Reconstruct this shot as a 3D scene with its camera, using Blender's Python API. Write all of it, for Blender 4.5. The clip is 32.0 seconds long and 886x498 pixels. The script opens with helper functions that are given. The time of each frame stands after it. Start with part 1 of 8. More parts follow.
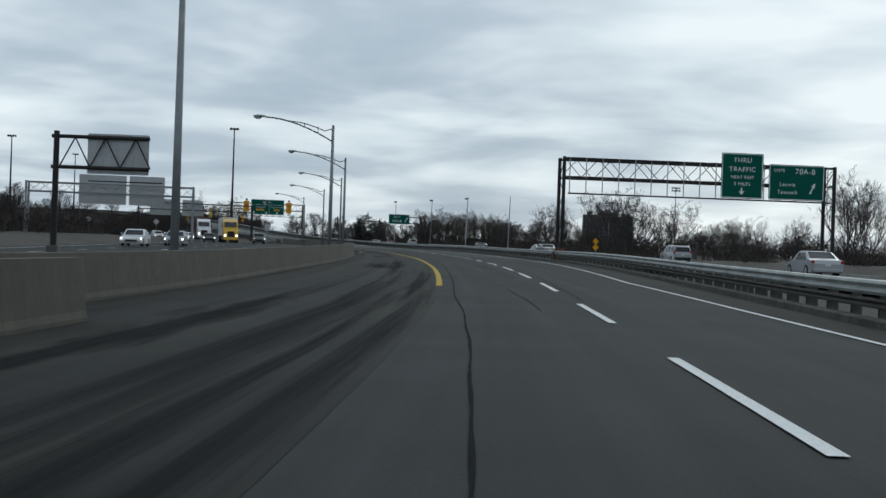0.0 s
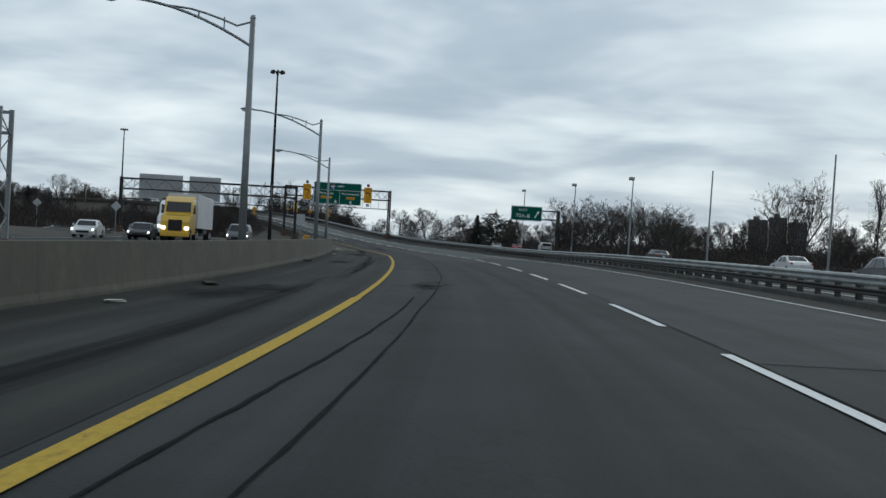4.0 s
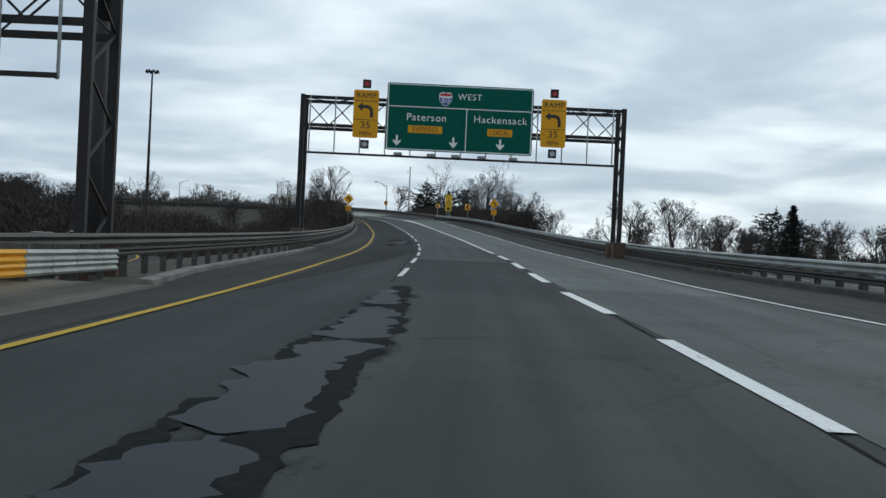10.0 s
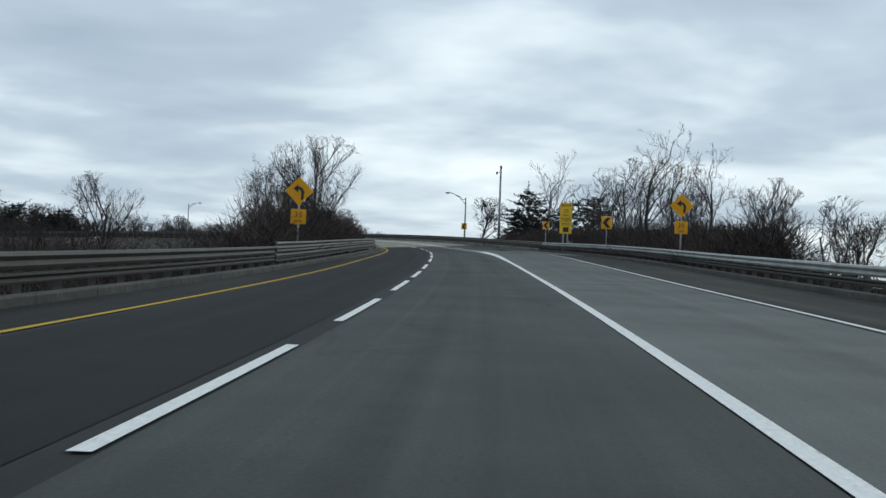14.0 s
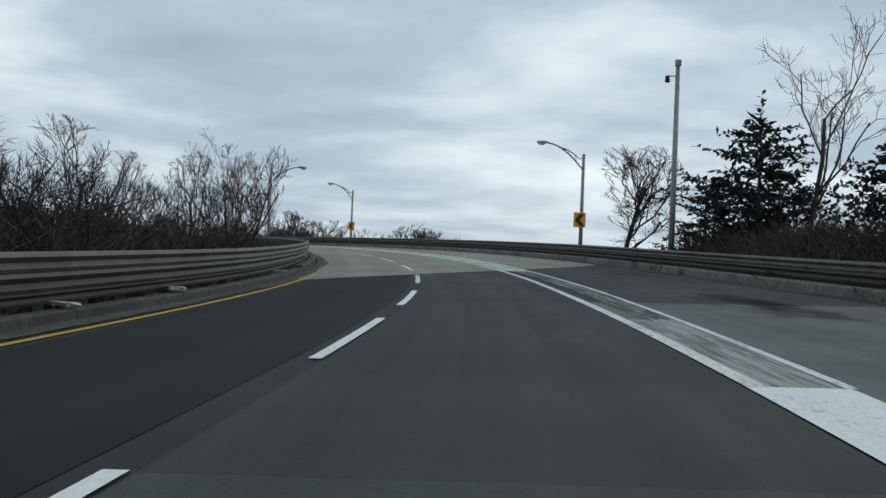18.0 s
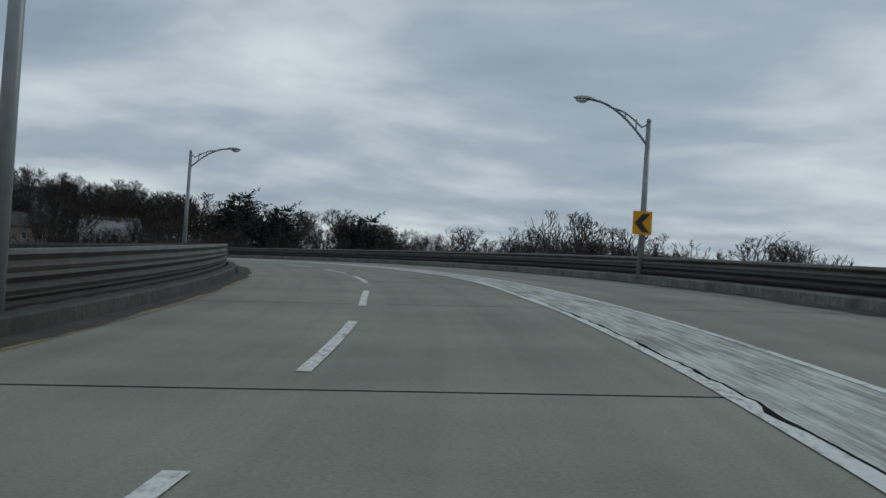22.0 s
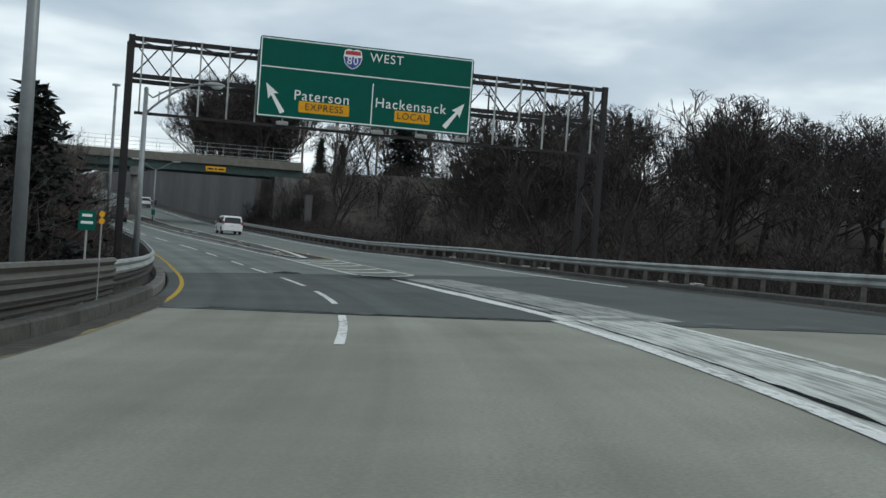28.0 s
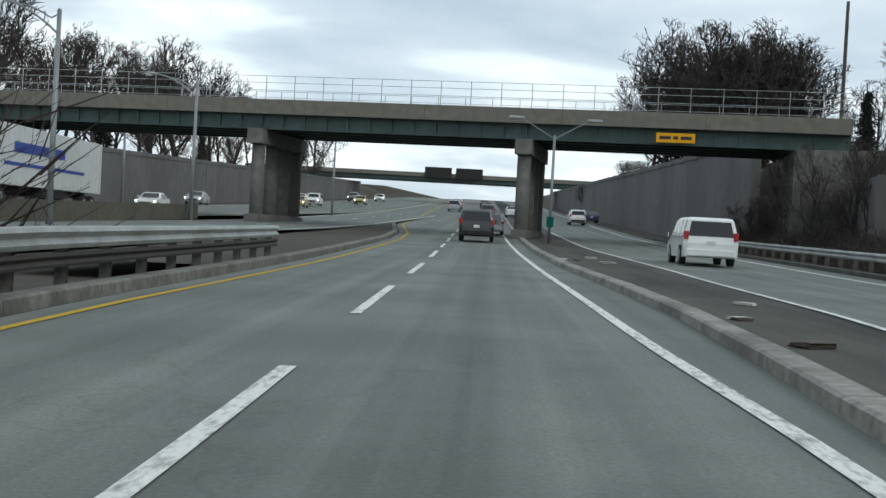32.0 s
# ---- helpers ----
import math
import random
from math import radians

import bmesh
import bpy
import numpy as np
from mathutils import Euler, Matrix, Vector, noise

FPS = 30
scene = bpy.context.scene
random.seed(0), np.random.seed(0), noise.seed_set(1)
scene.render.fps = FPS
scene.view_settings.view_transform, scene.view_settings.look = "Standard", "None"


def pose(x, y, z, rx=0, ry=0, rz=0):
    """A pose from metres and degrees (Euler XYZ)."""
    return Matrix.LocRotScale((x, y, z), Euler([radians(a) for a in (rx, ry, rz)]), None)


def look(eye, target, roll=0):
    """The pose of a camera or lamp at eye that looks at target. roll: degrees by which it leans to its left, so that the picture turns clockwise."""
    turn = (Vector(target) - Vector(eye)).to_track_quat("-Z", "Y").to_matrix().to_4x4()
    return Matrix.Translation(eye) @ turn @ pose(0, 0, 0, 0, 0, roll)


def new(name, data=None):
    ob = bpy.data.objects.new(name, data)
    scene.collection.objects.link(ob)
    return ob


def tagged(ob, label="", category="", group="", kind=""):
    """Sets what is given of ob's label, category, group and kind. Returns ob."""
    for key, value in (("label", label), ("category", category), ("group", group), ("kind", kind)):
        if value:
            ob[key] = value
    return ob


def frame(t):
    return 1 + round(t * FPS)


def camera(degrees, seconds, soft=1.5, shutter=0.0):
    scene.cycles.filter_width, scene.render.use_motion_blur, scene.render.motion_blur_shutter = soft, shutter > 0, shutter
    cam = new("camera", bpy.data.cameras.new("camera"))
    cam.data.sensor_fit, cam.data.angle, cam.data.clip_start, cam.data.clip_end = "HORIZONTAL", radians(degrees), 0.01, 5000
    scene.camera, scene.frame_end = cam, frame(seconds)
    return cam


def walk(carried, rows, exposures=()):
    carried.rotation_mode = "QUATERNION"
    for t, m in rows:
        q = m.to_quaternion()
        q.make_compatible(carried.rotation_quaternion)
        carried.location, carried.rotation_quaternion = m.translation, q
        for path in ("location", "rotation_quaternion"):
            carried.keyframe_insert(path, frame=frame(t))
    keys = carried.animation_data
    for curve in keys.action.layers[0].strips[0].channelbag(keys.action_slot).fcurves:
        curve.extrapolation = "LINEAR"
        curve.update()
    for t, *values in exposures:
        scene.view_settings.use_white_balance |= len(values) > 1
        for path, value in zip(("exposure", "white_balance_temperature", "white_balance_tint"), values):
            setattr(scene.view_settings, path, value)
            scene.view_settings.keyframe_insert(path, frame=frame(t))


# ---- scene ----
EXPOSURES = (
    (0.0, 0.0, 6150, 2), (4.0, 0.0, 6150, 2), (6.5, -0.12, 6150, 2), (7.2, -0.08, 6150, 2), (8.0, 0.08, 6150, 2), (9.0, 0.23, 6150, 2), (13.0, 0.22, 6150, 2), (16.0, 0.22, 6200, 2), (17.0, 0.16, 6200, 2), (19.0, 0.03, 6150, 2), (21.0, -0.08, 6150, 2),
    (22.0, -0.36, 6150, 2), (23.0, -0.29, 6150, 2), (25.0, -0.28, 6150, 2), (28.0, 0.33, 6400, 2), (30.0, 0.55, 6450, 2), (32.0, 0.6, 6450, 2))
cam = camera(40.80, 32.0)
walk(cam, [
    (0.0, pose(0.00, 0.00, 1.200, 89.94, -1.98, 3.00)),
    (0.5, pose(-0.06, 12.03, 1.156, 90.03, -1.61, 3.68)),
    (1.0, pose(-0.27, 24.05, 1.164, 90.17, -1.91, 4.37)),
    (1.5, pose(-0.66, 36.06, 1.217, 90.07, -2.20, 5.48)),
    (2.0, pose(-1.25, 48.07, 1.304, 90.15, -2.70, 5.95)),
    (2.5, pose(-2.04, 60.08, 1.405, 90.02, -2.49, 6.71)),
    (3.0, pose(-3.03, 72.09, 1.493, 90.08, -2.18, 7.90)),
    (3.5, pose(-4.26, 84.11, 1.551, 89.98, -2.19, 9.23)),
    (4.0, pose(-5.73, 96.11, 1.585, 89.88, -2.96, 9.89)),
    (4.5, pose(-7.42, 108.06, 1.621, 89.97, -2.14, 11.48)),
    (5.0, pose(-9.33, 119.95, 1.675, 89.92, -2.19, 12.55)),
    (5.5, pose(-11.45, 131.77, 1.746, 89.91, -2.17, 13.56)),
    (6.0, pose(-13.76, 143.50, 1.825, 89.88, -2.12, 14.47)),
    (6.5, pose(-16.24, 155.15, 1.896, 89.77, -2.08, 15.21)),
    (7.0, pose(-18.87, 166.73, 1.948, 89.93, -1.90, 16.05)),
    (7.5, pose(-21.65, 178.27, 1.976, 89.77, -2.29, 16.98)),
    (8.0, pose(-24.57, 189.80, 1.992, 89.85, -2.27, 17.62)),
    (8.5, pose(-27.64, 201.34, 2.016, 89.84, -2.62, 18.02)),
    (9.0, pose(-30.87, 212.90, 2.073, 89.86, -2.33, 18.52)),
    (9.5, pose(-34.29, 224.48, 2.175, 89.95, -2.33, 19.42)),
    (10.0, pose(-37.88, 236.02, 2.319, 90.12, -2.59, 20.05)),
    (10.5, pose(-41.61, 247.48, 2.495, 90.32, -2.09, 20.81)),
    (11.0, pose(-45.44, 258.83, 2.687, 90.48, -1.43, 21.80)),
    (11.5, pose(-49.35, 270.09, 2.889, 90.83, -1.68, 22.34)),
    (12.0, pose(-53.35, 281.29, 3.107, 90.82, -1.92, 22.95)),
    (12.5, pose(-57.49, 292.48, 3.358, 91.31, -2.55, 23.74)),
    (13.0, pose(-61.78, 303.66, 3.649, 91.38, -2.73, 24.46)),
    (13.5, pose(-66.20, 314.79, 3.976, 91.55, -1.95, 24.80)),
    (14.0, pose(-70.72, 325.83, 4.338, 91.67, -2.19, 25.49)),
    (14.5, pose(-75.33, 336.70, 4.732, 91.73, -2.28, 26.12)),
    (15.0, pose(-79.98, 347.38, 5.150, 91.79, -2.28, 26.69)),
    (15.5, pose(-84.65, 357.85, 5.581, 91.89, -2.13, 27.05)),
    (16.0, pose(-89.33, 368.12, 6.027, 92.06, -1.95, 27.48)),
    (16.5, pose(-94.03, 378.23, 6.493, 92.02, -2.19, 28.12)),
    (17.0, pose(-98.77, 388.18, 6.973, 91.95, -2.47, 28.99)),
    (17.5, pose(-103.61, 397.96, 7.438, 91.82, -2.78, 29.80)),
    (18.0, pose(-108.57, 407.58, 7.866, 91.85, -2.56, 30.64)),
    (18.5, pose(-113.67, 417.07, 8.260, 92.06, -2.54, 31.75)),
    (19.0, pose(-118.94, 426.43, 8.646, 92.35, -2.34, 32.98)),
    (19.5, pose(-124.41, 435.60, 9.055, 92.08, -2.52, 34.25)),
    (20.0, pose(-130.09, 444.48, 9.505, 91.94, -2.95, 36.01)),
    (20.5, pose(-136.01, 453.02, 9.983, 92.05, -3.35, 38.05)),
    (21.0, pose(-142.18, 461.17, 10.452, 91.97, -3.29, 40.77)),
    (21.5, pose(-148.60, 468.93, 10.886, 91.91, -3.50, 43.52)),
    (22.0, pose(-155.28, 476.31, 11.275, 91.67, -3.78, 46.34)),
    (22.5, pose(-162.21, 483.33, 11.629, 91.50, -3.83, 48.96)),
    (23.0, pose(-169.40, 489.98, 11.959, 91.36, -3.85, 51.58)),
    (23.5, pose(-176.87, 496.23, 12.266, 91.11, -3.55, 54.52)),
    (24.0, pose(-184.63, 502.05, 12.536, 90.76, -3.50, 57.37)),
    (24.5, pose(-192.68, 507.38, 12.759, 90.43, -3.30, 60.97)),
    (25.0, pose(-201.01, 512.16, 12.931, 90.41, -3.45, 65.09)),
    (25.5, pose(-209.62, 516.33, 13.051, 90.18, -3.11, 69.13)),
    (26.0, pose(-218.47, 519.85, 13.123, 89.92, -3.34, 73.31)),
    (26.5, pose(-227.54, 522.68, 13.147, 89.73, -3.48, 77.75)),
    (27.0, pose(-236.79, 524.79, 13.123, 89.55, -3.60, 82.31)),
    (27.5, pose(-246.16, 526.16, 13.053, 89.36, -3.75, 87.11)),
    (28.0, pose(-255.60, 526.79, 12.942, 89.38, -3.98, 91.21)),
    (28.5, pose(-265.05, 526.72, 12.799, 89.18, -4.10, 95.38)),
    (29.0, pose(-274.45, 526.00, 12.636, 89.23, -4.36, 99.44)),
    (29.5, pose(-283.77, 524.66, 12.470, 89.19, -4.17, 102.77)),
    (30.0, pose(-292.91, 522.80, 12.318, 88.84, -4.05, 105.82)),
    (30.5, pose(-301.78, 520.55, 12.209, 88.71, -3.79, 108.61)),
    (31.0, pose(-310.30, 518.06, 12.170, 89.05, -3.44, 110.50)),
    (31.5, pose(-318.43, 515.43, 12.196, 89.53, -2.64, 112.34)),
    (32.0, pose(-326.13, 512.70, 12.268, 89.34, -3.22, 113.81)),
], EXPOSURES)

# ---- sky and light ----
world = bpy.data.worlds.new("overcast_sky")
scene.world = world
world.use_nodes = True


def build_sky():
    nt = world.node_tree
    nt.nodes.clear()
    out = nt.nodes.new("ShaderNodeOutputWorld")
    bg = nt.nodes.new("ShaderNodeBackground")
    sky = nt.nodes.new("ShaderNodeTexSky")
    sky.sky_type = "NISHITA"
    sky.sun_disc = False
    sky.sun_elevation = radians(32)
    sky.sun_rotation = radians(18)
    dim = nt.nodes.new("ShaderNodeMixRGB")
    dim.blend_type = "MULTIPLY"
    dim.inputs[0].default_value = 1.0
    dim.inputs[2].default_value = (0.09, 0.09, 0.09, 1)
    nt.links.new(sky.outputs[0], dim.inputs[1])
    # cloud sheet: view direction flattened on a plane overhead
    tc = nt.nodes.new("ShaderNodeTexCoord")
    sep = nt.nodes.new("ShaderNodeSeparateXYZ")
    nt.links.new(tc.outputs["Generated"], sep.inputs[0])

    def node_math(op, a, b):
        m = nt.nodes.new("ShaderNodeMath")
        m.operation = op
        for i, v in enumerate((a, b)):
            if isinstance(v, (int, float)):
                m.inputs[i].default_value = v
            else:
                nt.links.new(v, m.inputs[i])
        return m.outputs[0]
    up = node_math("ADD", node_math("MAXIMUM", sep.outputs[2], 0.0), 0.13)
    comb = nt.nodes.new("ShaderNodeCombineXYZ")
    nt.links.new(node_math("DIVIDE", sep.outputs[0], up), comb.inputs[0])
    nt.links.new(node_math("DIVIDE", sep.outputs[1], up), comb.inputs[1])
    big = nt.nodes.new("ShaderNodeTexNoise")
    big.inputs["Scale"].default_value = 0.9
    big.inputs["Detail"].default_value = 4
    big.inputs["Roughness"].default_value = 0.5
    big.inputs["Distortion"].default_value = 0.25
    nt.links.new(comb.outputs[0], big.inputs["Vector"])
    small = nt.nodes.new("ShaderNodeTexNoise")
    small.inputs["Scale"].default_value = 3.2
    small.inputs["Detail"].default_value = 6
    nt.links.new(comb.outputs[0], small.inputs["Vector"])
    mix = node_math("ADD", node_math("MULTIPLY", big.outputs[0], 0.88), node_math("MULTIPLY", small.outputs[0], 0.12))
    # the band near the horizon is lighter
    low = node_math("MULTIPLY", node_math("SUBTRACT", 0.16, node_math("MINIMUM", node_math("MAXIMUM", sep.outputs[2], 0.0), 0.16)), 0.55)
    ramp = nt.nodes.new("ShaderNodeValToRGB")
    els = ramp.color_ramp.elements
    els[0].position, els[0].color = 0.36, (0.36, 0.42, 0.51, 1)
    els[1].position, els[1].color = 0.70, (0.88, 0.90, 0.93, 1)
    mid = els.new(0.50)
    mid.color = (0.49, 0.54, 0.62, 1)
    mid2 = els.new(0.58)
    mid2.color = (0.66, 0.70, 0.76, 1)
    # thinner cloud round the hidden sun
    dot = nt.nodes.new("ShaderNodeVectorMath")
    dot.operation = "DOT_PRODUCT"
    dot.inputs[1].default_value = Vector((0.29, 0.93, 0.24)).normalized()
    nt.links.new(tc.outputs["Generated"], dot.inputs[0])
    glow = node_math("MULTIPLY", node_math("POWER", node_math("MAXIMUM", dot.outputs["Value"], 0.0), 55.0), 0.24)
    nt.links.new(node_math("ADD", node_math("ADD", mix, low), glow), ramp.inputs[0])
    cover = nt.nodes.new("ShaderNodeMixRGB")
    cover.inputs[0].default_value = 0.94
    nt.links.new(dim.outputs[0], cover.inputs[1])
    nt.links.new(ramp.outputs[0], cover.inputs[2])
    nt.links.new(cover.outputs[0], bg.inputs[0])
    bg.inputs[1].default_value = 1.0
    nt.links.new(bg.outputs[0], out.inputs[0])


build_sky()
sun = new("sun", bpy.data.lights.new("sun", "SUN"))
sun.data.energy, sun.data.angle, sun.data.color = 0.55, radians(25), (1.0, 0.96, 0.9)
sun.matrix_world = look((0, 0, 50), (-12, -36, 26))


# ---- materials ----
def material(name, base, rough=0.8, metal=0.0, grain=0.25, scale=8.0, second=None, stain=0.0, stain_scale=0.35, bump=0.15, wear=None, stretch=None, emit=None, spec=None):
    """Principled surface with fine grain, large stains, optional worn patches and bump."""
    m = bpy.data.materials.new(name)
    m.use_nodes = True
    nt = m.node_tree
    p = nt.nodes["Principled BSDF"]
    p.inputs["Roughness"].default_value = rough
    p.inputs["Metallic"].default_value = metal
    if spec is not None:
        p.inputs["Specular IOR Level"].default_value = spec
    tc = nt.nodes.new("ShaderNodeTexCoord")
    vec = tc.outputs["Object"]
    if stretch:
        mp = nt.nodes.new("ShaderNodeMapping")
        mp.inputs["Scale"].default_value = stretch
        nt.links.new(vec, mp.inputs[0])
        vec = mp.outputs[0]

    def noise_tex(sc, det=4):
        t = nt.nodes.new("ShaderNodeTexNoise")
        t.inputs["Scale"].default_value = sc
        t.inputs["Detail"].default_value = det
        nt.links.new(vec, t.inputs["Vector"])
        return t.outputs[0]

    def blend(kind, fac, a, b):
        x = nt.nodes.new("ShaderNodeMixRGB")
        x.blend_type = kind
        for i, v in ((0, fac), (1, a), (2, b)):
            if isinstance(v, (int, float)):
                x.inputs[i].default_value = v
            elif isinstance(v, tuple):
                x.inputs[i].default_value = (*v, 1)
            else:
                nt.links.new(v, x.inputs[i])
        return x.outputs[0]

    def ramp(v, lo, hi, a=(0, 0, 0), b=(1, 1, 1)):
        r = nt.nodes.new("ShaderNodeValToRGB")
        e = r.color_ramp.elements
        e[0].position, e[0].color = lo, (*a, 1)
        e[1].position, e[1].color = hi, (*b, 1)
        nt.links.new(v, r.inputs[0])
        return r.outputs[0]
    dark = tuple(c * (1 - grain) for c in base)
    light = tuple(min(1, c * (1 + grain)) for c in base)
    col = ramp(noise_tex(scale, 6), 0.32, 0.68, dark, light)
    if stain:
        other = second or tuple(c * 0.55 for c in base)
        col = blend("MIX", blend("MULTIPLY", 1.0, ramp(noise_tex(stain_scale, 5), 0.42, 0.66), (stain, stain, stain)), col, other)
    if wear:
        col = blend("MIX", ramp(noise_tex(3.3, 8), wear[1], wear[1] + 0.08), col, wear[0])
    nt.links.new(col, p.inputs["Base Color"])
    if bump:
        b = nt.nodes.new("ShaderNodeBump")
        b.inputs["Strength"].default_value = bump
        b.inputs["Distance"].default_value = 0.02
        nt.links.new(noise_tex(scale * 3, 3), b.inputs["Height"])
        nt.links.new(b.outputs[0], p.inputs["Normal"])
    if emit:
        p.inputs["Emission Color"].default_value = (*emit[0], 1)
        p.inputs["Emission Strength"].default_value = emit[1]
    return m


def road_material(name, base, second, tracks, track_dark, stain=0.5, rough=0.85, rain=0.0):
    """Pavement: UV x is the offset across the road in metres, UV y the distance along it."""
    m = bpy.data.materials.new(name)
    m.use_nodes = True
    nt = m.node_tree
    p = nt.nodes["Principled BSDF"]
    p.inputs["Roughness"].default_value = rough
    p.inputs["Specular IOR Level"].default_value = 0.12
    uv = nt.nodes.new("ShaderNodeUVMap")

    def mapped(sx, sy):
        mp = nt.nodes.new("ShaderNodeMapping")
        mp.inputs["Scale"].default_value = (sx, sy, 1)
        nt.links.new(uv.outputs[0], mp.inputs[0])
        return mp.outputs[0]

    def noise_tex(vec, sc, det=5, rough_=0.55):
        t = nt.nodes.new("ShaderNodeTexNoise")
        t.inputs["Scale"].default_value = sc
        t.inputs["Detail"].default_value = det
        t.inputs["Roughness"].default_value = rough_
        nt.links.new(vec, t.inputs["Vector"])
        return t.outputs[0]

    def ramp(v, stops):
        r = nt.nodes.new("ShaderNodeValToRGB")
        e = r.color_ramp.elements
        e[0].position, e[0].color = stops[0][0], (*stops[0][1], 1)
        e[1].position, e[1].color = stops[-1][0], (*stops[-1][1], 1)
        for pos_, c in stops[1:-1]:
            e.new(pos_).color = (*c, 1)
        nt.links.new(v, r.inputs[0])
        return r.outputs[0]

    def blend(kind, fac, a, b):
        x = nt.nodes.new("ShaderNodeMixRGB")
        x.blend_type = kind
        for i, v in ((0, fac), (1, a), (2, b)):
            if isinstance(v, (int, float)):
                x.inputs[i].default_value = v
            elif isinstance(v, tuple):
                x.inputs[i].default_value = (*v, 1)
            else:
                nt.links.new(v, x.inputs[i])
        return x.outputs[0]
    g = lambda v: (v, v, v)
    col = ramp(noise_tex(mapped(1, 1), 26, 4, 0.7), [(0.3, tuple(c * 0.80 for c in base)), (0.7, tuple(c * 1.2 for c in base))])
    col = blend("MIX", ramp(noise_tex(mapped(0.55, 0.05), 1.0, 5), [(0.42, g(0)), (0.68, g(stain))]), col, second)
    col = blend("MULTIPLY", 1.0, col, ramp(noise_tex(mapped(1.6, 0.012), 1.0, 4), [(0.3, g(1 - track_dark)), (0.7, g(1 + track_dark * 0.6))]))
    col = blend("MULTIPLY", 1.0, col, ramp(noise_tex(mapped(0.3, 0.3), 1.0, 6), [(0.35, g(0.86)), (0.65, g(1.1))]))
    # fine cracks
    vor = nt.nodes.new("ShaderNodeTexVoronoi")
    vor.feature = "DISTANCE_TO_EDGE"
    vor.inputs["Scale"].default_value = 1.0
    warp = blend("ADD", 0.5, mapped(0.22, 0.09), noise_tex(mapped(0.7, 0.5), 1.2, 5))
    nt.links.new(warp, vor.inputs["Vector"])
    crack = ramp(vor.outputs[0], [(0.0, g(1.0)), (0.012, g(0.0))])
    crack = blend("MULTIPLY", 1.0, crack, ramp(noise_tex(mapped(0.12, 0.03), 1.0, 3), [(0.5, g(0)), (0.62, g(tracks))]))
    col = blend("MIX", crack, col, (0.012, 0.012, 0.013))
    nt.links.new(col, p.inputs["Base Color"])
    b = nt.nodes.new("ShaderNodeBump")
    b.inputs["Strength"].default_value = 0.25
    b.inputs["Distance"].default_value = 0.01
    nt.links.new(noise_tex(mapped(1, 1), 40, 3), b.inputs["Height"])
    nt.links.new(b.outputs[0], p.inputs["Normal"])
    return m


M_ASPHALT = road_material("asphalt_dark", (0.0365, 0.0395, 0.0382), (0.052, 0.055, 0.052), 0.8, 0.24)
M_ASPHALT_DARK = road_material("asphalt_fresh", (0.0165, 0.0178, 0.0178), (0.025, 0.027, 0.0265), 0.5, 0.25)
M_SHOULDER = road_material("asphalt_shoulder_worn", (0.038, 0.0378, 0.033), (0.020, 0.021, 0.0195), 0.4, 0.45, stain=0.95)
M_DECK = road_material("deck_concrete", (0.258, 0.254, 0.212), (0.208, 0.205, 0.170), 0.04, 0.14)
M_ASPHALT_MID = road_material("asphalt_mid_grey", (0.074, 0.080, 0.076), (0.058, 0.062, 0.059), 0.4, 0.25)
M_ASPHALT_HALF = road_material("asphalt_half_worn", (0.055, 0.059, 0.057), (0.050, 0.053, 0.051), 0.5, 0.24)
M_SANDY = road_material("sandy_shoulder", (0.175, 0.156, 0.12), (0.042, 0.041, 0.038), 0.2, 0.4, stain=0.95)
M_ISLAND = road_material("island_asphalt_littered", (0.088, 0.084, 0.074), (0.045, 0.043, 0.038), 0.5, 0.3, stain=0.9)
M_OLIVE = road_material("asphalt_olive_sealed", (0.195, 0.205, 0.172), (0.160, 0.168, 0.142), 0.1, 0.15)
M_ASPHALT_MOTTLED = road_material("asphalt_mottled", (0.056, 0.060, 0.056), (0.038, 0.041, 0.039), 0.5, 0.3, stain=0.9)
M_ASPHALT_FADED = road_material("asphalt_faded", (0.096, 0.103, 0.098), (0.076, 0.081, 0.077), 0.3, 0.2)
M_ASPHALT_PALE = road_material("asphalt_pale_grey", (0.128, 0.136, 0.128), (0.104, 0.110, 0.102), 0.2, 0.15)
M_ASPHALT_GREY = road_material("asphalt_grey_aged", (0.175, 0.187, 0.172), (0.135, 0.144, 0.132), 0.12, 0.22)
M_CRACK = material("crack_filler", (0.017, 0.018, 0.018), 1.0, grain=0.2, spec=0.03)
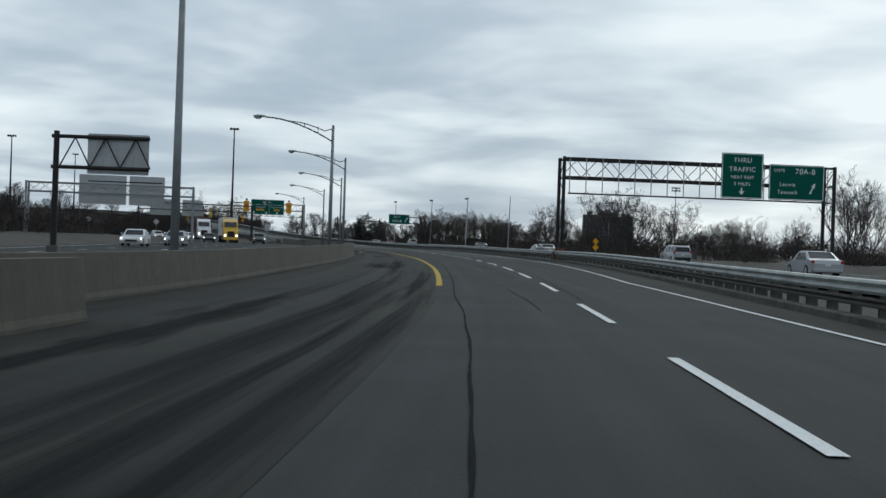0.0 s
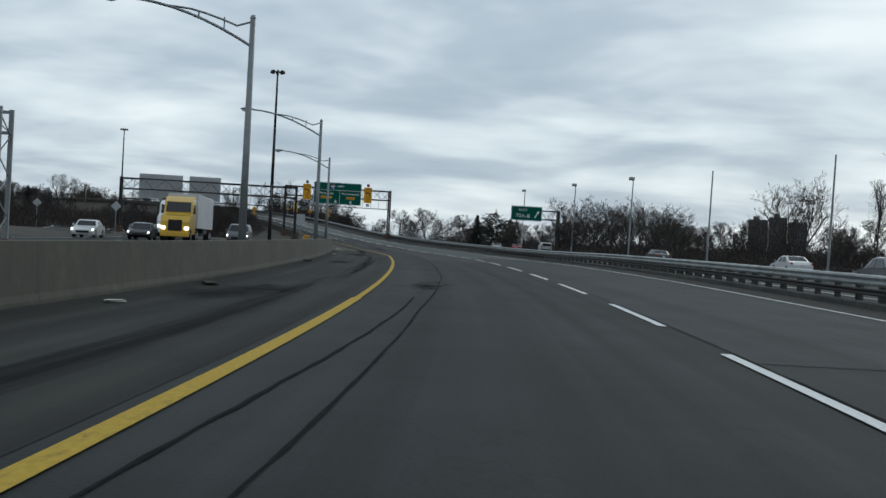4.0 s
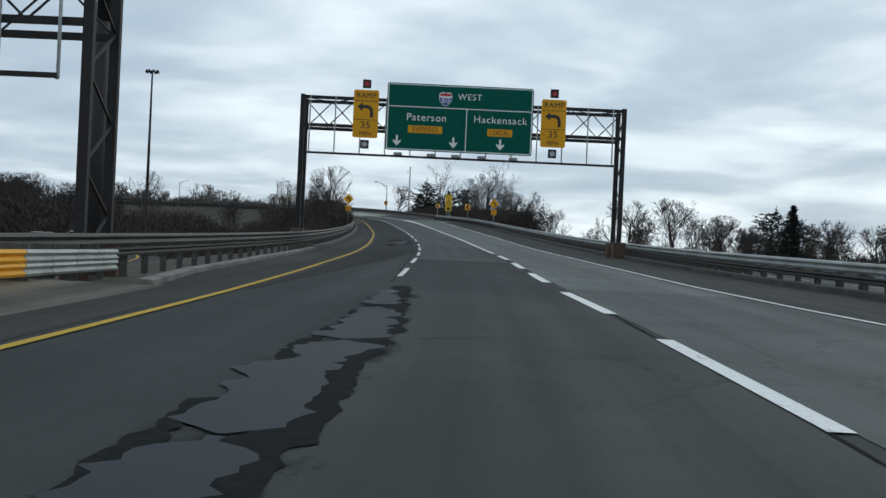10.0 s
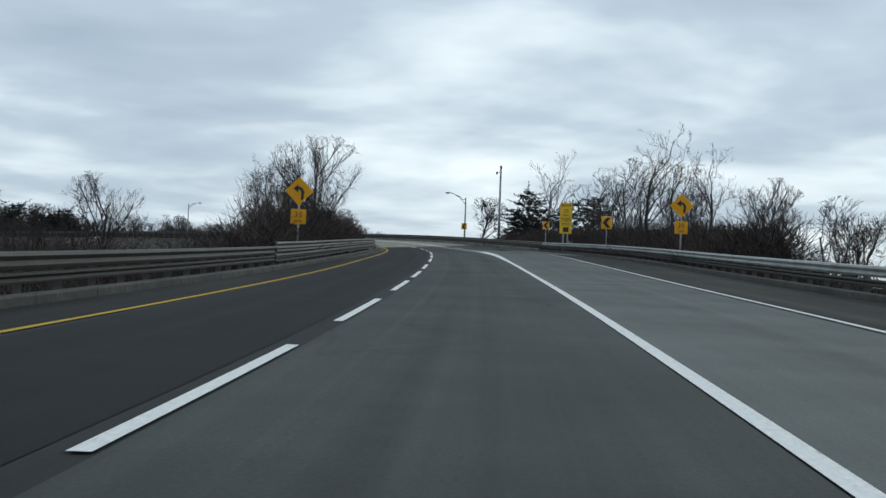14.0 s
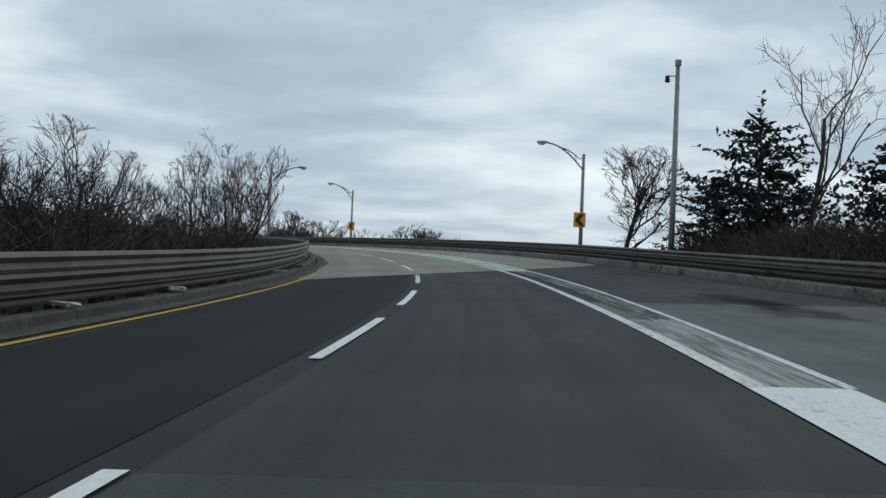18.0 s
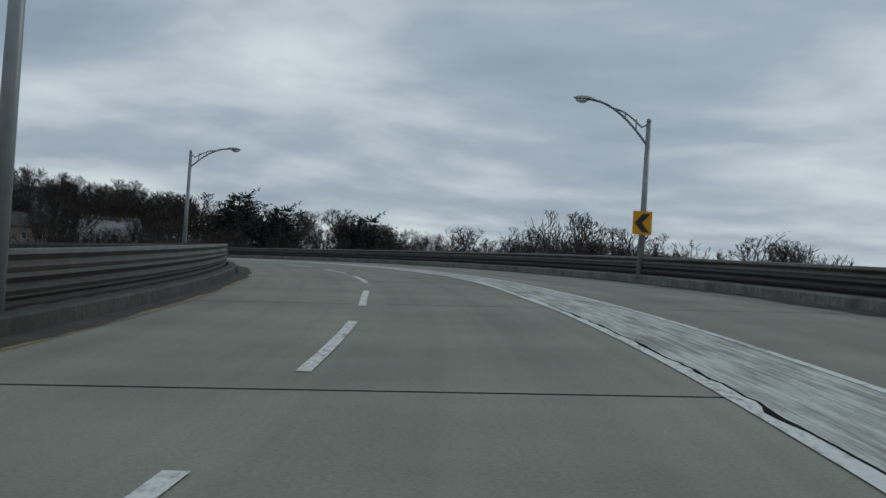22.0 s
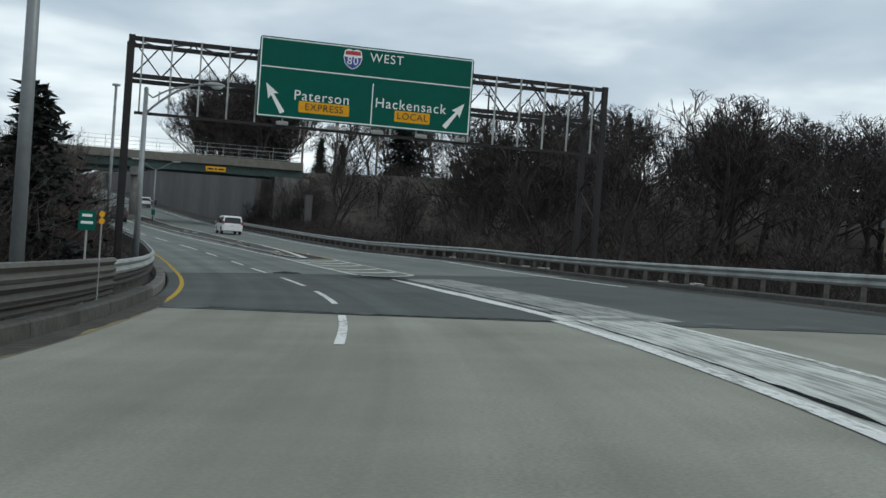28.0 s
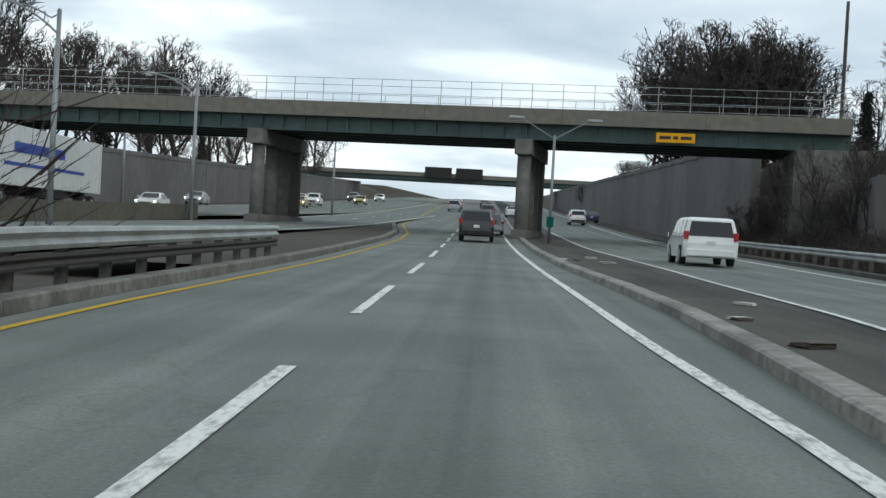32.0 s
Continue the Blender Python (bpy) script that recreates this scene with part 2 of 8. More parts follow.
def paint(name, base, worn, amount, streaky=0.25):
    """Road paint worn through in streaks along the road (UV in metres)."""
    m = bpy.data.materials.new(name)
    m.use_nodes = True
    nt = m.node_tree
    p = nt.nodes["Principled BSDF"]
    p.inputs["Roughness"].default_value = 0.85
    p.inputs["Specular IOR Level"].default_value = 0.15
    uv = nt.nodes.new("ShaderNodeUVMap")

    def noise_tex(sx, sy, det):
        mp = nt.nodes.new("ShaderNodeMapping")
        mp.inputs["Scale"].default_value = (sx, sy, 1)
        nt.links.new(uv.outputs[0], mp.inputs[0])
        t = nt.nodes.new("ShaderNodeTexNoise")
        t.inputs["Scale"].default_value = 1.0
        t.inputs["Detail"].default_value = det
        t.inputs["Roughness"].default_value = 0.65
        nt.links.new(mp.outputs[0], t.inputs["Vector"])
        return t.outputs[0]

    def ramp(v, lo, hi, a, b):
        r = nt.nodes.new("ShaderNodeValToRGB")
        e = r.color_ramp.elements
        e[0].position, e[0].color = lo, (*a, 1)
        e[1].position, e[1].color = hi, (*b, 1)
        nt.links.new(v, r.inputs[0])
        return r.outputs[0]
    mix = nt.nodes.new("ShaderNodeMixRGB")
    add = nt.nodes.new("ShaderNodeMath")
    add.operation = "MULTIPLY_ADD"
    nt.links.new(noise_tex(14, 14 * streaky, 6), add.inputs[0])
    add.inputs[1].default_value = 0.6
    half = nt.nodes.new("ShaderNodeMath")
    half.operation = "MULTIPLY"
    half.inputs[1].default_value = 0.4
    nt.links.new(noise_tex(2.5, 0.35, 4), half.inputs[0])
    nt.links.new(half.outputs[0], add.inputs[2])
    nt.links.new(ramp(add.outputs[0], amount - 0.06, amount + 0.07, (0, 0, 0), (1, 1, 1)), mix.inputs[0])
    nt.links.new(ramp(noise_tex(20, 8, 3), 0.3, 0.7, tuple(c * 0.88 for c in base), tuple(min(1, c * 1.1) for c in base)), mix.inputs[1])
    mix.inputs[2].default_value = (*worn, 1)
    nt.links.new(mix.outputs[0], p.inputs["Base Color"])
    return m


M_WHITE = paint("paint_white_worn", (0.74, 0.74, 0.715), (0.30, 0.30, 0.285), 0.62)
M_WHITE_OLD = paint("paint_white_faded", (0.68, 0.68, 0.65), (0.24, 0.24, 0.22), 0.555)
M_GORE = paint("paint_gore_scraped", (0.56, 0.57, 0.53), (0.26, 0.262, 0.235), 0.50, 0.03)
M_GOREDULL = paint("paint_gore_rubbed", (0.34, 0.345, 0.32), (0.14, 0.143, 0.132), 0.50, 0.03)
M_GORETRACE = paint("paint_gore_traces", (0.30, 0.305, 0.285), (0.05, 0.053, 0.05), 0.46, 0.03)
M_YELLOW = paint("paint_yellow_worn", (0.46, 0.31, 0.045), (0.20, 0.14, 0.05), 0.62)
M_CONCRETE = material("barrier_concrete", (0.090, 0.082, 0.062), 0.9, grain=0.16, scale=3.0, second=(0.066, 0.061, 0.049), stain=0.8, stain_scale=0.5, bump=0.3)
M_YELLOW_OLD = paint("paint_yellow_faded", (0.40, 0.29, 0.09), (0.185, 0.175, 0.135), 0.47)
M_GUTTER = material("gutter_dirt", (0.060, 0.052, 0.041), 0.95, grain=0.4, scale=5, second=(0.022, 0.019, 0.016), stain=0.8, stain_scale=0.9, bump=0.5)
M_KERB = material("kerb_concrete", (0.25, 0.24, 0.215), 0.9, grain=0.25, scale=6, second=(0.10, 0.09, 0.08), stain=0.75, stain_scale=0.9, bump=0.4)
M_KERB_DIRTY = material("kerb_concrete_dirty", (0.068, 0.064, 0.055), 0.9, grain=0.3, scale=6, second=(0.034, 0.031, 0.027), stain=0.85, stain_scale=0.8, bump=0.4)
M_KERB_MID = material("kerb_concrete_worn", (0.165, 0.158, 0.138), 0.9, grain=0.3, scale=6, second=(0.07, 0.064, 0.056), stain=0.8, stain_scale=0.9, bump=0.4)
M_GALV = material("galvanised_steel", (0.34, 0.36, 0.35), 0.5, 0.35, grain=0.15, scale=5, second=(0.20, 0.19, 0.165), stain=0.7, stain_scale=0.8, bump=0.03)
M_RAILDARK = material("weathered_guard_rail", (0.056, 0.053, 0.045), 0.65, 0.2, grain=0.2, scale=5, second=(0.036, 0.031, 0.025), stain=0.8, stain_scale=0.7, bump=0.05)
# paler than M_RAILDARK: the light that the top beam catches is in its colour
M_RAILTOP = material("weathered_top_beam_lit", (0.086, 0.081, 0.068), 0.6, 0.2, grain=0.2, scale=5, second=(0.050, 0.042, 0.033), stain=0.85, stain_scale=0.7, bump=0.05)
# rust, plus the shade low on the rails mixed into a near-black base
M_RAILSHADE = material("rusted_shaded_rail_beam", (0.034, 0.031, 0.027), 0.75, 0.1, grain=0.25, scale=5, second=(0.035, 0.027, 0.021), stain=0.7, stain_scale=0.8)
M_POST = material("rusty_rail_post", (0.10, 0.095, 0.085), 0.8, 0.2, grain=0.3, scale=7)
M_POLE = material("lamp_pole_grey", (0.24, 0.255, 0.26), 0.5, 0.4, grain=0.1, scale=4, second=(0.16, 0.165, 0.165), stain=0.4, bump=0.02)
M_POLEDARK = material("dark_bronze_steel", (0.013, 0.0115, 0.012), 0.7, 0.1, grain=0.25, scale=4, second=(0.022, 0.015, 0.013), stain=0.6, bump=0.05)
M_RUST = material("rust_primer", (0.13, 0.055, 0.03), 0.85, grain=0.3, scale=5, second=(0.05, 0.03, 0.025), stain=0.8)
M_GREEN = material("sign_green", (0.003, 0.092, 0.066), 0.5, grain=0.06, scale=2, second=(0.006, 0.080, 0.060), stain=0.4, bump=0.0, spec=0.12)
M_SIGNWHITE = material("sign_white", (0.78, 0.80, 0.78), 0.5, grain=0.04, bump=0.0)
M_SIGNYELLOW = material("sign_yellow", (0.72, 0.345, 0.012), 0.5, grain=0.06, bump=0.0, spec=0.2)
M_SIGNLEMON = material("sign_lemon", (0.80, 0.50, 0.02), 0.5, grain=0.05, bump=0.0)
M_SIGNBLACK = material("sign_black", (0.015, 0.015, 0.015), 0.5, grain=0.1, bump=0.0)
M_SIGNBACK = material("sign_back_aluminium", (0.42, 0.43, 0.43), 0.5, 0.5, grain=0.08, scale=2, stain=0.4, second=(0.33, 0.33, 0.32), bump=0.0)
M_SHIELDBLUE = material("shield_blue", (0.03, 0.06, 0.30), 0.5, grain=0.05, bump=0.0)
M_SHIELDRED = material("shield_red", (0.45, 0.03, 0.04), 0.5, grain=0.05, bump=0.0)
M_LENS = material("lamp_glass_grey", (0.45, 0.48, 0.5), 0.25, grain=0.05, bump=0.0)
M_GRASS = material("dead_grass", (0.050, 0.041, 0.029), 0.95, grain=0.4, scale=1.3, second=(0.030, 0.023, 0.018), stain=0.9, stain_scale=0.09, bump=0.5)
M_BARK = material("bark_grey", (0.046, 0.040, 0.037), 0.95, grain=0.4, scale=4, bump=0.4)
M_TWIG = material("twig_brown", (0.042, 0.034, 0.031), 0.95, grain=0.35, scale=1.0, bump=0.0)
M_TWIGPALE = material("twig_pale", (0.075, 0.064, 0.055), 0.95, grain=0.35, scale=1.0, bump=0.0)
M_BRUSH = material("brush_dark", (0.033, 0.026, 0.023), 0.95, grain=0.45, scale=0.5, second=(0.050, 0.034, 0.026), stain=0.7, stain_scale=0.12, bump=0.0)
M_THICKET = material("thicket_brown", (0.040, 0.031, 0.028), 0.95, grain=0.4, scale=0.5, second=(0.060, 0.041, 0.032), stain=0.7, stain_scale=0.12, bump=0.0)
M_PINE = material("pine_needles", (0.010, 0.014, 0.011), 0.9, grain=0.45, scale=1.2, bump=0.0)
M_GIRDER = material("girder_green_paint", (0.052, 0.085, 0.078), 0.6, 0.1, grain=0.15, scale=2, second=(0.035, 0.05, 0.046), stain=0.6)
M_PARAPET = material("parapet_concrete", (0.16, 0.148, 0.125), 0.9, grain=0.15, scale=2, second=(0.15, 0.14, 0.12), stain=0.7, stain_scale=0.3, bump=0.2)
M_FOOTING = material("rust_stained_concrete", (0.105, 0.068, 0.046), 0.9, grain=0.25, scale=3, second=(0.06, 0.036, 0.027), stain=0.8, stain_scale=0.9, bump=0.3)
M_SLATE = material("dark_slate_cladding", (0.045, 0.050, 0.060), 0.7, grain=0.2, scale=1.5, second=(0.03, 0.033, 0.04), stain=0.5, stain_scale=0.2)
M_PIER = material("pier_concrete", (0.14, 0.135, 0.125), 0.9, grain=0.2, scale=2, second=(0.07, 0.065, 0.06), stain=0.8, stain_scale=0.4, bump=0.2)
M_RETAIN = material("retaining_wall_concrete", (0.125, 0.12, 0.118), 0.95, grain=0.15, scale=1.5, second=(0.085, 0.08, 0.08), stain=0.7, stain_scale=0.15, stretch=(1, 1, 0.3))
M_WIRE = material("fence_wire", (0.32, 0.33, 0.33), 0.5, 0.5, grain=0.1, bump=0.0)
M_WOOD = material("utility_pole_wood", (0.075, 0.062, 0.05), 0.9, grain=0.3, scale=3)
M_TYRE = material("tyre_rubber", (0.014, 0.014, 0.014), 0.85, grain=0.2, bump=0.05)
M_RIM = material("wheel_rim", (0.35, 0.35, 0.36), 0.35, 0.8, grain=0.1, bump=0.0)
M_GLASS = material("car_window_dark", (0.012, 0.014, 0.016), 0.08, grain=0.1, bump=0.0)
M_TAIL = material("tail_lamp_red", (0.35, 0.012, 0.012), 0.25, grain=0.1, bump=0.0)
M_HEAD = material("headlamp", (0.7, 0.7, 0.68), 0.2, grain=0.05, bump=0.0, emit=((1.0, 0.97, 0.9), 3.0))
M_PLATE = material("plate_pale", (0.6, 0.6, 0.55), 0.5, grain=0.05, bump=0.0)


def car_paint(name, base):
    m = material(name, base, 0.28, 0.0, grain=0.05, scale=1.5, stain=0.25, stain_scale=0.8, bump=0.0)
    m.node_tree.nodes["Principled BSDF"].inputs["Coat Weight"].default_value = 0.5
    return m


# ---- the road's line: heading and height every 12 m along it ----
HEAD = [-0.01, 0.6, 1.37, 2.34, 3.28, 4.21, 5.26, 6.38, 7.46, 8.56, 9.64, 10.65, 11.57, 12.4, 13.16, 13.87, 14.54, 15.25, 16.03, 16.88, 17.67, 18.35, 18.91, 19.4, 19.96, 20.65, 21.33, 21.98, 22.64, 23.28, 23.85, 24.35, 24.77, 25.3, 26.17, 27.24, 28.35, 29.58, 31.26, 33.48, 36.1, 39.03, 42.03, 45.06, 48.31, 51.93, 55.99, 60.59, 65.61, 70.97, 76.63, 82.39, 87.99, 93.2, 98.03, 102.24, 105.48, 107.83, 110.01]
ELEV = [0.0, -0.04, -0.04, 0.02, 0.1, 0.2, 0.29, 0.35, 0.38, 0.42, 0.47, 0.54, 0.62, 0.69, 0.75, 0.78, 0.79, 0.82, 0.87, 0.97, 1.12, 1.29, 1.49, 1.69, 1.91, 2.16, 2.45, 2.78, 3.15, 3.55, 3.98, 4.43, 4.91, 5.42, 5.94, 6.43, 6.89, 7.32, 7.77, 8.28, 8.82, 9.37, 9.86, 10.31, 10.72, 11.1, 11.42, 11.66, 11.83, 11.93, 11.94, 11.88, 11.75, 11.57, 11.36, 11.16, 11.01, 10.98, 11.06]
S_MIN, S_MAX, DS = -120.0, 1180.0, 0.5
sv = np.arange(S_MIN, S_MAX + DS, DS)
node_s = np.concatenate([[S_MIN], np.arange(len(HEAD)) * 12.0, [705, S_MAX]])
node_h = np.concatenate([[HEAD[0]], HEAD, [111.6, 111.9]])
hv = np.interp(sv, node_s, node_h)
hv = np.convolve(np.pad(hv, 8, mode="edge"), np.ones(17) / 17, mode="valid")
i0 = int(round(-S_MIN / DS))
hm = np.radians((hv[1:] + hv[:-1]) / 2)
grade_s = np.concatenate([[S_MIN], np.arange(len(ELEV)) * 12.0, [730, 764, 800, 850, 900, 1000, 1180]])
grade_z = np.concatenate([[0.3], ELEV, [11.4, 12.0, 13.0, 14.8, 16.8, 20.8, 27.5]])
zv = np.interp(sv, grade_s, grade_z)
zv = np.convolve(np.pad(zv, 12, mode="edge"), np.ones(25) / 25, mode="valid")
run = DS * np.cos(np.arctan(np.diff(zv) / DS))
xv = np.concatenate([[0], np.cumsum(-np.sin(hm) * run)])
yv = np.concatenate([[0], np.cumsum(np.cos(hm) * run)])
xv, yv = xv - xv[i0], yv - yv[i0]


def line_at(s):
    return np.interp(s, sv, xv), np.interp(s, sv, yv), np.interp(s, sv, zv), np.radians(np.interp(s, sv, hv))


def bank(s):
    """Cross fall: metres of rise per metre to the outside of the bend."""
    return np.interp(s, [330, 400, 470, 520, 600, 640, 690, 712, 800], [0.0, 0.015, 0.03, 0.04, 0.048, 0.052, 0.045, 0.01, 0.0])


def P(s, u, dz=0.0):
    """World points on the road surface at distance s, offset u to its outer side, dz above it."""
    s, u = np.broadcast_arrays(np.asarray(s, float), np.asarray(u, float))
    x, y, z, h = line_at(s)
    return np.stack([x + u * np.cos(h), y + u * np.sin(h), z + bank(s) * np.clip(u, -12, 12) + dz], -1)


def place(s, u, dz=0.0, turn=0.0):
    """Pose on the road: local y runs along it, x to its outer side."""
    q = P(s, u, dz)
    return pose(float(q[0]), float(q[1]), float(q[2]), 0, 0, math.degrees(float(line_at(s)[3])) + turn)


def tab(*pairs):
    a, b = [p[0] for p in pairs], [p[1] for p in pairs]
    return lambda s: np.interp(s, a, b)


# ---- mesh helpers ----
def mesh_of(name, verts, faces, mat, uvs=None, smooth=False):
    me = bpy.data.meshes.new(name)
    me.from_pydata([tuple(map(float, v)) for v in verts], [], faces)
    if uvs is not None:
        layer = me.uv_layers.new(name="UVMap")
        idx = np.empty(len(me.loops), dtype=np.int32)
        me.loops.foreach_get("vertex_index", idx)
        layer.data.foreach_set("uv", np.asarray(uvs, dtype=np.float32)[idx].ravel())
    if mat:
        me.materials.append(mat)
    if smooth:
        me.polygons.foreach_set("use_smooth", [True] * len(me.polygons))
    me.update()
    return me


def thing(name, m, label, category, group="", kind=""):
    ob = new(name)
    ob.empty_display_size = 0.3
    ob.matrix_world = m
    return tagged(ob, label, category, group, kind)


def part_mesh(name, me, parent, label="", m=None):
    ob = new(name, me)
    if parent is not None:
        ob.parent = parent
    if m is not None:
        ob.matrix_basis = m
    if label:
        ob["label"] = label
    return ob


def part(name, bm, mat, parent, label="", m=None, smooth=False):
    me = bpy.data.meshes.new(name)
    bm.to_mesh(me)
    bm.free()
    me.materials.append(mat)
    if smooth:
        me.polygons.foreach_set("use_smooth", [True] * len(me.polygons))
    return part_mesh(name, me, parent, label, m)


def solid(name, bm, mat, m, label, category, group="", kind=""):
    ob = part(name, bm, mat, None, "", m)
    return tagged(ob, label, category, group, kind)


def add_box(bm, x0, x1, y0, y1, z0, z1, bevel=0.0):
    vs = [bm.verts.new((x, y, z)) for z in (z0, z1) for x, y in ((x0, y0), (x1, y0), (x1, y1), (x0, y1))]
    fs = [bm.faces.new([vs[i] for i in q]) for q in ((3, 2, 1, 0), (4, 5, 6, 7), (0, 1, 5, 4), (1, 2, 6, 5), (2, 3, 7, 6), (3, 0, 4, 7))]
    if bevel:
        es = list({e for f in fs for e in f.edges})
        bmesh.ops.bevel(bm, geom=es, offset=bevel, segments=2, profile=0.5, affect="EDGES")
    return bm


def box(x0, x1, y0, y1, z0, z1, bevel=0.0):
    return add_box(bmesh.new(), x0, x1, y0, y1, z0, z1, bevel)


def add_tube(bm, a, b, r0, r1=None, n=8, cap=True):
    a, b = Vector(a), Vector(b)
    r1 = r0 if r1 is None else r1
    d = (b - a).normalized()
    side = d.orthogonal().normalized()
    up = d.cross(side)
    rings = []
    for c, r in ((a, r0), (b, r1)):
        rings.append([bm.verts.new(c + (side * math.cos(2 * math.pi * i / n) + up * math.sin(2 * math.pi * i / n)) * r) for i in range(n)])
    for i in range(n):
        bm.faces.new((rings[0][i], rings[0][(i + 1) % n], rings[1][(i + 1) % n], rings[1][i]))
    if cap:
        bm.faces.new(rings[0][::-1])
        bm.faces.new(rings[1])
    return bm


def tube(a, b, r0, r1=None, n=8):
    return add_tube(bmesh.new(), a, b, r0, r1, n)


def add_bar(bm, a, b, w):
    """Square bar between two points."""
    return add_tube(bm, a, b, w * 0.7071, w * 0.7071, 4)


def bar(a, b, w):
    return add_bar(bmesh.new(), a, b, w)


def sweep(profile, s_list, u_func, dz, mat, name, closed=True, cap=True, flip=False):
    """A profile of (outward, up) points carried along the road."""
    s = np.asarray(s_list, float)
    k, n = len(profile), len(s)
    verts = []
    for o, z in profile:
        verts.append(P(s, u_func(s) + o, dz + z))
    verts = np.stack(verts, 1).reshape(-1, 3)
    faces = []
    m = k if closed else k - 1
    for i in range(n - 1):
        for j in range(m):
            q = (i * k + j, i * k + (j + 1) % k, (i + 1) * k + (j + 1) % k, (i + 1) * k + j)
            faces.append(q[::-1] if flip else q)
    if closed and cap:
        faces.append(tuple(range(k))[::-1])
        faces.append(tuple((n - 1) * k + j for j in range(k)))
    return mesh_of(name, verts, faces, mat)


def strip(name, s0, s1, ul, ur, dz, mat, label, category, step=2.0, cols=6, parent=None, kind="structure"):
    s = np.unique(np.append(np.arange(s0, s1, step), s1))
    a, b = ul(s), ur(s)
    w = np.linspace(0, 1, cols)
    U = a[:, None] + (b - a)[:, None] * w[None]
    S = np.repeat(s[:, None], cols, 1)
    V = P(S, U, dz).reshape(-1, 3)
    uv = np.stack([U, S], -1).reshape(-1, 2)
    F = [(i * cols + j, i * cols + j + 1, (i + 1) * cols + j + 1, (i + 1) * cols + j) for i in range(len(s) - 1) for j in range(cols - 1)]
    me = mesh_of(name, V, F, mat, uv)
    ob = new(name, me)
    if parent is not None:
        ob.parent = parent
        if label:
            ob["label"] = label
        return ob
    return tagged(ob, label, category, "", kind)


def flat(v):
    return lambda s: np.full(np.shape(s), float(v))


def shift(fn, d):
    return lambda s: fn(s) + d


# ---- lines across the plan: offsets of edges and markings along the road ----
U_YELLOW = tab((38, -1.32), (57, -1.54), (68, -1.75), (100, -2.15), (177, -2.3), (190, -2.62), (199, -2.9), (204, -3.06), (214, -3.34), (225, -3.58), (233, -3.74), (241, -4.02), (250, -4.27), (261, -4.44), (270, -4.66), (281, -4.95), (297, -5.15), (330, -5.6), (398, -5.82), (415, -5.58), (437, -5.3), (461, -4.84), (471, -4.7), (483, -4.65), (510, -4.65), (545, -4.62), (558, -4.45), (580, -4.45), (602, -4.5), (636, -4.6), (677, -4.82), (683, -4.75), (690, -4.68), (704, -4.82), (712, -4.78), (722, -4.7), (740, -4.65), (760, -4.8), (775, -5.4), (800, -7.6), (900, -9.3))
U_LANE = tab((-60, 2.1), (30, 2.15), (60, 2.34), (80, 2.4), (105, 3.0), (123, 3.25), (183, 3.85), (203, 3.7), (225, 2.88), (233, 2.7), (247, 2.4), (255, 2.28), (266, 1.96), (275, 1.9), (286, 1.95), (297, 2.03), (305, 1.96), (322, 1.87), (350, 1.9), (388, 1.96), (405, 2.02), (415, 2.16), (425, 2.33), (436, 2.36), (455, 2.36), (467, 2.42), (478, 2.4), (498, 2.16), (536, 2.2), (546, 2.5), (580, 2.75), (634, 3.0), (655, 2.7), (675, 2.2), (682, 2.05), (690, 1.98), (697, 1.86), (704, 1.8), (709, 1.66), (721, 1.52), (745, 1.15), (800, 0.8), (900, 0.8))
U_LEFTDASH = tab((262, -1.85), (285, -2.1), (330, -2.2), (395, -2.28), (412, -2.2), (421, -2.09), (427, -2.0), (440, -1.7), (453, -1.4), (470, -1.2), (497, -1.55), (517, -1.45), (535, -1.42), (545, -1.1), (556, -1.08), (567, -1.12), (577, -1.27), (600, -1.32), (640, -1.05), (652, -0.94), (660, -1.0), (668, -1.12), (678, -1.36), (686, -1.4), (702, -1.6), (719, -1.85), (735, -2.0), (775, -2.5), (900, -2.5))
U_GORE2 = tab((392, 2.05), (415, 2.55), (425, 2.88), (436, 3.2), (458, 3.52), (478, 3.58), (505, 3.6), (541, 3.72), (580, 4.1), (634, 4.55), (660, 4.7), (677, 4.7), (690, 4.65), (703, 4.9), (717, 5.6), (735, 5.75), (760, 5.2), (900, 5.2))
U_EDGE = tab((-60, 5.95), (46, 5.85), (70, 6.8), (121, 8.85), (145, 9.3), (205, 9.6), (235, 9.1), (249, 8.0), (257, 6.95), (264, 6.43), (273, 6.1), (290, 6.1), (330, 5.9), (360, 6.3), (404, 6.6), (430, 7.4))
U_KERB_R = tab((-60, 6.9), (21, 7.1), (47, 7.9), (100, 9.9), (126, 10.7), (167, 11.5), (206, 12.3), (235, 12.2), (248, 11.3), (265, 10.2), (285, 9.6), (337, 9.6), (360, 9.9), (400, 10.3), (440, 10.0), (470, 9.6), (500, 9.2), (560, 9.0), (640, 11.0), (690, 12.4), (760, 13.0), (900, 13.0))
U_WALL = tab((-60, -5.8), (17, -5.85), (17.5, -7.55), (46, -7.35), (71, -6.65), (112, -6.3), (160, -6.2), (232, -6.55), (240, -6.8))
U_KERB_L = tab((262, -6.0), (268, -6.6), (282, -7.1), (303, -7.3), (340, -7.45), (398, -7.1), (415, -6.75), (437, -6.1), (460, -5.45), (483, -5.2), (545, -5.12), (558, -4.98), (600, -5.0), (640, -5.1), (677, -5.35), (690, -5.2), (704, -5.32), (713, -5.36), (722, -5.36), (740, -5.3), (760, -5.45), (775, -6.05), (800, -8.2), (900, -9.8))

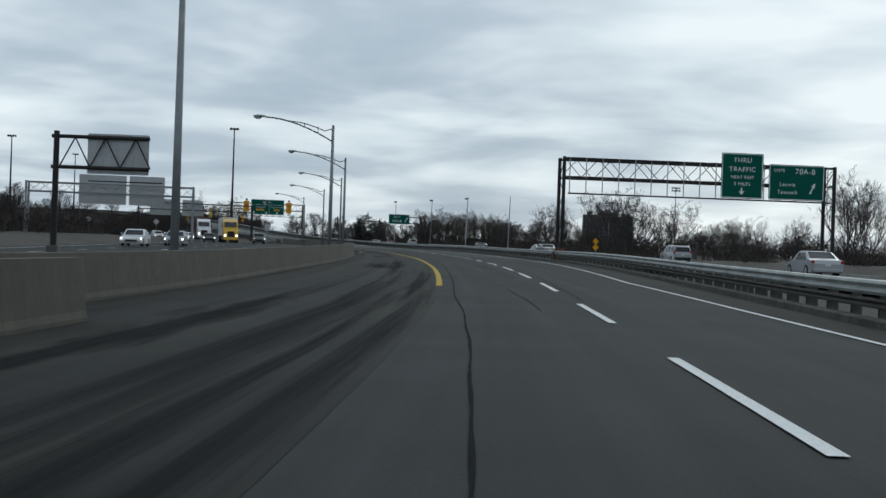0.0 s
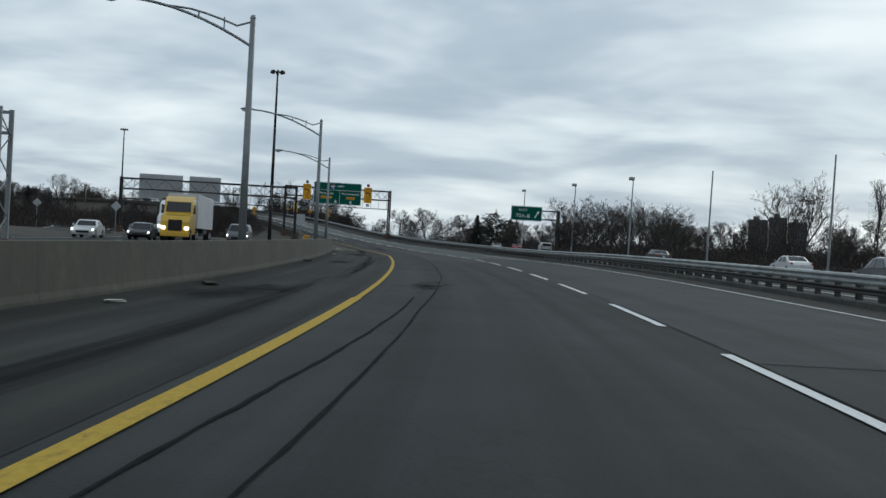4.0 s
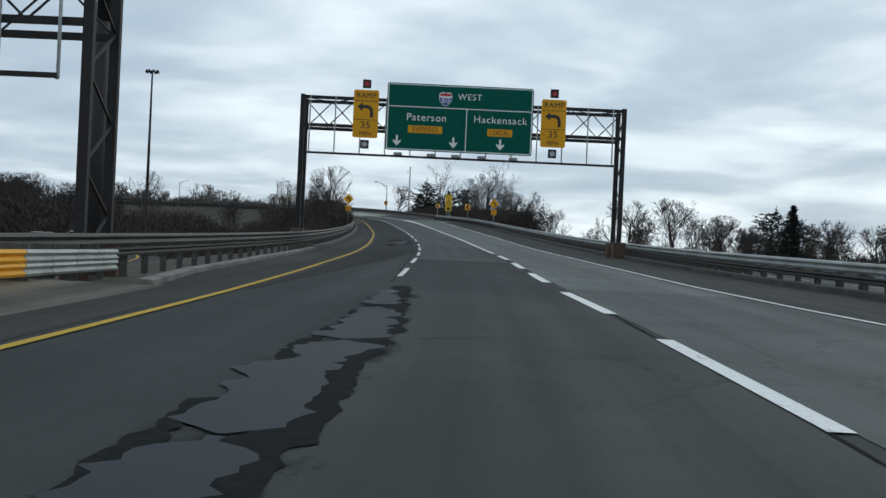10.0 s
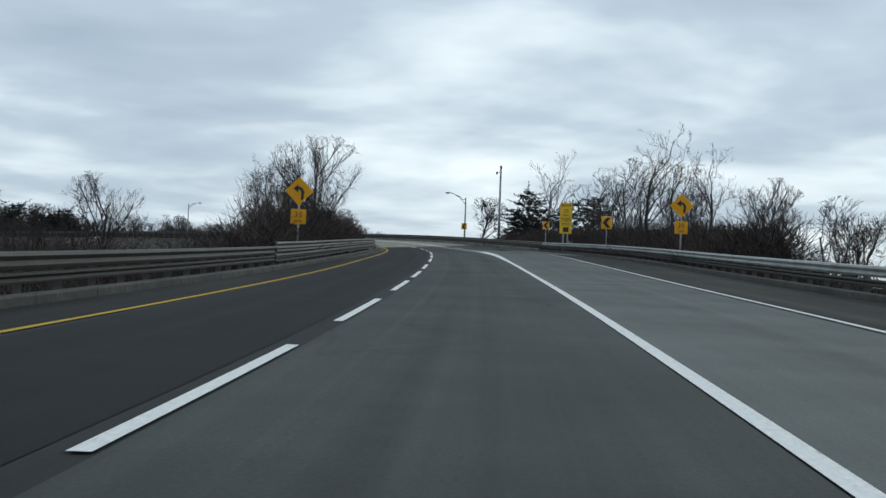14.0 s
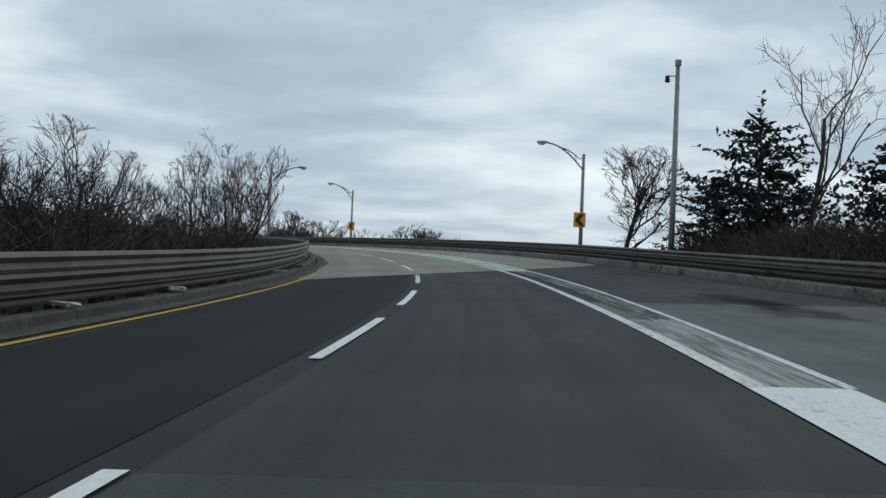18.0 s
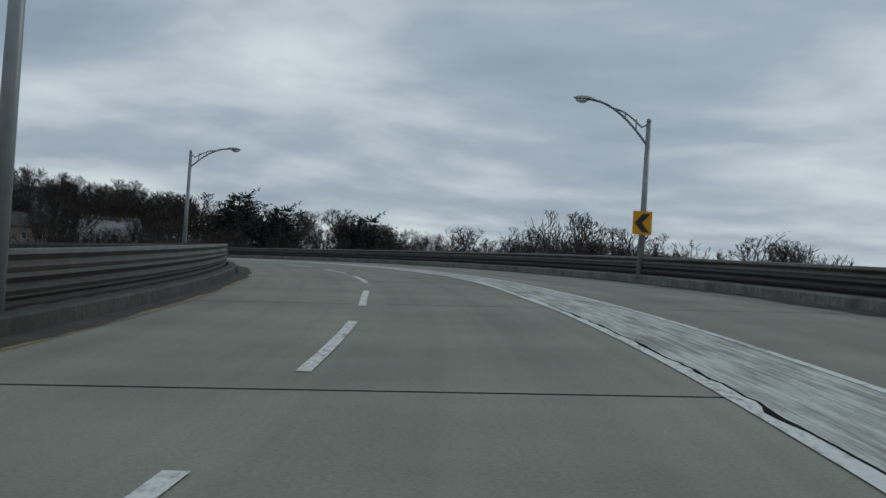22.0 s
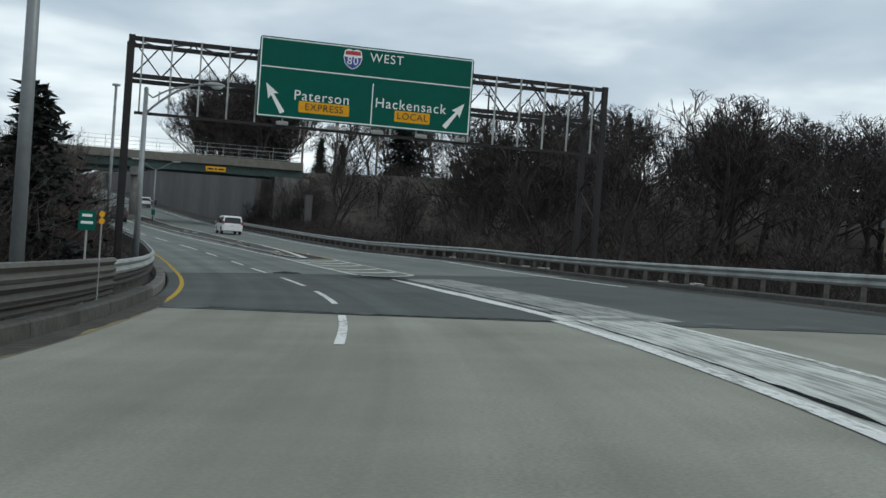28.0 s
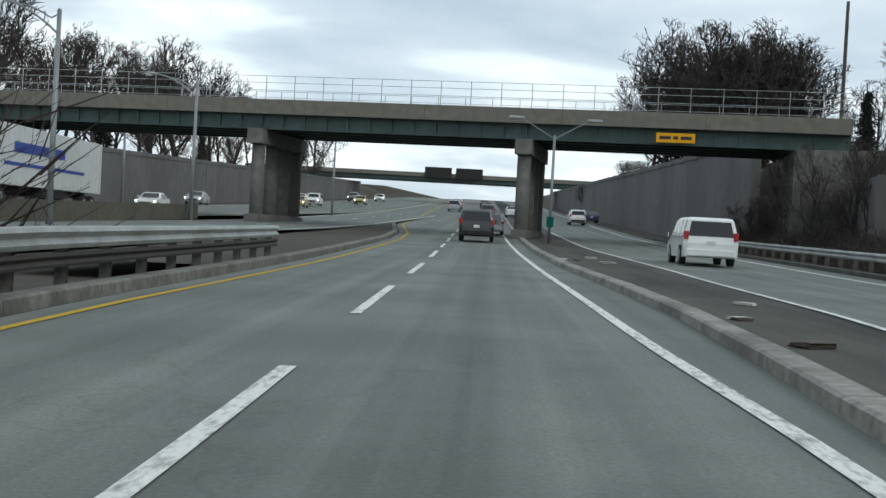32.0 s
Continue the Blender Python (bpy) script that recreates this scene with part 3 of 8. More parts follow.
# ---- ground ----
def nearest(X, Y):
    """Distance along the road and offset from it of plan points."""
    pick = np.arange(0, len(sv), 6)
    px, py, ph, ps = xv[pick], yv[pick], np.radians(hv[pick]), sv[pick]
    S, U = np.empty(len(X)), np.empty(len(X))
    for a in range(0, len(X), 4000):
        dx, dy = X[a:a + 4000, None] - px[None], Y[a:a + 4000, None] - py[None]
        k = (dx * dx + dy * dy).argmin(1)
        r = np.arange(len(k))
        S[a:a + 4000] = ps[k] + (-np.sin(ph[k]) * dx[r, k] + np.cos(ph[k]) * dy[r, k])
        U[a:a + 4000] = np.cos(ph[k]) * dx[r, k] + np.sin(ph[k]) * dy[r, k]
    return S, U


U_FLAT_L = tab((-100, -34), (235, -33), (262, -12), (430, -9), (470, -7.5), (660, -8), (700, -12), (735, -44), (1200, -44))
U_FLAT_R = tab((-100, 36), (200, 36), (270, 20), (320, 13), (700, 15), (740, 20), (1200, 20))


def hills(X, Y):
    z = 1.0 + 0.5 * np.sin(X * 0.021) * np.cos(Y * 0.017)
    z = z + 17.0 * np.exp(-(((X + 500) / 150) ** 2 + ((Y - 610) / 105) ** 2))
    z = z + 6.5 * np.exp(-(((X + 245) / 75) ** 2 + ((Y - 430) / 70) ** 2))
    z = z + 10.5 * np.exp(-(((X + 430) / 130) ** 2 + ((Y - 440) / 90) ** 2))
    far = np.clip((np.hypot(X + 150, Y - 250) - 700) / 1500, 0, 1)
    return z * (1 - far) + 6.0 * far


def ground_height(X, Y):
    X, Y = np.atleast_1d(np.asarray(X, float)), np.atleast_1d(np.asarray(Y, float))
    S, U = nearest(X, Y)
    zr = np.interp(S, sv, zv) - 0.30 + bank(S) * np.clip(U, -12, 0)
    d = np.maximum(np.maximum(U_FLAT_L(S) - U, U - U_FLAT_R(S)), 0)
    rise = np.where(U > 0, 0.30, 0.12)
    z = np.clip(hills(X, Y), zr - 0.5 * d, zr + rise * d)
    # high ground behind the retaining walls by the overpass
    on = np.clip((S - 752) / 36, 0, 1) * (S < 1175)
    hi_r = np.clip((U - np.interp(S, [786, 860, 1000], [22.5, 21.0, 19.5])) / 2, 0, 1) * np.clip((190 - U) / 60, 0, 1) * on
    hi_l = np.clip((-U - np.interp(S, [786, 860, 1000], [48.5, 41.5, 36.5])) / 2, 0, 1) * np.clip((190 + U) / 60, 0, 1) * on
    base = np.interp(S, sv, zv)
    z = z + hi_r * (np.maximum(20.2, base + 4.5) + 0.05 * np.maximum(U - 22, 0) - z)
    return z + hi_l * (np.maximum(18.6, base + 3.5) + 0.05 * np.maximum(-U - 48, 0) - z)


def graded(lo, hi, step, far, grow=1.35):
    c = list(np.arange(lo, hi + step, step))
    a, b, w = lo, hi, step
    left, right = [], []
    while a > -far or b < far:
        w *= grow
        a, b = a - w, b + w
        left.append(a)
        right.append(b)
    return np.array(left[::-1] + c + right)


def build_ground():
    gx, gy = graded(-570, 130, 4.0, 4200), graded(-120, 650, 4.0, 4200)
    X, Y = np.meshgrid(gx, gy)
    Z = ground_height(X.ravel(), Y.ravel())
    V = np.stack([X.ravel(), Y.ravel(), Z], 1)
    n = len(gx)
    F = [(j * n + i, j * n + i + 1, (j + 1) * n + i + 1, (j + 1) * n + i) for j in range(len(gy) - 1) for i in range(n - 1)]
    tagged(new("ground", mesh_of("ground", V, F, M_GRASS)), "brown winter grass and bare earth beside the highway", "ground", "", "structure")


build_ground()

# ---- stains ----
def stain_material(name, base, strength, ragged=0.75, linear=False):
    """Soft-edged stain on the pavement: clear towards its ragged rim."""
    m = bpy.data.materials.new(name)
    m.use_nodes = True
    nt = m.node_tree
    p = nt.nodes["Principled BSDF"]
    out = nt.nodes["Material Output"]
    p.inputs["Base Color"].default_value = (*base, 1)
    p.inputs["Roughness"].default_value = 0.95
    p.inputs["Specular IOR Level"].default_value = 0.08
    uv = nt.nodes.new("ShaderNodeUVMap")
    tc = nt.nodes.new("ShaderNodeTexCoord")
    noi = nt.nodes.new("ShaderNodeTexNoise")
    noi.inputs["Scale"].default_value = 1.7
    noi.inputs["Detail"].default_value = 7
    noi.inputs["Roughness"].default_value = 0.65
    # every stain takes another part of the pattern, drawn out along the road
    info = nt.nodes.new("ShaderNodeObjectInfo")
    shiftv = nt.nodes.new("ShaderNodeVectorMath")
    shiftv.operation = "MULTIPLY_ADD"
    shiftv.inputs[1].default_value = (37.0, 53.0, 71.0)
    nt.links.new(info.outputs["Random"], shiftv.inputs[0])
    nt.links.new(tc.outputs["Object"] if linear else uv.outputs[0], shiftv.inputs[2])
    nt.links.new(shiftv.outputs[0], noi.inputs["Vector"])
    ln = nt.nodes.new("ShaderNodeVectorMath")
    ln.operation = "LENGTH"
    nt.links.new(uv.outputs[0], ln.inputs[0])

    def node_math(op, a, b):
        q = nt.nodes.new("ShaderNodeMath")
        q.operation = op
        for i, v in enumerate((a, b)):
            if isinstance(v, (int, float)):
                q.inputs[i].default_value = v
            else:
                nt.links.new(v, q.inputs[i])
        return q.outputs[0]
    if linear:
        # tracks: faint throughout, patchy along the way
        mask = node_math("MULTIPLY", node_math("SUBTRACT", noi.outputs[0], 0.30), 1.5)
    else:
        edge = node_math("SUBTRACT", node_math("SUBTRACT", 1.0, ln.outputs["Value"]), node_math("MULTIPLY", node_math("SUBTRACT", noi.outputs[0], 0.36), ragged * 3.0))
        mask = node_math("MULTIPLY", edge, 1.5)
    mask = node_math("MULTIPLY", node_math("MINIMUM", node_math("MAXIMUM", mask, 0.0), 1.0), strength)
    tr = nt.nodes.new("ShaderNodeBsdfTransparent")
    mx = nt.nodes.new("ShaderNodeMixShader")
    nt.links.new(mask, mx.inputs[0])
    nt.links.new(tr.outputs[0], mx.inputs[1])
    nt.links.new(p.outputs[0], mx.inputs[2])
    nt.links.new(mx.outputs[0], out.inputs[0])
    return m


M_BLOT = stain_material("tar_stain", (0.013, 0.014, 0.0138), 0.72)
M_BLOTPALE = stain_material("worn_pale_spot", (0.13, 0.14, 0.135), 0.7)
M_TRACK = stain_material("tyre_track_film", (0.018, 0.0185, 0.019), 0.12, linear=True)

# ---- pavements ----
road = strip("road", -110, 1170, lambda s: np.where(s < 252, U_WALL(np.minimum(s, 239)) + 0.0, np.where(s < 262, -10.5, U_KERB_L(s) + 0.05)), shift(U_KERB_R, -0.02), 0.0, M_ASPHALT,
             "dark worn asphalt highway carriageway with tyre tracks and cracks", "road", step=2.0, cols=14)


def road_part(name, s0, s1, ul, ur, dz, mat, label="", step=1.5, cols=3):
    return strip(name, s0, s1, ul, ur, dz, mat, label, "", step, cols, road)


# fresher dark lane on the inner side, worn shoulders
road_part("inner_lane", 262, 470, shift(U_YELLOW, 0.2), lambda s: np.where(s < 300, U_YELLOW(s) + 0.25 + (U_LEFTDASH(s) - U_YELLOW(s) - 0.5) * np.clip((s - 262) / 38, 0, 1), U_LEFTDASH(s) - 0.25), 0.006, M_ASPHALT_DARK, "fresher black asphalt of the inner lane", cols=5)
road_part("shoulder", -110, 262, lambda s: np.where(s < 236, U_WALL(np.minimum(s, 239)) + 0.02, -10.3), lambda s: np.where(s < 38, -1.2, U_YELLOW(s) - 0.25), 0.005, M_SHOULDER, "patchy grey worn shoulder", cols=7)
road_part("shoulder", 262, 452, shift(U_KERB_L, 0.06), shift(U_YELLOW, -0.2), 0.005, M_SHOULDER, "patchy grey worn shoulder", cols=4)
road_part("shoulder", -110, 432, shift(U_EDGE, 0.2), shift(U_KERB_R, -0.03), 0.005, M_SHOULDER, "dusty shoulder by the outer rail", cols=4)

road_part("worn_lanes", 639, 673, shift(U_KERB_L, 0.1), shift(U_KERB_R, -0.1), 0.0065, M_ASPHALT_FADED, "darker worn asphalt beyond the bridge deck", 2.0, 8)
road_part("aged_lanes", 673, 1160, shift(U_KERB_L, 0.1), lambda s: np.where(s < 690, U_GORE2(s), U_LANE(s) + 1.05), 0.007, M_ASPHALT_GREY, "lighter aged grey asphalt", 2.0, 6)
road_part("aged_lanes", 673, 1160, shift(U_GORE2, 0.0), shift(U_KERB_R, -0.1), 0.007, M_ASPHALT_GREY, "lighter aged grey asphalt", 2.0, 5)
road_part("gore_area", 673, 690.4, shift(U_LANE, 0.08), shift(U_GORE2, -0.07), 0.0085, M_OLIVE, "olive sealed asphalt under the hatching", 1.5, 4)
road_part("middle_lane", 165, 216, lambda s: np.interp(s, [168, 185, 198, 204, 217], [-0.28, -0.29, -0.36, -0.52, -0.95]), shift(U_LANE, -0.1), 0.0055, M_ASPHALT_HALF, "mid grey asphalt of the middle lane", 2.0, 5)
road_part("outer_lane", 110, 190, shift(U_LANE, 0.1), shift(U_EDGE, -0.2), 0.006, M_ASPHALT_HALF, "lighter grey asphalt of the outer lane", 2.0, 5)
road_part("sandy_verge", 196, 262, lambda s: np.where(s < 236, U_WALL(np.minimum(s, 239)) + 0.05, -10.2), shift(U_YELLOW, -1.3), 0.0065, M_SANDY, "dusty brown sand over the shoulder", 1.5, 5)
road_part("middle_lane", 432, 471, shift(U_LEFTDASH, 0.1), shift(U_LANE, -0.1), 0.0055, M_ASPHALT_HALF, "mid grey asphalt of the middle lane", 2.0, 5)
road_part("middle_lane", 290, 432, shift(U_LEFTDASH, 0.1), shift(U_LANE, -0.1), 0.0055, M_ASPHALT_MID, "mid grey asphalt of the middle lane", 2.0, 5)
road_part("middle_lane", 216, 264, lambda s: np.where(s < 275, np.interp(s, [214, 240, 262, 275], [-1.1, -1.2, -1.6, -1.8]), U_LEFTDASH(s) + 0.1), shift(U_LANE, -0.1), 0.0055, M_ASPHALT_MOTTLED, "dark mottled asphalt of the middle lane", 2.0, 5)
road_part("middle_lane", 264, 290, lambda s: np.where(s < 275, np.interp(s, [214, 240, 262, 275], [-1.1, -1.2, -1.6, -1.8]), U_LEFTDASH(s) + 0.1), shift(U_LANE, -0.1), 0.0055, M_ASPHALT, "dark mottled asphalt of the middle lane", 2.0, 5)
road_part("outer_lane", 190, 268, shift(U_LANE, 0.1), shift(U_EDGE, -0.2), 0.006, M_ASPHALT_FADED, "lighter grey asphalt of the outer lane", 2.0, 5)
road_part("outer_lane", 268, 452, shift(U_LANE, 0.1), lambda s: np.where(s < 428, U_EDGE(s) - 0.2, U_KERB_R(s) - 0.1), 0.006, M_ASPHALT_PALE, "lighter grey asphalt of the outer lane", 2.0, 5)

road_part("outer_lane", 452, 483, shift(U_GORE2, 0.1), shift(U_KERB_R, -0.1), 0.006, M_ASPHALT_HALF, "patched grey asphalt before the bridge deck", 2.0, 5)

# concrete bridge deck between two skewed joints
def deck_start(u):
    return np.interp(u, [-5.5, -4.8, -3.0, -1.3, 0.48, 2.36, 4.9, 7.7, 9.5], [460.3, 462.6, 465.7, 468.8, 471.6, 474.2, 478.2, 482.6, 485.6])


def deck_end(u):
    return np.interp(u, [-6, -4.0, -1.0, 2.9, 7.7, 13], [650.0, 649.2, 647.4, 645.6, 643.4, 641.2])


def skew_patch(name, sa, sb, ul, ur, dz, mat, label, n_s, n_u):
    w, t = np.linspace(0, 1, n_u), np.linspace(0, 1, n_s)
    S = np.repeat(np.linspace(sa(0.0), sb(0.0), n_s)[:, None], n_u, 1)
    for _ in range(3):
        U = ul(S) + (ur(S) - ul(S)) * w[None]
        S = sa(U) + (sb(U) - sa(U)) * t[:, None]
    V = P(S, U, dz).reshape(-1, 3)
    F = [(i * n_u + j, i * n_u + j + 1, (i + 1) * n_u + j + 1, (i + 1) * n_u + j) for i in range(n_s - 1) for j in range(n_u - 1)]
    ob = new(name, mesh_of(name, V, F, mat, np.stack([U, S], -1).reshape(-1, 2)))
    ob.parent = road
    if label:
        ob["label"] = label
    return ob


skew_patch("bridge_deck", deck_start, deck_end, shift(U_KERB_L, 0.08), shift(U_KERB_R, -0.04), 0.008, M_DECK, "pale grey concrete bridge deck", 110, 10)
for s_mid, slope in ((503.5, 1.4), (518.9, 0.07), (532.0, 0.06), (545.2, 0.05), (560.6, 0.05), (577.0, 0.0), (594.0, 0.0), (611.0, -0.1), (628.0, -0.2)):
    skew_patch("deck_joint", lambda u, a=s_mid, b=slope: a + b * u, lambda u, a=s_mid, b=slope: a + b * u + 0.05, shift(U_KERB_L, 0.1), shift(U_KERB_R, -0.06), 0.012, M_CRACK, "", 2, 8)
for fn in (deck_start, deck_end):
    skew_patch("deck_joint", lambda u, g=fn: g(u) - 0.12, lambda u, g=fn: g(u) + 0.02, shift(U_KERB_L, 0.1), shift(U_KERB_R, -0.06), 0.013, M_CRACK, "", 2, 10)

# ---- markings ----
road_part("yellow_edge_line", 36.4, 120, shift(U_YELLOW, -0.10), shift(U_YELLOW, 0.09), 0.016, M_YELLOW, "worn yellow edge line", 1.5, 2)
road_part("yellow_edge_line", 468, 652, shift(U_YELLOW, -0.065), shift(U_YELLOW, 0.065), 0.016, M_YELLOW_OLD, "faded yellow edge line", 1.5, 2)
road_part("yellow_edge_line", 652, 1150, shift(U_YELLOW, -0.065), shift(U_YELLOW, 0.065), 0.016, M_YELLOW, "worn yellow edge line", 1.5, 2)
road_part("yellow_edge_line", 120, 468, shift(U_YELLOW, -0.065), shift(U_YELLOW, 0.065), 0.016, M_YELLOW, "worn yellow edge line", 1.5, 2)
road_part("white_edge_line", -110, 428, shift(U_EDGE, -0.07), shift(U_EDGE, 0.07), 0.016, M_WHITE, "white edge line", 1.5, 2)
LANE_ENDS = (-22.4, -10.1, 2.0, 14.4, 28.0, 42.1, 54.4, 65.2, 76.8, 88.6, 100.9, 111.0, 122.8, 134.7, 145.5, 156.5, 168, 179, 190.2, 201.2, 212.1, 222.5, 232.7, 243.8, 254.9, 266.4, 278.4, 290, 302)
DASH_HALF = tab((0, 0.075), (200, 0.072), (238, 0.085), (255, 0.11), (275, 0.12), (302, 0.125))
for e in LANE_ENDS:
    road_part("lane_dash", e - 6.9, e, lambda s: U_LANE(s) - DASH_HALF(s), lambda s: U_LANE(s) + DASH_HALF(s), 0.016, M_WHITE, "", 1.6, 2)
LEFT_ENDS = (278, 290.9, 302, 313, 323, 337, 349, 360, 371, 381, 391.3, 403.8, 413.3, 423.5, 432, 445, 456, 468, 480, 492, 503.6, 515.4, 527, 538, 550.5, 560.5, 572, 583, 597, 609, 617, 629.5, 647, 658.4, 669, 678.3, 686, 696, 706.6, 719, 731.5, 744, 756, 768, 780, 792, 804, 816, 828, 840, 852, 864, 876)
for e in LEFT_ENDS:
    ln = 4.6 if 670 < e < 700 else 6.9
    road_part("lane_dash", e - ln, e, shift(U_LEFTDASH, -0.072), shift(U_LEFTDASH, 0.072), 0.018, M_WHITE_OLD if e < 340 or e > 460 else M_WHITE, "", 1.6, 2)
road_part("gore_line", 306, 436.5, shift(U_LANE, -0.09), lambda s: U_LANE(s) + np.interp(s, [306, 385, 400, 415, 425, 436.5], [0.09, 0.09, 0.13, 0.33, 0.52, 0.84]), 0.016, M_WHITE, "solid white gore line that widens to a wedge", 1.5, 4)
road_part("gore_band", 446, 474, lambda s: U_LANE(s) + 0.42 * (U_GORE2(s) - U_LANE(s)), shift(U_GORE2, -0.08), 0.0145, M_GORETRACE, "traces of scraped paint between the gore lines", 2.0, 3)
road_part("gore_band", 436.5, 446, shift(U_LANE, 0.10), shift(U_GORE2, -0.08), 0.0145, M_GOREDULL, "scraped whitish paint between the gore lines", 1.5, 3)
road_part("gore_band", 474, 648, shift(U_LANE, 0.10), shift(U_GORE2, -0.08), 0.0145, M_GORE, "scraped whitish paint between the gore lines", 1.5, 3)
road_part("gore_band", 646, 669, lambda s: np.interp(s, [646, 660, 669], [3.3, 3.3, 3.5]), lambda s: np.interp(s, [646, 660, 669], [5.25, 5.15, 5.2]), 0.0145, M_GOREDULL, "faded white paint beyond the deck", 1.5, 3)
road_part("gore_line", 436.5, 646, shift(U_LANE, -0.09), shift(U_LANE, 0.10), 0.018, M_WHITE_OLD, "flaking white gore line", 1.5, 2)
road_part("gore_line", 436.5, 646, shift(U_GORE2, -0.07), shift(U_GORE2, 0.05), 0.018, M_WHITE_OLD, "flaking white gore line", 1.5, 2)
road_part("gore_line", 672.6, 860, shift(U_LANE, -0.08), shift(U_LANE, 0.08), 0.018, M_WHITE_OLD, "flaking white gore line", 1.5, 2)
road_part("gore_line", 690.5, 712, lambda s: np.interp(s, [690.5, 703, 712], [3.0, 4.25, 4.9]), lambda s: np.interp(s, [690.5, 703, 712], [3.35, 4.45, 5.05]), 0.064, M_WHITE_OLD, "flaking white painted nose of the island", 1.5, 2)
road_part("gore_line", 690.5, 697, lambda s: np.interp(s, [690.5, 692.5, 697], [2.9, 2.58, 2.36]), lambda s: np.interp(s, [690.5, 692.5, 697], [3.1, 2.75, 2.5]), 0.064, M_WHITE_OLD, "flaking white painted nose of the island", 1.5, 2)
road_part("gore_line", 673, 690, shift(U_GORE2, -0.07), shift(U_GORE2, 0.07), 0.018, M_WHITE_OLD, "flaking white gore line", 1.5, 2)
road_part("yellow_edge_line", 690, 712, shift(U_GORE2, -0.06), shift(U_GORE2, 0.06), 0.018, M_YELLOW, "worn yellow line beside the island", 1.5, 2)
road_part("gore_line", 712, 800, shift(U_GORE2, -0.07), shift(U_GORE2, 0.07), 0.018, M_WHITE_OLD, "flaking white gore line", 1.5, 2)
for a in (671.4, 674.8, 678.0, 681.8, 684.7, 687.2):
    # hatching bars that sag towards the traffic
    skew_patch("gore_bar", lambda u, q=a: q + 0.7 * (u - 3.35) ** 2, lambda u, q=a: q + 0.5 + 0.7 * (u - 3.35) ** 2, shift(U_LANE, 0.12), shift(U_GORE2, -0.1), 0.0165, M_WHITE_OLD, "", 2, 9)
road_part("white_edge_line", 664, 1150, lambda s: U_KERB_R(s) - 1.5, lambda s: U_KERB_R(s) - 1.36, 0.016, M_WHITE, "white edge line", 2.0, 2)


def seam(pts, w, dz=0.0105, mat=M_CRACK, name="seam", jitter=0.04, label=""):
    s = np.arange(pts[0][0], pts[-1][0], 0.5)
    u = np.interp(s, [p[0] for p in pts], [p[1] for p in pts])
    rng = np.random.RandomState(int(pts[0][0] * 10) % 1000)
    j = np.convolve(rng.randn(len(s) + 8), np.ones(9) / 9, mode="valid")[:len(s)] * jitter * 2
    ww = w * (0.6 + 0.8 * rng.rand(len(s)))
    U = np.stack([u + j - ww / 2, u + j + ww / 2], 1)
    S = np.repeat(s[:, None], 2, 1)
    V = P(S, U, dz).reshape(-1, 3)
    F = [(2 * i, 2 * i + 1, 2 * i + 3, 2 * i + 2) for i in range(len(s) - 1)]
    ob = new(name, mesh_of(name, V, F, mat, np.stack([U, S], -1).reshape(-1, 2)))
    ob.parent = road
    if label:
        ob["label"] = label


seam([(-60, 0.1), (6, -0.11), (10, -0.2), (22, -0.49), (31, -0.82), (55, -0.98), (73, -0.95), (100, -1.1), (118, -0.85), (135, -0.45), (168, -0.28), (185, -0.29), (198, -0.36), (204, -0.52), (217, -0.95), (230, -1.05)], 0.032, jitter=0.014)
seam([(30, 2.4), (57, 2.78), (70, 2.66), (80, 2.62), (105, 3.15), (125, 3.4), (183, 4.0), (203, 3.85), (224, 2.74), (238, 2.38), (300, 1.8)], 0.032, jitter=0.014)
seam([(268, -1.95), (285, -2.35), (298, -2.45), (304, -2.25), (335, -2.3)], 0.032, jitter=0.014)
seam([(98, -1.9), (112, -1.3), (122, -1.1)], 0.04, jitter=0.03)
seam([(24.5, 1.05), (28, 1.02), (30.2, 0.99), (31.4, 0.90), (33.7, 0.86), (36, 0.8)], 0.035, jitter=0.05)
seam([(58, 1.6), (64, 1.3), (70, 1.5)], 0.03, jitter=0.06)
seam([(140, 1.6), (152, 1.3), (160, 1.5)], 0.03, jitter=0.06)
for u0, a, z in ((0.9, 60, 215), (-1.3, 80, 215), (0.9, 262, 460), (-0.9, 262, 460), (4.0, 262, 440), (-3.6, 262, 460), (0.9, 690, 800), (-0.4, 690, 800)):
    road_part("tyre_track", a, z, lambda s, q=u0: q + (U_LANE(s) - 2.0) * 0.5 - 0.35, lambda s, q=u0: q + (U_LANE(s) - 2.0) * 0.5 + 0.35, 0.0088, M_TRACK, "faint dark tyre track", 4.0, 5)


for _side, _a, _z in ((-1, 400, 655), (1, 440, 700)):
    # dirt that has washed into the gutters, with a ragged edge
    _s = np.arange(_a, _z, 0.6)
    _r = np.convolve(np.random.RandomState(_a).rand(len(_s) + 4), np.ones(5) / 5, mode="valid")
    _w = (0.26 + 0.45 * _r) if _side < 0 else (0.30 + 0.6 * _r)
    _u = U_KERB_L(_s) if _side < 0 else U_KERB_R(_s)
    _U = np.stack([_u + 0.06, _u + _w], 1) if _side < 0 else np.stack([_u - _w, _u - 0.03], 1)
    _ob = new("gutter_dirt", mesh_of("gutter_dirt", P(np.repeat(_s[:, None], 2, 1), _U, 0.0195).reshape(-1, 3), [(2 * i, 2 * i + 1, 2 * i + 3, 2 * i + 2) for i in range(len(_s) - 1)], M_GUTTER))
    _ob.parent = road
    _ob["label"] = "dark dirt washed along the kerb"


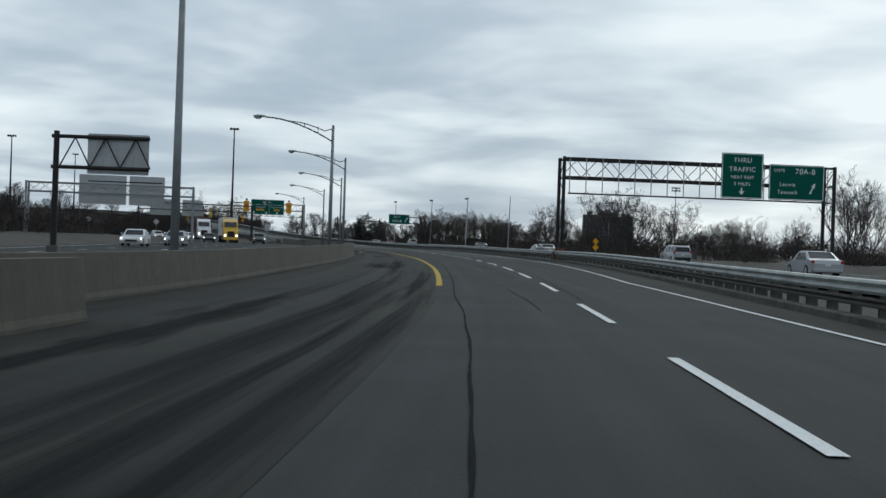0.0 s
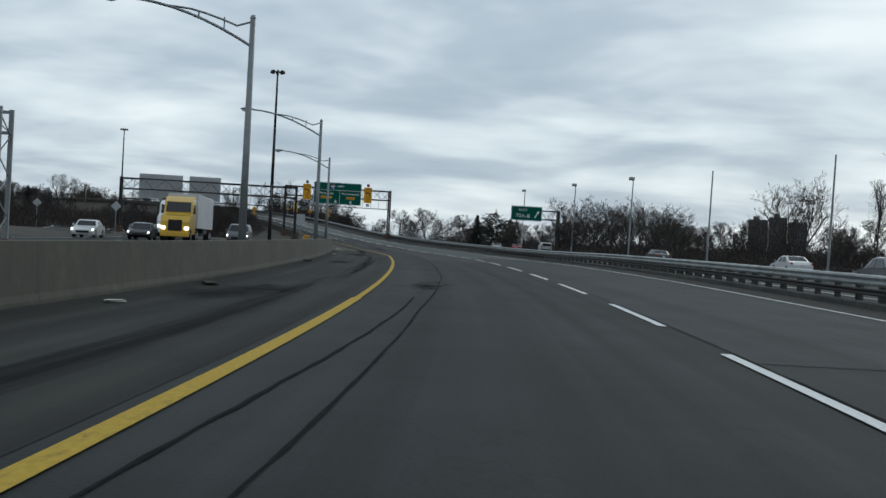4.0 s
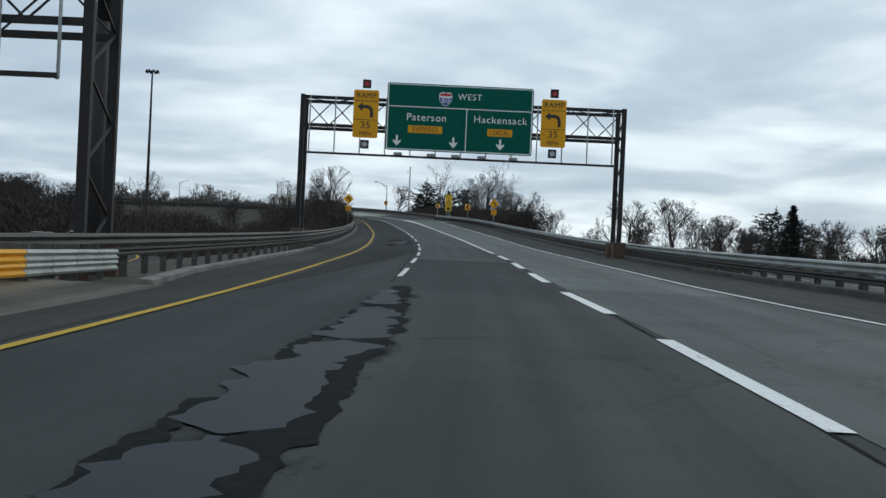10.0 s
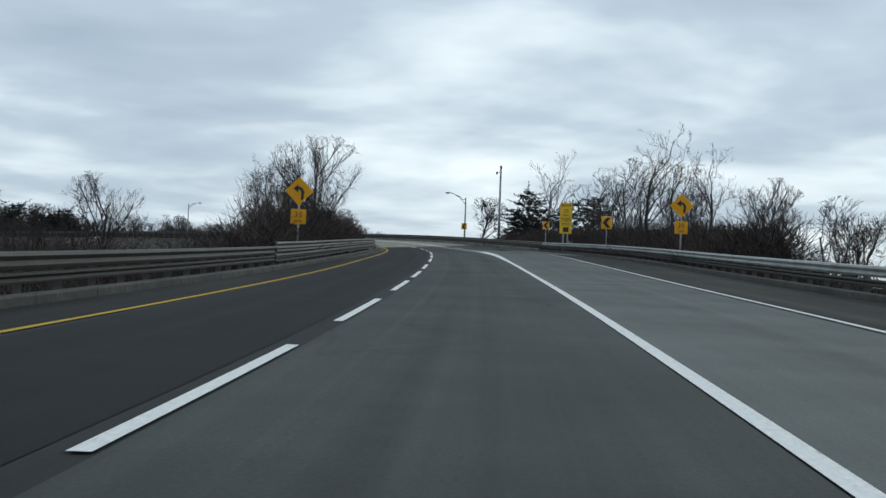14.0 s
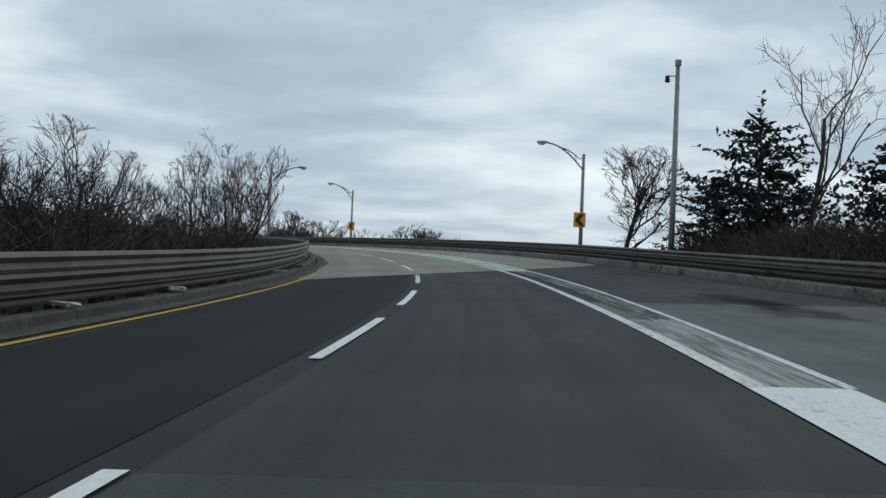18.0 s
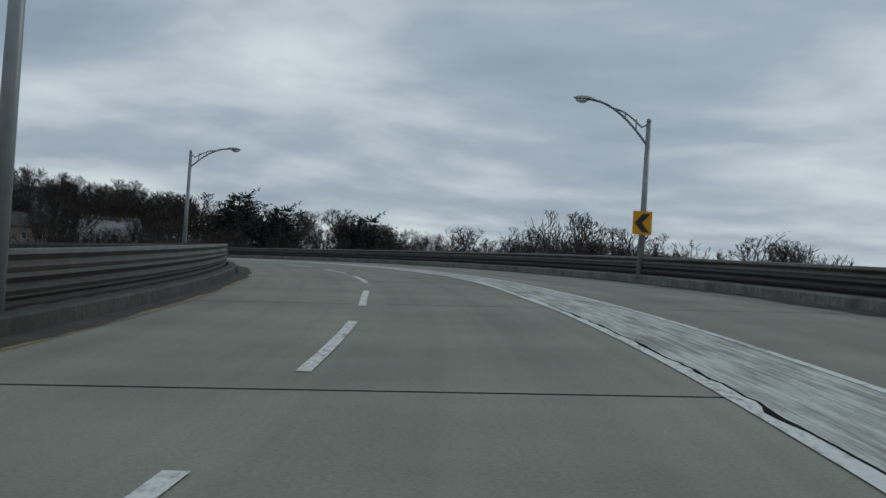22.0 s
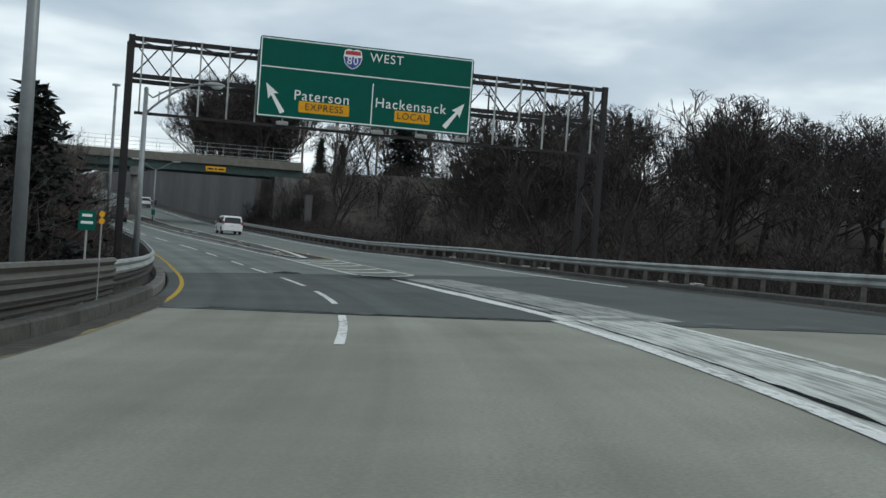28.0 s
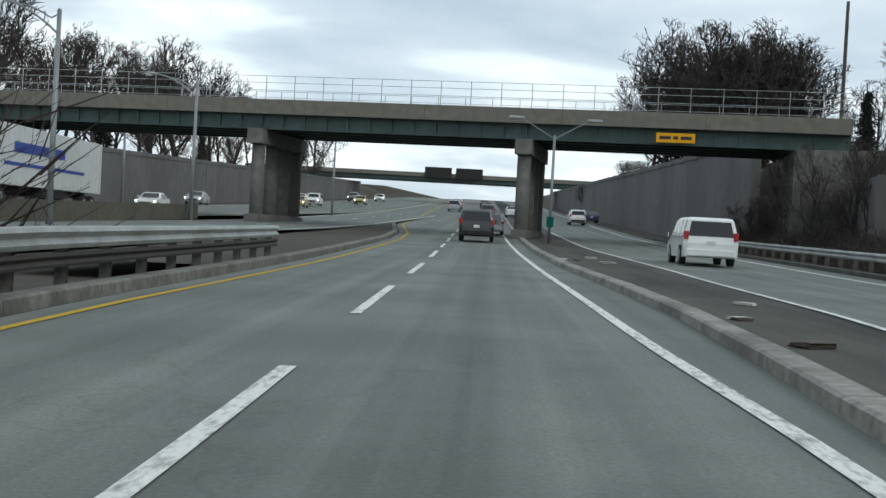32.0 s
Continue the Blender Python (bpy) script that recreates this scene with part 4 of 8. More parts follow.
def blotch(s, u, ls, wu, mat, name, seed, dz=0.0095, label=""):
    """A ragged soft-edged stain or patch; UV runs from -1 to 1 across it."""
    g = np.linspace(-1, 1, 7)
    A, B = np.meshgrid(g, g)
    V = P(s + B * ls / 2, u + A * wu / 2, dz).reshape(-1, 3)
    F = [(j * 7 + i, j * 7 + i + 1, (j + 1) * 7 + i + 1, (j + 1) * 7 + i) for j in range(6) for i in range(6)]
    ob = new(name, mesh_of(name, V, F, mat, np.stack([A, B], -1).reshape(-1, 2)))
    ob.parent = road
    if label:
        ob["label"] = label


M_TAR = road_material("tar_patch_smooth", (0.025, 0.029, 0.034), (0.019, 0.022, 0.027), 0.2, 0.12, rough=0.60)
M_TARMID = road_material("tar_patch_grey", (0.030, 0.033, 0.037), (0.020, 0.022, 0.025), 0.2, 0.12, rough=0.7)
M_TARPALE = road_material("patch_worn_pale", (0.120, 0.130, 0.130), (0.075, 0.082, 0.084), 0.2, 0.1)


def ragged_patch(name, s0, s1, left, right, mat, dz, seed, wob=0.05, label="", step=0.16, soft=0.5):
    """A poured patch with broken edges; left and right give its sides along the road."""
    rng = np.random.RandomState(seed)
    s = np.arange(s0, s1 + step, step)
    n = len(s)
    taper = np.clip(np.minimum(s - s0, s1 - s) / soft, 0.12, 1)
    mid, half = (left(s) + right(s)) / 2, (right(s) - left(s)) / 2 * taper
    rough = [np.convolve(rng.randn(n + 4), np.ones(5) / 2.2, mode="valid") * wob + np.repeat(rng.randn(n // 3 + 3), 3)[:n] * wob * 0.7 + rng.randn(n) * wob * 0.4 for _ in range(2)]
    a, b = mid - half + rough[0] * taper, mid + half + rough[1] * taper
    b = np.maximum(b, a + 0.03)
    U = np.stack([a, (a + b) / 2, b], 1)
    S = np.repeat(s[:, None], 3, 1)
    F = [(3 * i + j, 3 * i + j + 1, 3 * i + j + 4, 3 * i + j + 3) for i in range(n - 1) for j in range(2)]
    ob = new(name, mesh_of(name, P(S, U, dz).reshape(-1, 3), F, mat, np.stack([U, S], -1).reshape(-1, 2)))
    ob.parent = road
    if label:
        ob["label"] = label


_l, _r = tab((214, -1.25), (228, -1.45), (240, -1.66), (247, -1.86), (258, -1.80), (266, -2.0), (276, -2.2)), tab((214, -1.0), (221, -0.9), (228, -0.89), (243, -0.92), (250, -1.02), (254, -0.98), (264, -1.4), (276, -1.75))
ragged_patch("broken_joint", 214, 266, lambda s: _r(s) - np.interp(s, [214, 220, 238, 247], [0.06, 0.28, 0.30, 0.36]), shift(_r, 0.04), M_CRACK, 0.0150, 1, 0.035, "black broken joint between two lanes")
ragged_patch("broken_joint", 242, 262, shift(_l, -0.04), shift(_l, 0.10), M_CRACK, 0.0149, 2, 0.04, "black broken joint between two lanes")
for i, (a, b) in enumerate(((242.4, 246.6), (246.8, 252.8), (253.0, 258.6), (259.2, 264))):
    ragged_patch("tar_patch", a, b, shift(_l, 0.0), lambda s: np.maximum(_r(s) - 0.12, _l(s) + 0.2), M_TAR, 0.0158, 20 + i, 0.065, "smooth bluish dark tar patch with broken edges", soft=0.35)
for i, (a, b) in enumerate(((228.2, 230.6), (232.6, 236.0), (237.2, 241.0))):
    ragged_patch("tar_patch", a, b, lambda s: _r(s) - 0.36, lambda s: _r(s) - 0.08, M_TAR, 0.0158, 50 + i, 0.03, "smooth bluish dark tar patch with broken edges")
for i, (a, b) in enumerate(((240.5, 242.7), (232.2, 233.2), (263.0, 263.9))):
    ragged_patch("worn_patch", a, b, shift(_l, 0.08), shift(_r, -0.12), M_TARPALE, 0.0164, 40 + i, 0.04, "pale worn pothole patch")
for i, (a, b, u0, u1) in enumerate(((322.4, 327.2, -3.9, -3.0), (316.5, 318.5, -3.6, -3.2), (330, 332.5, -3.3, -2.8))):
    ragged_patch("broken_joint", a - 0.15, b + 0.25, flat(u0 - 0.03), flat(u1 + 0.12), M_CRACK, 0.0150, 60 + i, 0.06, "black broken rim of a patch")
    ragged_patch("tar_patch", a, b, flat(u0), flat(u1), M_TARMID, 0.0158, 70 + i, 0.06, "bluish grey patch in the black lane")
_du = tab((455, 0.12), (500, 0.11), (540, 0.05), (577, -0.08), (600, -0.06), (625, 0.16), (646, 0.34))
for i, (a, b) in enumerate(((456, 474), (475, 491), (491.5, 512), (514, 533), (536, 541), (549, 556), (563, 569), (574, 581), (585, 592), (604, 611), (616, 630), (631, 646))):
    ragged_patch("gore_groove", a, b, lambda s: U_LANE(s) + _du(s) - 0.022, lambda s: U_LANE(s) + _du(s) + 0.022, M_CRACK, 0.0192, 400 + i, 0.016, "dark chipped groove beside the gore line", 0.3, 3.0)
ragged_patch("gore_line", 646, 669, lambda s: np.interp(s, [646, 654, 660, 669], [2.95, 2.70, 2.64, 2.8]), lambda s: np.interp(s, [646, 654, 660, 669], [3.2, 3.08, 3.02, 3.0]), M_WHITE_OLD, 0.0175, 421, 0.012, "flaking white line beyond the deck", 0.3, 2.5)
ragged_patch("gore_groove", 646, 665, lambda s: np.interp(s, [646, 654, 665], [3.48, 3.5, 3.62]), lambda s: np.interp(s, [646, 654, 665], [3.54, 3.56, 3.66]), M_CRACK, 0.0192, 420, 0.02, "dark chipped groove beside the gore line", 0.3, 3.0)
# chipped concrete and tar at the end of the deck
for i, (a, b, u0, u1) in enumerate(((648.9, 650.2, -4.5, -3.5), (647.6, 648.4, -1.15, -0.95), (647.2, 648.0, -0.85, -0.2), (644.9, 645.7, 5.2, 6.1), (644.2, 645.2, 6.3, 7.6))):
    ragged_patch("worn_patch", a, b, flat(u0), flat(u1), M_TARPALE, 0.0160 + 0.0002 * i, 430 + i, 0.06, "pale chipped concrete at the deck's end")
ragged_patch("tar_patch", 673.0, 674.5, flat(-0.95), flat(0.12), M_ASPHALT_DARK, 0.0158, 81, 0.02, "square dark tar patch by the joint", soft=0.02)


def cross_crack(s, u0, u1, width, seed, lean=0.0):
    """A crack that wanders across the lanes."""
    rng = np.random.RandomState(seed)
    u = np.arange(u0, u1, 0.09)
    line = s + lean * (u - u0) + np.cumsum(rng.randn(len(u))) * 0.035
    w = width * (0.15 + 0.9 * rng.rand(len(u))) * np.clip(np.minimum(u - u0, u1 - u) / 0.3, 0.1, 1)
    S, U = np.stack([line - w, line + w], 1), np.repeat(u[:, None], 2, 1)
    ob = new("crack", mesh_of("crack", P(S, U, 0.0152).reshape(-1, 3), [(2 * i, 2 * i + 1, 2 * i + 3, 2 * i + 2) for i in range(len(u) - 1)], M_CRACK, np.stack([U, S], -1).reshape(-1, 2)))
    ob.parent = road


for i, (a, u0, u1, w, lean) in enumerate(((182, -0.25, 0.5, 0.07, 0.3), (185.2, -0.2, 0.5, 0.05, 0.2), (188.5, -0.3, 0.3, 0.05, -0.2), (212.5, 0.2, 0.75, 0.04, 0.2), (150, -0.3, 1.4, 0.05, 0.1), (253.4, -0.9, 0.3, 0.035, 0.5), (41.3, -1.1, 0.2, 0.07, 0.1), (44.6, -1.3, -0.2, 0.06, 0.1), (44.2, 2.2, 2.9, 0.06, -0.8), (60.5, 2.3, 3.4, 0.06, -0.6), (672.7, -4.2, 1.9, 0.03, -0.05), (691.5, -2.6, -0.2, 0.04, 0.1), (676.5, -2.2, -0.9, 0.04, 0.8), (650.0, -4.4, 3.2, 0.09, -0.55))):
    cross_crack(a, u0, u1, w, 300 + i, lean)

rng0 = np.random.RandomState(5)
for i in range(25):
    s = 214 + i * 2.0
    u = float(np.interp(s, [214, 240, 262, 275], [-1.08, -1.2, -1.6, -1.9])) + rng0.randn() * 0.08
    blotch(s, u, 2.2 + 3.0 * rng0.rand(), 0.9 + 0.7 * rng0.rand(), M_BLOT, "dark_patch", i, 0.0092 + 0.0001 * i)
    if i % 2:
        blotch(s + 0.4, u + 0.1, 0.6 + 1.2 * rng0.rand(), 0.25 + 0.25 * rng0.rand(), M_BLOTPALE, "pothole_patch", 100 + i, 0.0130, "pale worn pothole patch")
for i in range(22):
    s = 315 + i * 0.8
    blotch(s, -2.5 - 1.7 * rng0.rand(), 1.0 + 2.0 * rng0.rand(), 0.6 + 0.9 * rng0.rand(), (M_BLOT, M_BLOTPALE)[i % 3 == 1], "pothole_patch", 200 + i, 0.0095 + 0.0002 * i)
for s, u, ls, wu in ((128, -0.9, 7, 1.8), (150, -4.6, 9, 2.4), (120, -4.6, 12, 2.8), (172, -4.4, 10, 2.4), (90, -4.4, 12, 2.6), (60, -4.2, 18, 2.6), (20, -4.6, 22, 2.4),
                     (198, -4.9, 10, 2.8), (674.4, -0.35, 3.0, 1.5), (674.5, -0.45, 2.6, 1.3), (670, 2.6, 8, 4.4), (673, -2.5, 1.0, 4.0),  (436, 5.8, 12, 2.6), (452, 6.4, 16, 3.4),
                    ):
    blotch(s, u, ls, wu, M_BLOT, "dark_patch", int(s), 0.0101 + (s % 7) * 0.0002)
for s, u, ls, wu in ((16, -1.62, 60, 0.8), (24, -3.0, 90, 1.5), (14, -2.25, 60, 0.7), (20, -4.6, 80, 1.2), (60, -3.4, 50, 1.2), (40, -2.0, 40, 0.8), (110, -3.6, 60, 1.0), (150, -3.4, 60, 0.9), (190, -4.0, 50, 0.9)):
    blotch(s, u, ls, wu, M_BLOT, "oil_streak", int(s), 0.0112 + (s % 5) * 0.0002)
for s, u, ls, wu in ((470, 6.2, 6, 1.4), (462, 7.4, 7, 1.6), (244, -1.6, 3.0, 0.7), (105, -4.8, 6, 1.4), (178, -5.2, 7, 1.2), (215, -5.4, 9, 1.3), (74, -5.2, 9, 1.4)):
    blotch(s, u, ls, wu, M_BLOTPALE, "pale_patch", int(s), 0.0135)


# ---- other carriageways ----
def ribbon(name, ctrl, half, mat, label, lines=()):
    """A flat road through plan points x, y, z, smoothed."""
    c = np.array(ctrl, float)
    d = np.concatenate([[0], np.cumsum(np.hypot(np.diff(c[:, 0]), np.diff(c[:, 1])))])
    q = np.arange(0, d[-1], 3.0)
    X = [np.interp(q, d, c[:, i]) for i in range(3)]
    for i in range(3):
        pad = np.pad(X[i], 6, mode="reflect", reflect_type="odd")
        X[i] = np.convolve(pad, np.ones(13) / 13, mode="valid")
    tx, ty = np.gradient(X[0]), np.gradient(X[1])
    L = np.hypot(tx, ty)
    nx, ny = ty / L, -tx / L

    def lay(nm, a, b, dz, mt, parent=None, lab="", q0=0.0, q1=1e9):
        keep = (q >= q0) & (q <= q1)
        U = np.stack([np.full(keep.sum(), v) for v in np.linspace(a, b, 5 if parent is None else 2)], 1)
        V = np.stack([X[0][keep][:, None] + nx[keep][:, None] * U, X[1][keep][:, None] + ny[keep][:, None] * U, np.repeat((X[2][keep] + dz)[:, None], U.shape[1], 1)], -1).reshape(-1, 3)
        k = U.shape[1]
        F = [(i * k + j, i * k + j + 1, (i + 1) * k + j + 1, (i + 1) * k + j) for i in range(keep.sum() - 1) for j in range(k - 1)]
        uv = np.stack([U, np.repeat(q[keep][:, None], k, 1)], -1).reshape(-1, 2)
        ob = new(nm, mesh_of(nm, V, F, mt, uv))
        if parent is not None:
            ob.parent = parent
        if lab:
            ob["label"] = lab
        return ob
    ob = tagged(lay(name, -half, half, 0.0, mat), label, "road", "", "structure")
    for off, w, mt, dashed in lines:
        if dashed:
            for a in np.arange(6, d[-1] - 6, 12.0):
                lay("lane_dash", off - w / 2, off + w / 2, 0.012, mt, ob, "", a, a + 5.9)
        else:
            lay("edge_line", off - w / 2, off + w / 2, 0.012, mt, ob)
    return ob


def su_pts(rows):
    """Plan points from distance, offset and an absolute height (None: the road's)."""
    out = []
    for s, u, z in rows:
        q = P(s, u)
        out.append((float(q[0]), float(q[1]), float(np.interp(s, sv, zv)) - 0.04 if z is None else z))
    return out


R_ROAD = [(-110, 23.5, None), (60, 23.5, None), (180, 24.5, None), (250, 25.5, 1.35), (312, 31, 1.4), (352, 39, 1.4), (420, 66, 1.4), (470, 112, 1.4)]
L_ROAD = [(-110, -19, None), (60, -18.5, None), (180, -18, None), (240, -19, 1.0), (280, -23, 0.95), (315, -28, 0.95), (376, -42, 0.95), (440, -72, 0.95)]
ribbon("road_parallel", su_pts(R_ROAD), 9.5, M_ASPHALT, "neighbouring asphalt carriageway behind the guard rail", ((-7.2, 0.14, M_WHITE, False), (7.4, 0.14, M_WHITE, False), (-3.5, 0.12, M_WHITE, True), (0.2, 0.12, M_WHITE, True), (3.9, 0.12, M_WHITE, True)))
ribbon("road_oncoming", su_pts(L_ROAD), 10.2, M_ASPHALT, "asphalt carriageway for oncoming traffic", ((-8.4, 0.14, M_WHITE, False), (8.6, 0.14, M_YELLOW, False), (-4.2, 0.12, M_WHITE, True), (-0.4, 0.12, M_WHITE, True), (3.6, 0.12, M_WHITE, True)))
ribbon("road_side_ramp", su_pts([(240, -36, 1.3), (290, -42, 1.5), (330, -47, 2.2), (372, -58, 3.4), (400, -80, 4.6), (405, -110, 5.4)]), 4.6, M_ASPHALT, "curving asphalt side ramp with a gravel edge", ((-3.6, 0.14, M_WHITE, False), (3.6, 0.14, M_YELLOW, False)))
ribbon("road_express_inner", su_pts([(690, -19.5, 11.3), (730, -16.5, 11.6), (778, -13.6, 12.45), (850, -10.5, 14.75), (900, -9.5, 16.75), (960, -9.0, 19.1)]), 4.4, M_ASPHALT_GREY, "grey asphalt lanes joining beside the verge", ((-3.9, 0.14, M_WHITE, False), (3.9, 0.14, M_WHITE, False), (0, 0.12, M_WHITE, True)))
ribbon("road_main_express", su_pts([(690, -34, 11.6), (730, -31, 11.9), (778, -29, 12.6), (850, -24, 14.7), (900, -21, 16.7), (1000, -19, 20.7), (1150, -19, 26.2)]), 9.0, M_ASPHALT_GREY, "wide asphalt through carriageway under the bridge", ((-7.6, 0.14, M_WHITE, False), (7.6, 0.14, M_YELLOW, False), (-3.8, 0.12, M_WHITE, True), (0, 0.12, M_WHITE, True), (3.8, 0.12, M_WHITE, True)))

# ---- barrier wall, kerbs and guard rails ----
def wall_run(s0, s1, step):
    w = thing("barrier_wall", Matrix.Identity(4), "stained brown-grey concrete median barrier wall of long panels", "barrier wall")
    a = s0
    while a < s1 - 0.5:
        b = min(a + step, s1)
        prof = [(0, -0.15), (0, 0.06), (-0.03, 0.16), (-0.08, 0.92), (-0.32, 0.92), (-0.42, 0.2), (-0.5, -0.15)]
        part_mesh("panel", sweep(prof, np.linspace(a + 0.003, b - 0.003, 5), U_WALL, 0, M_CONCRETE, "panel", flip=True), w)
        a = b


wall_run(-100, 17, 6.0)
wall_run(17.6, 235.6, 6.0)


def kerb_run(s0, s1, fn, h, side, mat, step=3.05, label="weathered concrete kerb"):
    k = thing("kerb", Matrix.Identity(4), label, "kerb", "", "structure")
    a = s0
    while a < s1 - 0.2:
        b = min(a + step, s1)
        prof = [(0, -0.2), (0.02 * side, h * 0.85), (0.06 * side, h), (0.32 * side, h), (0.32 * side, -0.2)]
        part_mesh("kerb_stone", sweep(prof, np.linspace(a + 0.01, b - 0.01, 3), fn, 0, mat, "kerb_stone", flip=side < 0), k)
        a = b


W_BEAM = [(0, -0.155), (0.055, -0.14), (0.085, -0.08), (0.03, -0.03), (0.0, 0.0), (0.03, 0.03), (0.085, 0.08), (0.055, 0.14), (0, 0.155), (-0.02, 0.155), (-0.005, 0.08), (-0.05, 0.0), (-0.005, -0.08), (-0.02, -0.155)]
RUB = [(0.0, -0.10), (0.05, -0.09), (0.06, -0.05), (0.0, 0.0), (0.06, 0.05), (0.05, 0.09), (0.0, 0.10), (-0.02, 0.10), (-0.02, -0.10)]
POST_ME = bpy.data.meshes.new("post")
_b = bmesh.new()
add_box(_b, -0.08, 0.08, -0.055, -0.045, -0.35, 0.70)
add_box(_b, -0.08, 0.08, 0.045, 0.055, -0.35, 0.70)
add_box(_b, -0.012, 0.012, -0.045, 0.045, -0.35, 0.70)
_b.to_mesh(POST_ME)
_b.free()
POST_ME.materials.append(M_POST)


def guard_rail(s0, s1, fn, face, beams, mat_top, post_step=1.905, label="weathered steel guard rail on short posts", base=0.0):
    """face +1: the beams look to the outer side, -1: to the inner side. beams: heights, True for a rub rail or gap
    strip, material.
    """
    g = thing("guard_rail", Matrix.Identity(4), label, "guard rail", "guard rails")
    for h, rub, mat in beams:
        prof = [(o * face, z) for o, z in (RUB if rub else W_BEAM)]
        a = s0
        while a < s1 - 0.3:
            b = min(a + 7.62, s1)
            part_mesh("rub_or_gap_strip" if rub else "rail_beam", sweep(prof, np.linspace(a, b - 0.004, 7), fn, base + h, mat, "rail_beam", flip=face < 0), g)
            a = b
    back = shift(fn, -0.14 * face)
    for s in np.arange(s0 + 0.5, s1, post_step):
        ob = part_mesh("post", POST_ME, g)
        ob.matrix_basis = place(s, float(back(s)), base - 0.02 + (0.0 if len(beams) < 2 else 0.05))


def runs(s0, s1, fn, face, beams, mat, base, label, size=110):
    a = s0
    while a < s1 - 1:
        b = min(a + size, s1)
        guard_rail(a, b, fn, face, beams, mat, 1.905, label, base)
        a = b


kerb_run(-100, 452, U_KERB_R, 0.17, 1, M_KERB_DIRTY)
kerb_run(452, 650, U_KERB_R, 0.28, 1, M_KERB_MID)
kerb_run(650, 800, U_KERB_R, 0.17, 1, M_KERB_DIRTY)
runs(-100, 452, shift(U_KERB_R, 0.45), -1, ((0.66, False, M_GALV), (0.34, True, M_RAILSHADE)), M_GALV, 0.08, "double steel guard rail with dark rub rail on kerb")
# third strip is no real rail: added to darken the gap above the kerb
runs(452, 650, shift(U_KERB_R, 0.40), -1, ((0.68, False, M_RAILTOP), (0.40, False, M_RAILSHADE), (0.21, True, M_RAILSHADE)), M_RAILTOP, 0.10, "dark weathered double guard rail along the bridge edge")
runs(650, 775, shift(U_KERB_R, 0.55), -1, ((0.62, False, M_GALV),), M_GALV, 0.06, "single steel guard rail along the wooded slope")
runs(-100, 330, shift(U_KERB_R, 1.35), 1, ((0.66, False, M_GALV),), M_GALV, 0.0, "steel guard rail facing the neighbouring carriageway")
kerb_run(262, 300, U_KERB_L, 0.10, -1, M_KERB_MID)
kerb_run(300, 470, U_KERB_L, 0.16, -1, M_KERB_DIRTY)
kerb_run(470, 655, U_KERB_L, 0.24, -1, M_KERB_DIRTY)
kerb_run(655, 800, U_KERB_L, 0.18, -1, M_KERB_MID)
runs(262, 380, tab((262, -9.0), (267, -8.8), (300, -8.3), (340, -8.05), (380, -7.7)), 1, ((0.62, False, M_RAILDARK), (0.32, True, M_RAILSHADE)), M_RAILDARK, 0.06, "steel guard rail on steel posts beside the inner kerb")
# lowest strip is added as backing, standing in for the black gap under the beams
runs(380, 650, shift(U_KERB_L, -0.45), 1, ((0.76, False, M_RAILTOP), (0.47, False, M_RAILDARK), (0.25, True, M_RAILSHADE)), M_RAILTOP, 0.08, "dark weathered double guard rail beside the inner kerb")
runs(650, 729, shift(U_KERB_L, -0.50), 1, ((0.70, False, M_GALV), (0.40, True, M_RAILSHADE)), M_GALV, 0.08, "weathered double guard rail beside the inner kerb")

# raised island after the fork
U_ISLE_L = tab((690.5, 3.0), (692.5, 2.55), (698, 2.28), (704, 2.22), (708, 2.42), (714, 2.62), (722, 2.55), (728, 2.35), (735, 2.1), (749, 1.85), (900, 1.6))
U_ISLE_R = tab((690.5, 3.1), (703, 4.3), (717, 5.2), (735, 5.45), (760, 4.95), (900, 4.95))
strip("island", 690.5, 900, shift(U_ISLE_L, 0.05), shift(U_ISLE_R, -0.05), 0.06, M_ISLAND, "low asphalt traffic island littered with debris", "island", cols=5)
kerb_run(690.6, 696, U_ISLE_L, 0.062, 1, M_ISLAND, label="worn low edge of the island nose")
kerb_run(696, 880, U_ISLE_L, 0.15, 1, M_KERB, label="whitish chipped concrete island kerb")
strip("island_edge", 690.5, 900, shift(U_ISLE_R, -0.06), shift(U_ISLE_R, 0.12), 0.03, M_ISLAND, "worn asphalt edge of the island", "island", cols=2)

# guard-rail crash cushion at the wall's end
M_CUSHION = material("cushion_steel_weathered", (0.22, 0.235, 0.215), 0.6, 0.3, grain=0.2, scale=5, second=(0.12, 0.115, 0.095), stain=0.8, stain_scale=0.9, bump=0.03)


def crash_cushion():
    c = thing("crash_cushion", place(238.2, -7.5, 0.0, 3.0), "galvanised steel crash cushion of stepped fender panels", "crash cushion")
    for i in range(6):
        for sx in (-1, 1):
            for z in (0.27, 0.50):
                prof = [(o * sx, q) for o, q in W_BEAM]
                y0, y1 = i * 1.65, i * 1.65 + 2.0
                off = sx * (0.42 + 0.03 * (6 - i) * 0.5)
                verts = [(off + o, y, z + q) for y in (y0, y1) for o, q in prof]
                k = len(prof)
                fc = [(j, (j + 1) % k, k + (j + 1) % k, k + j) for j in range(k)] + [tuple(range(k))[::-1], tuple(range(k, 2 * k))]
                part_mesh("fender_panel", mesh_of("fender_panel", verts, fc, M_CUSHION), c)
        part("diaphragm", box(-0.36, 0.36, i * 1.65 + 0.3, i * 1.65 + 0.36, 0.0, 0.6), M_POST, c)
    part("base_rail", box(-0.1, 0.1, -0.2, 10.3, 0.0, 0.08), M_POST, c)


crash_cushion()


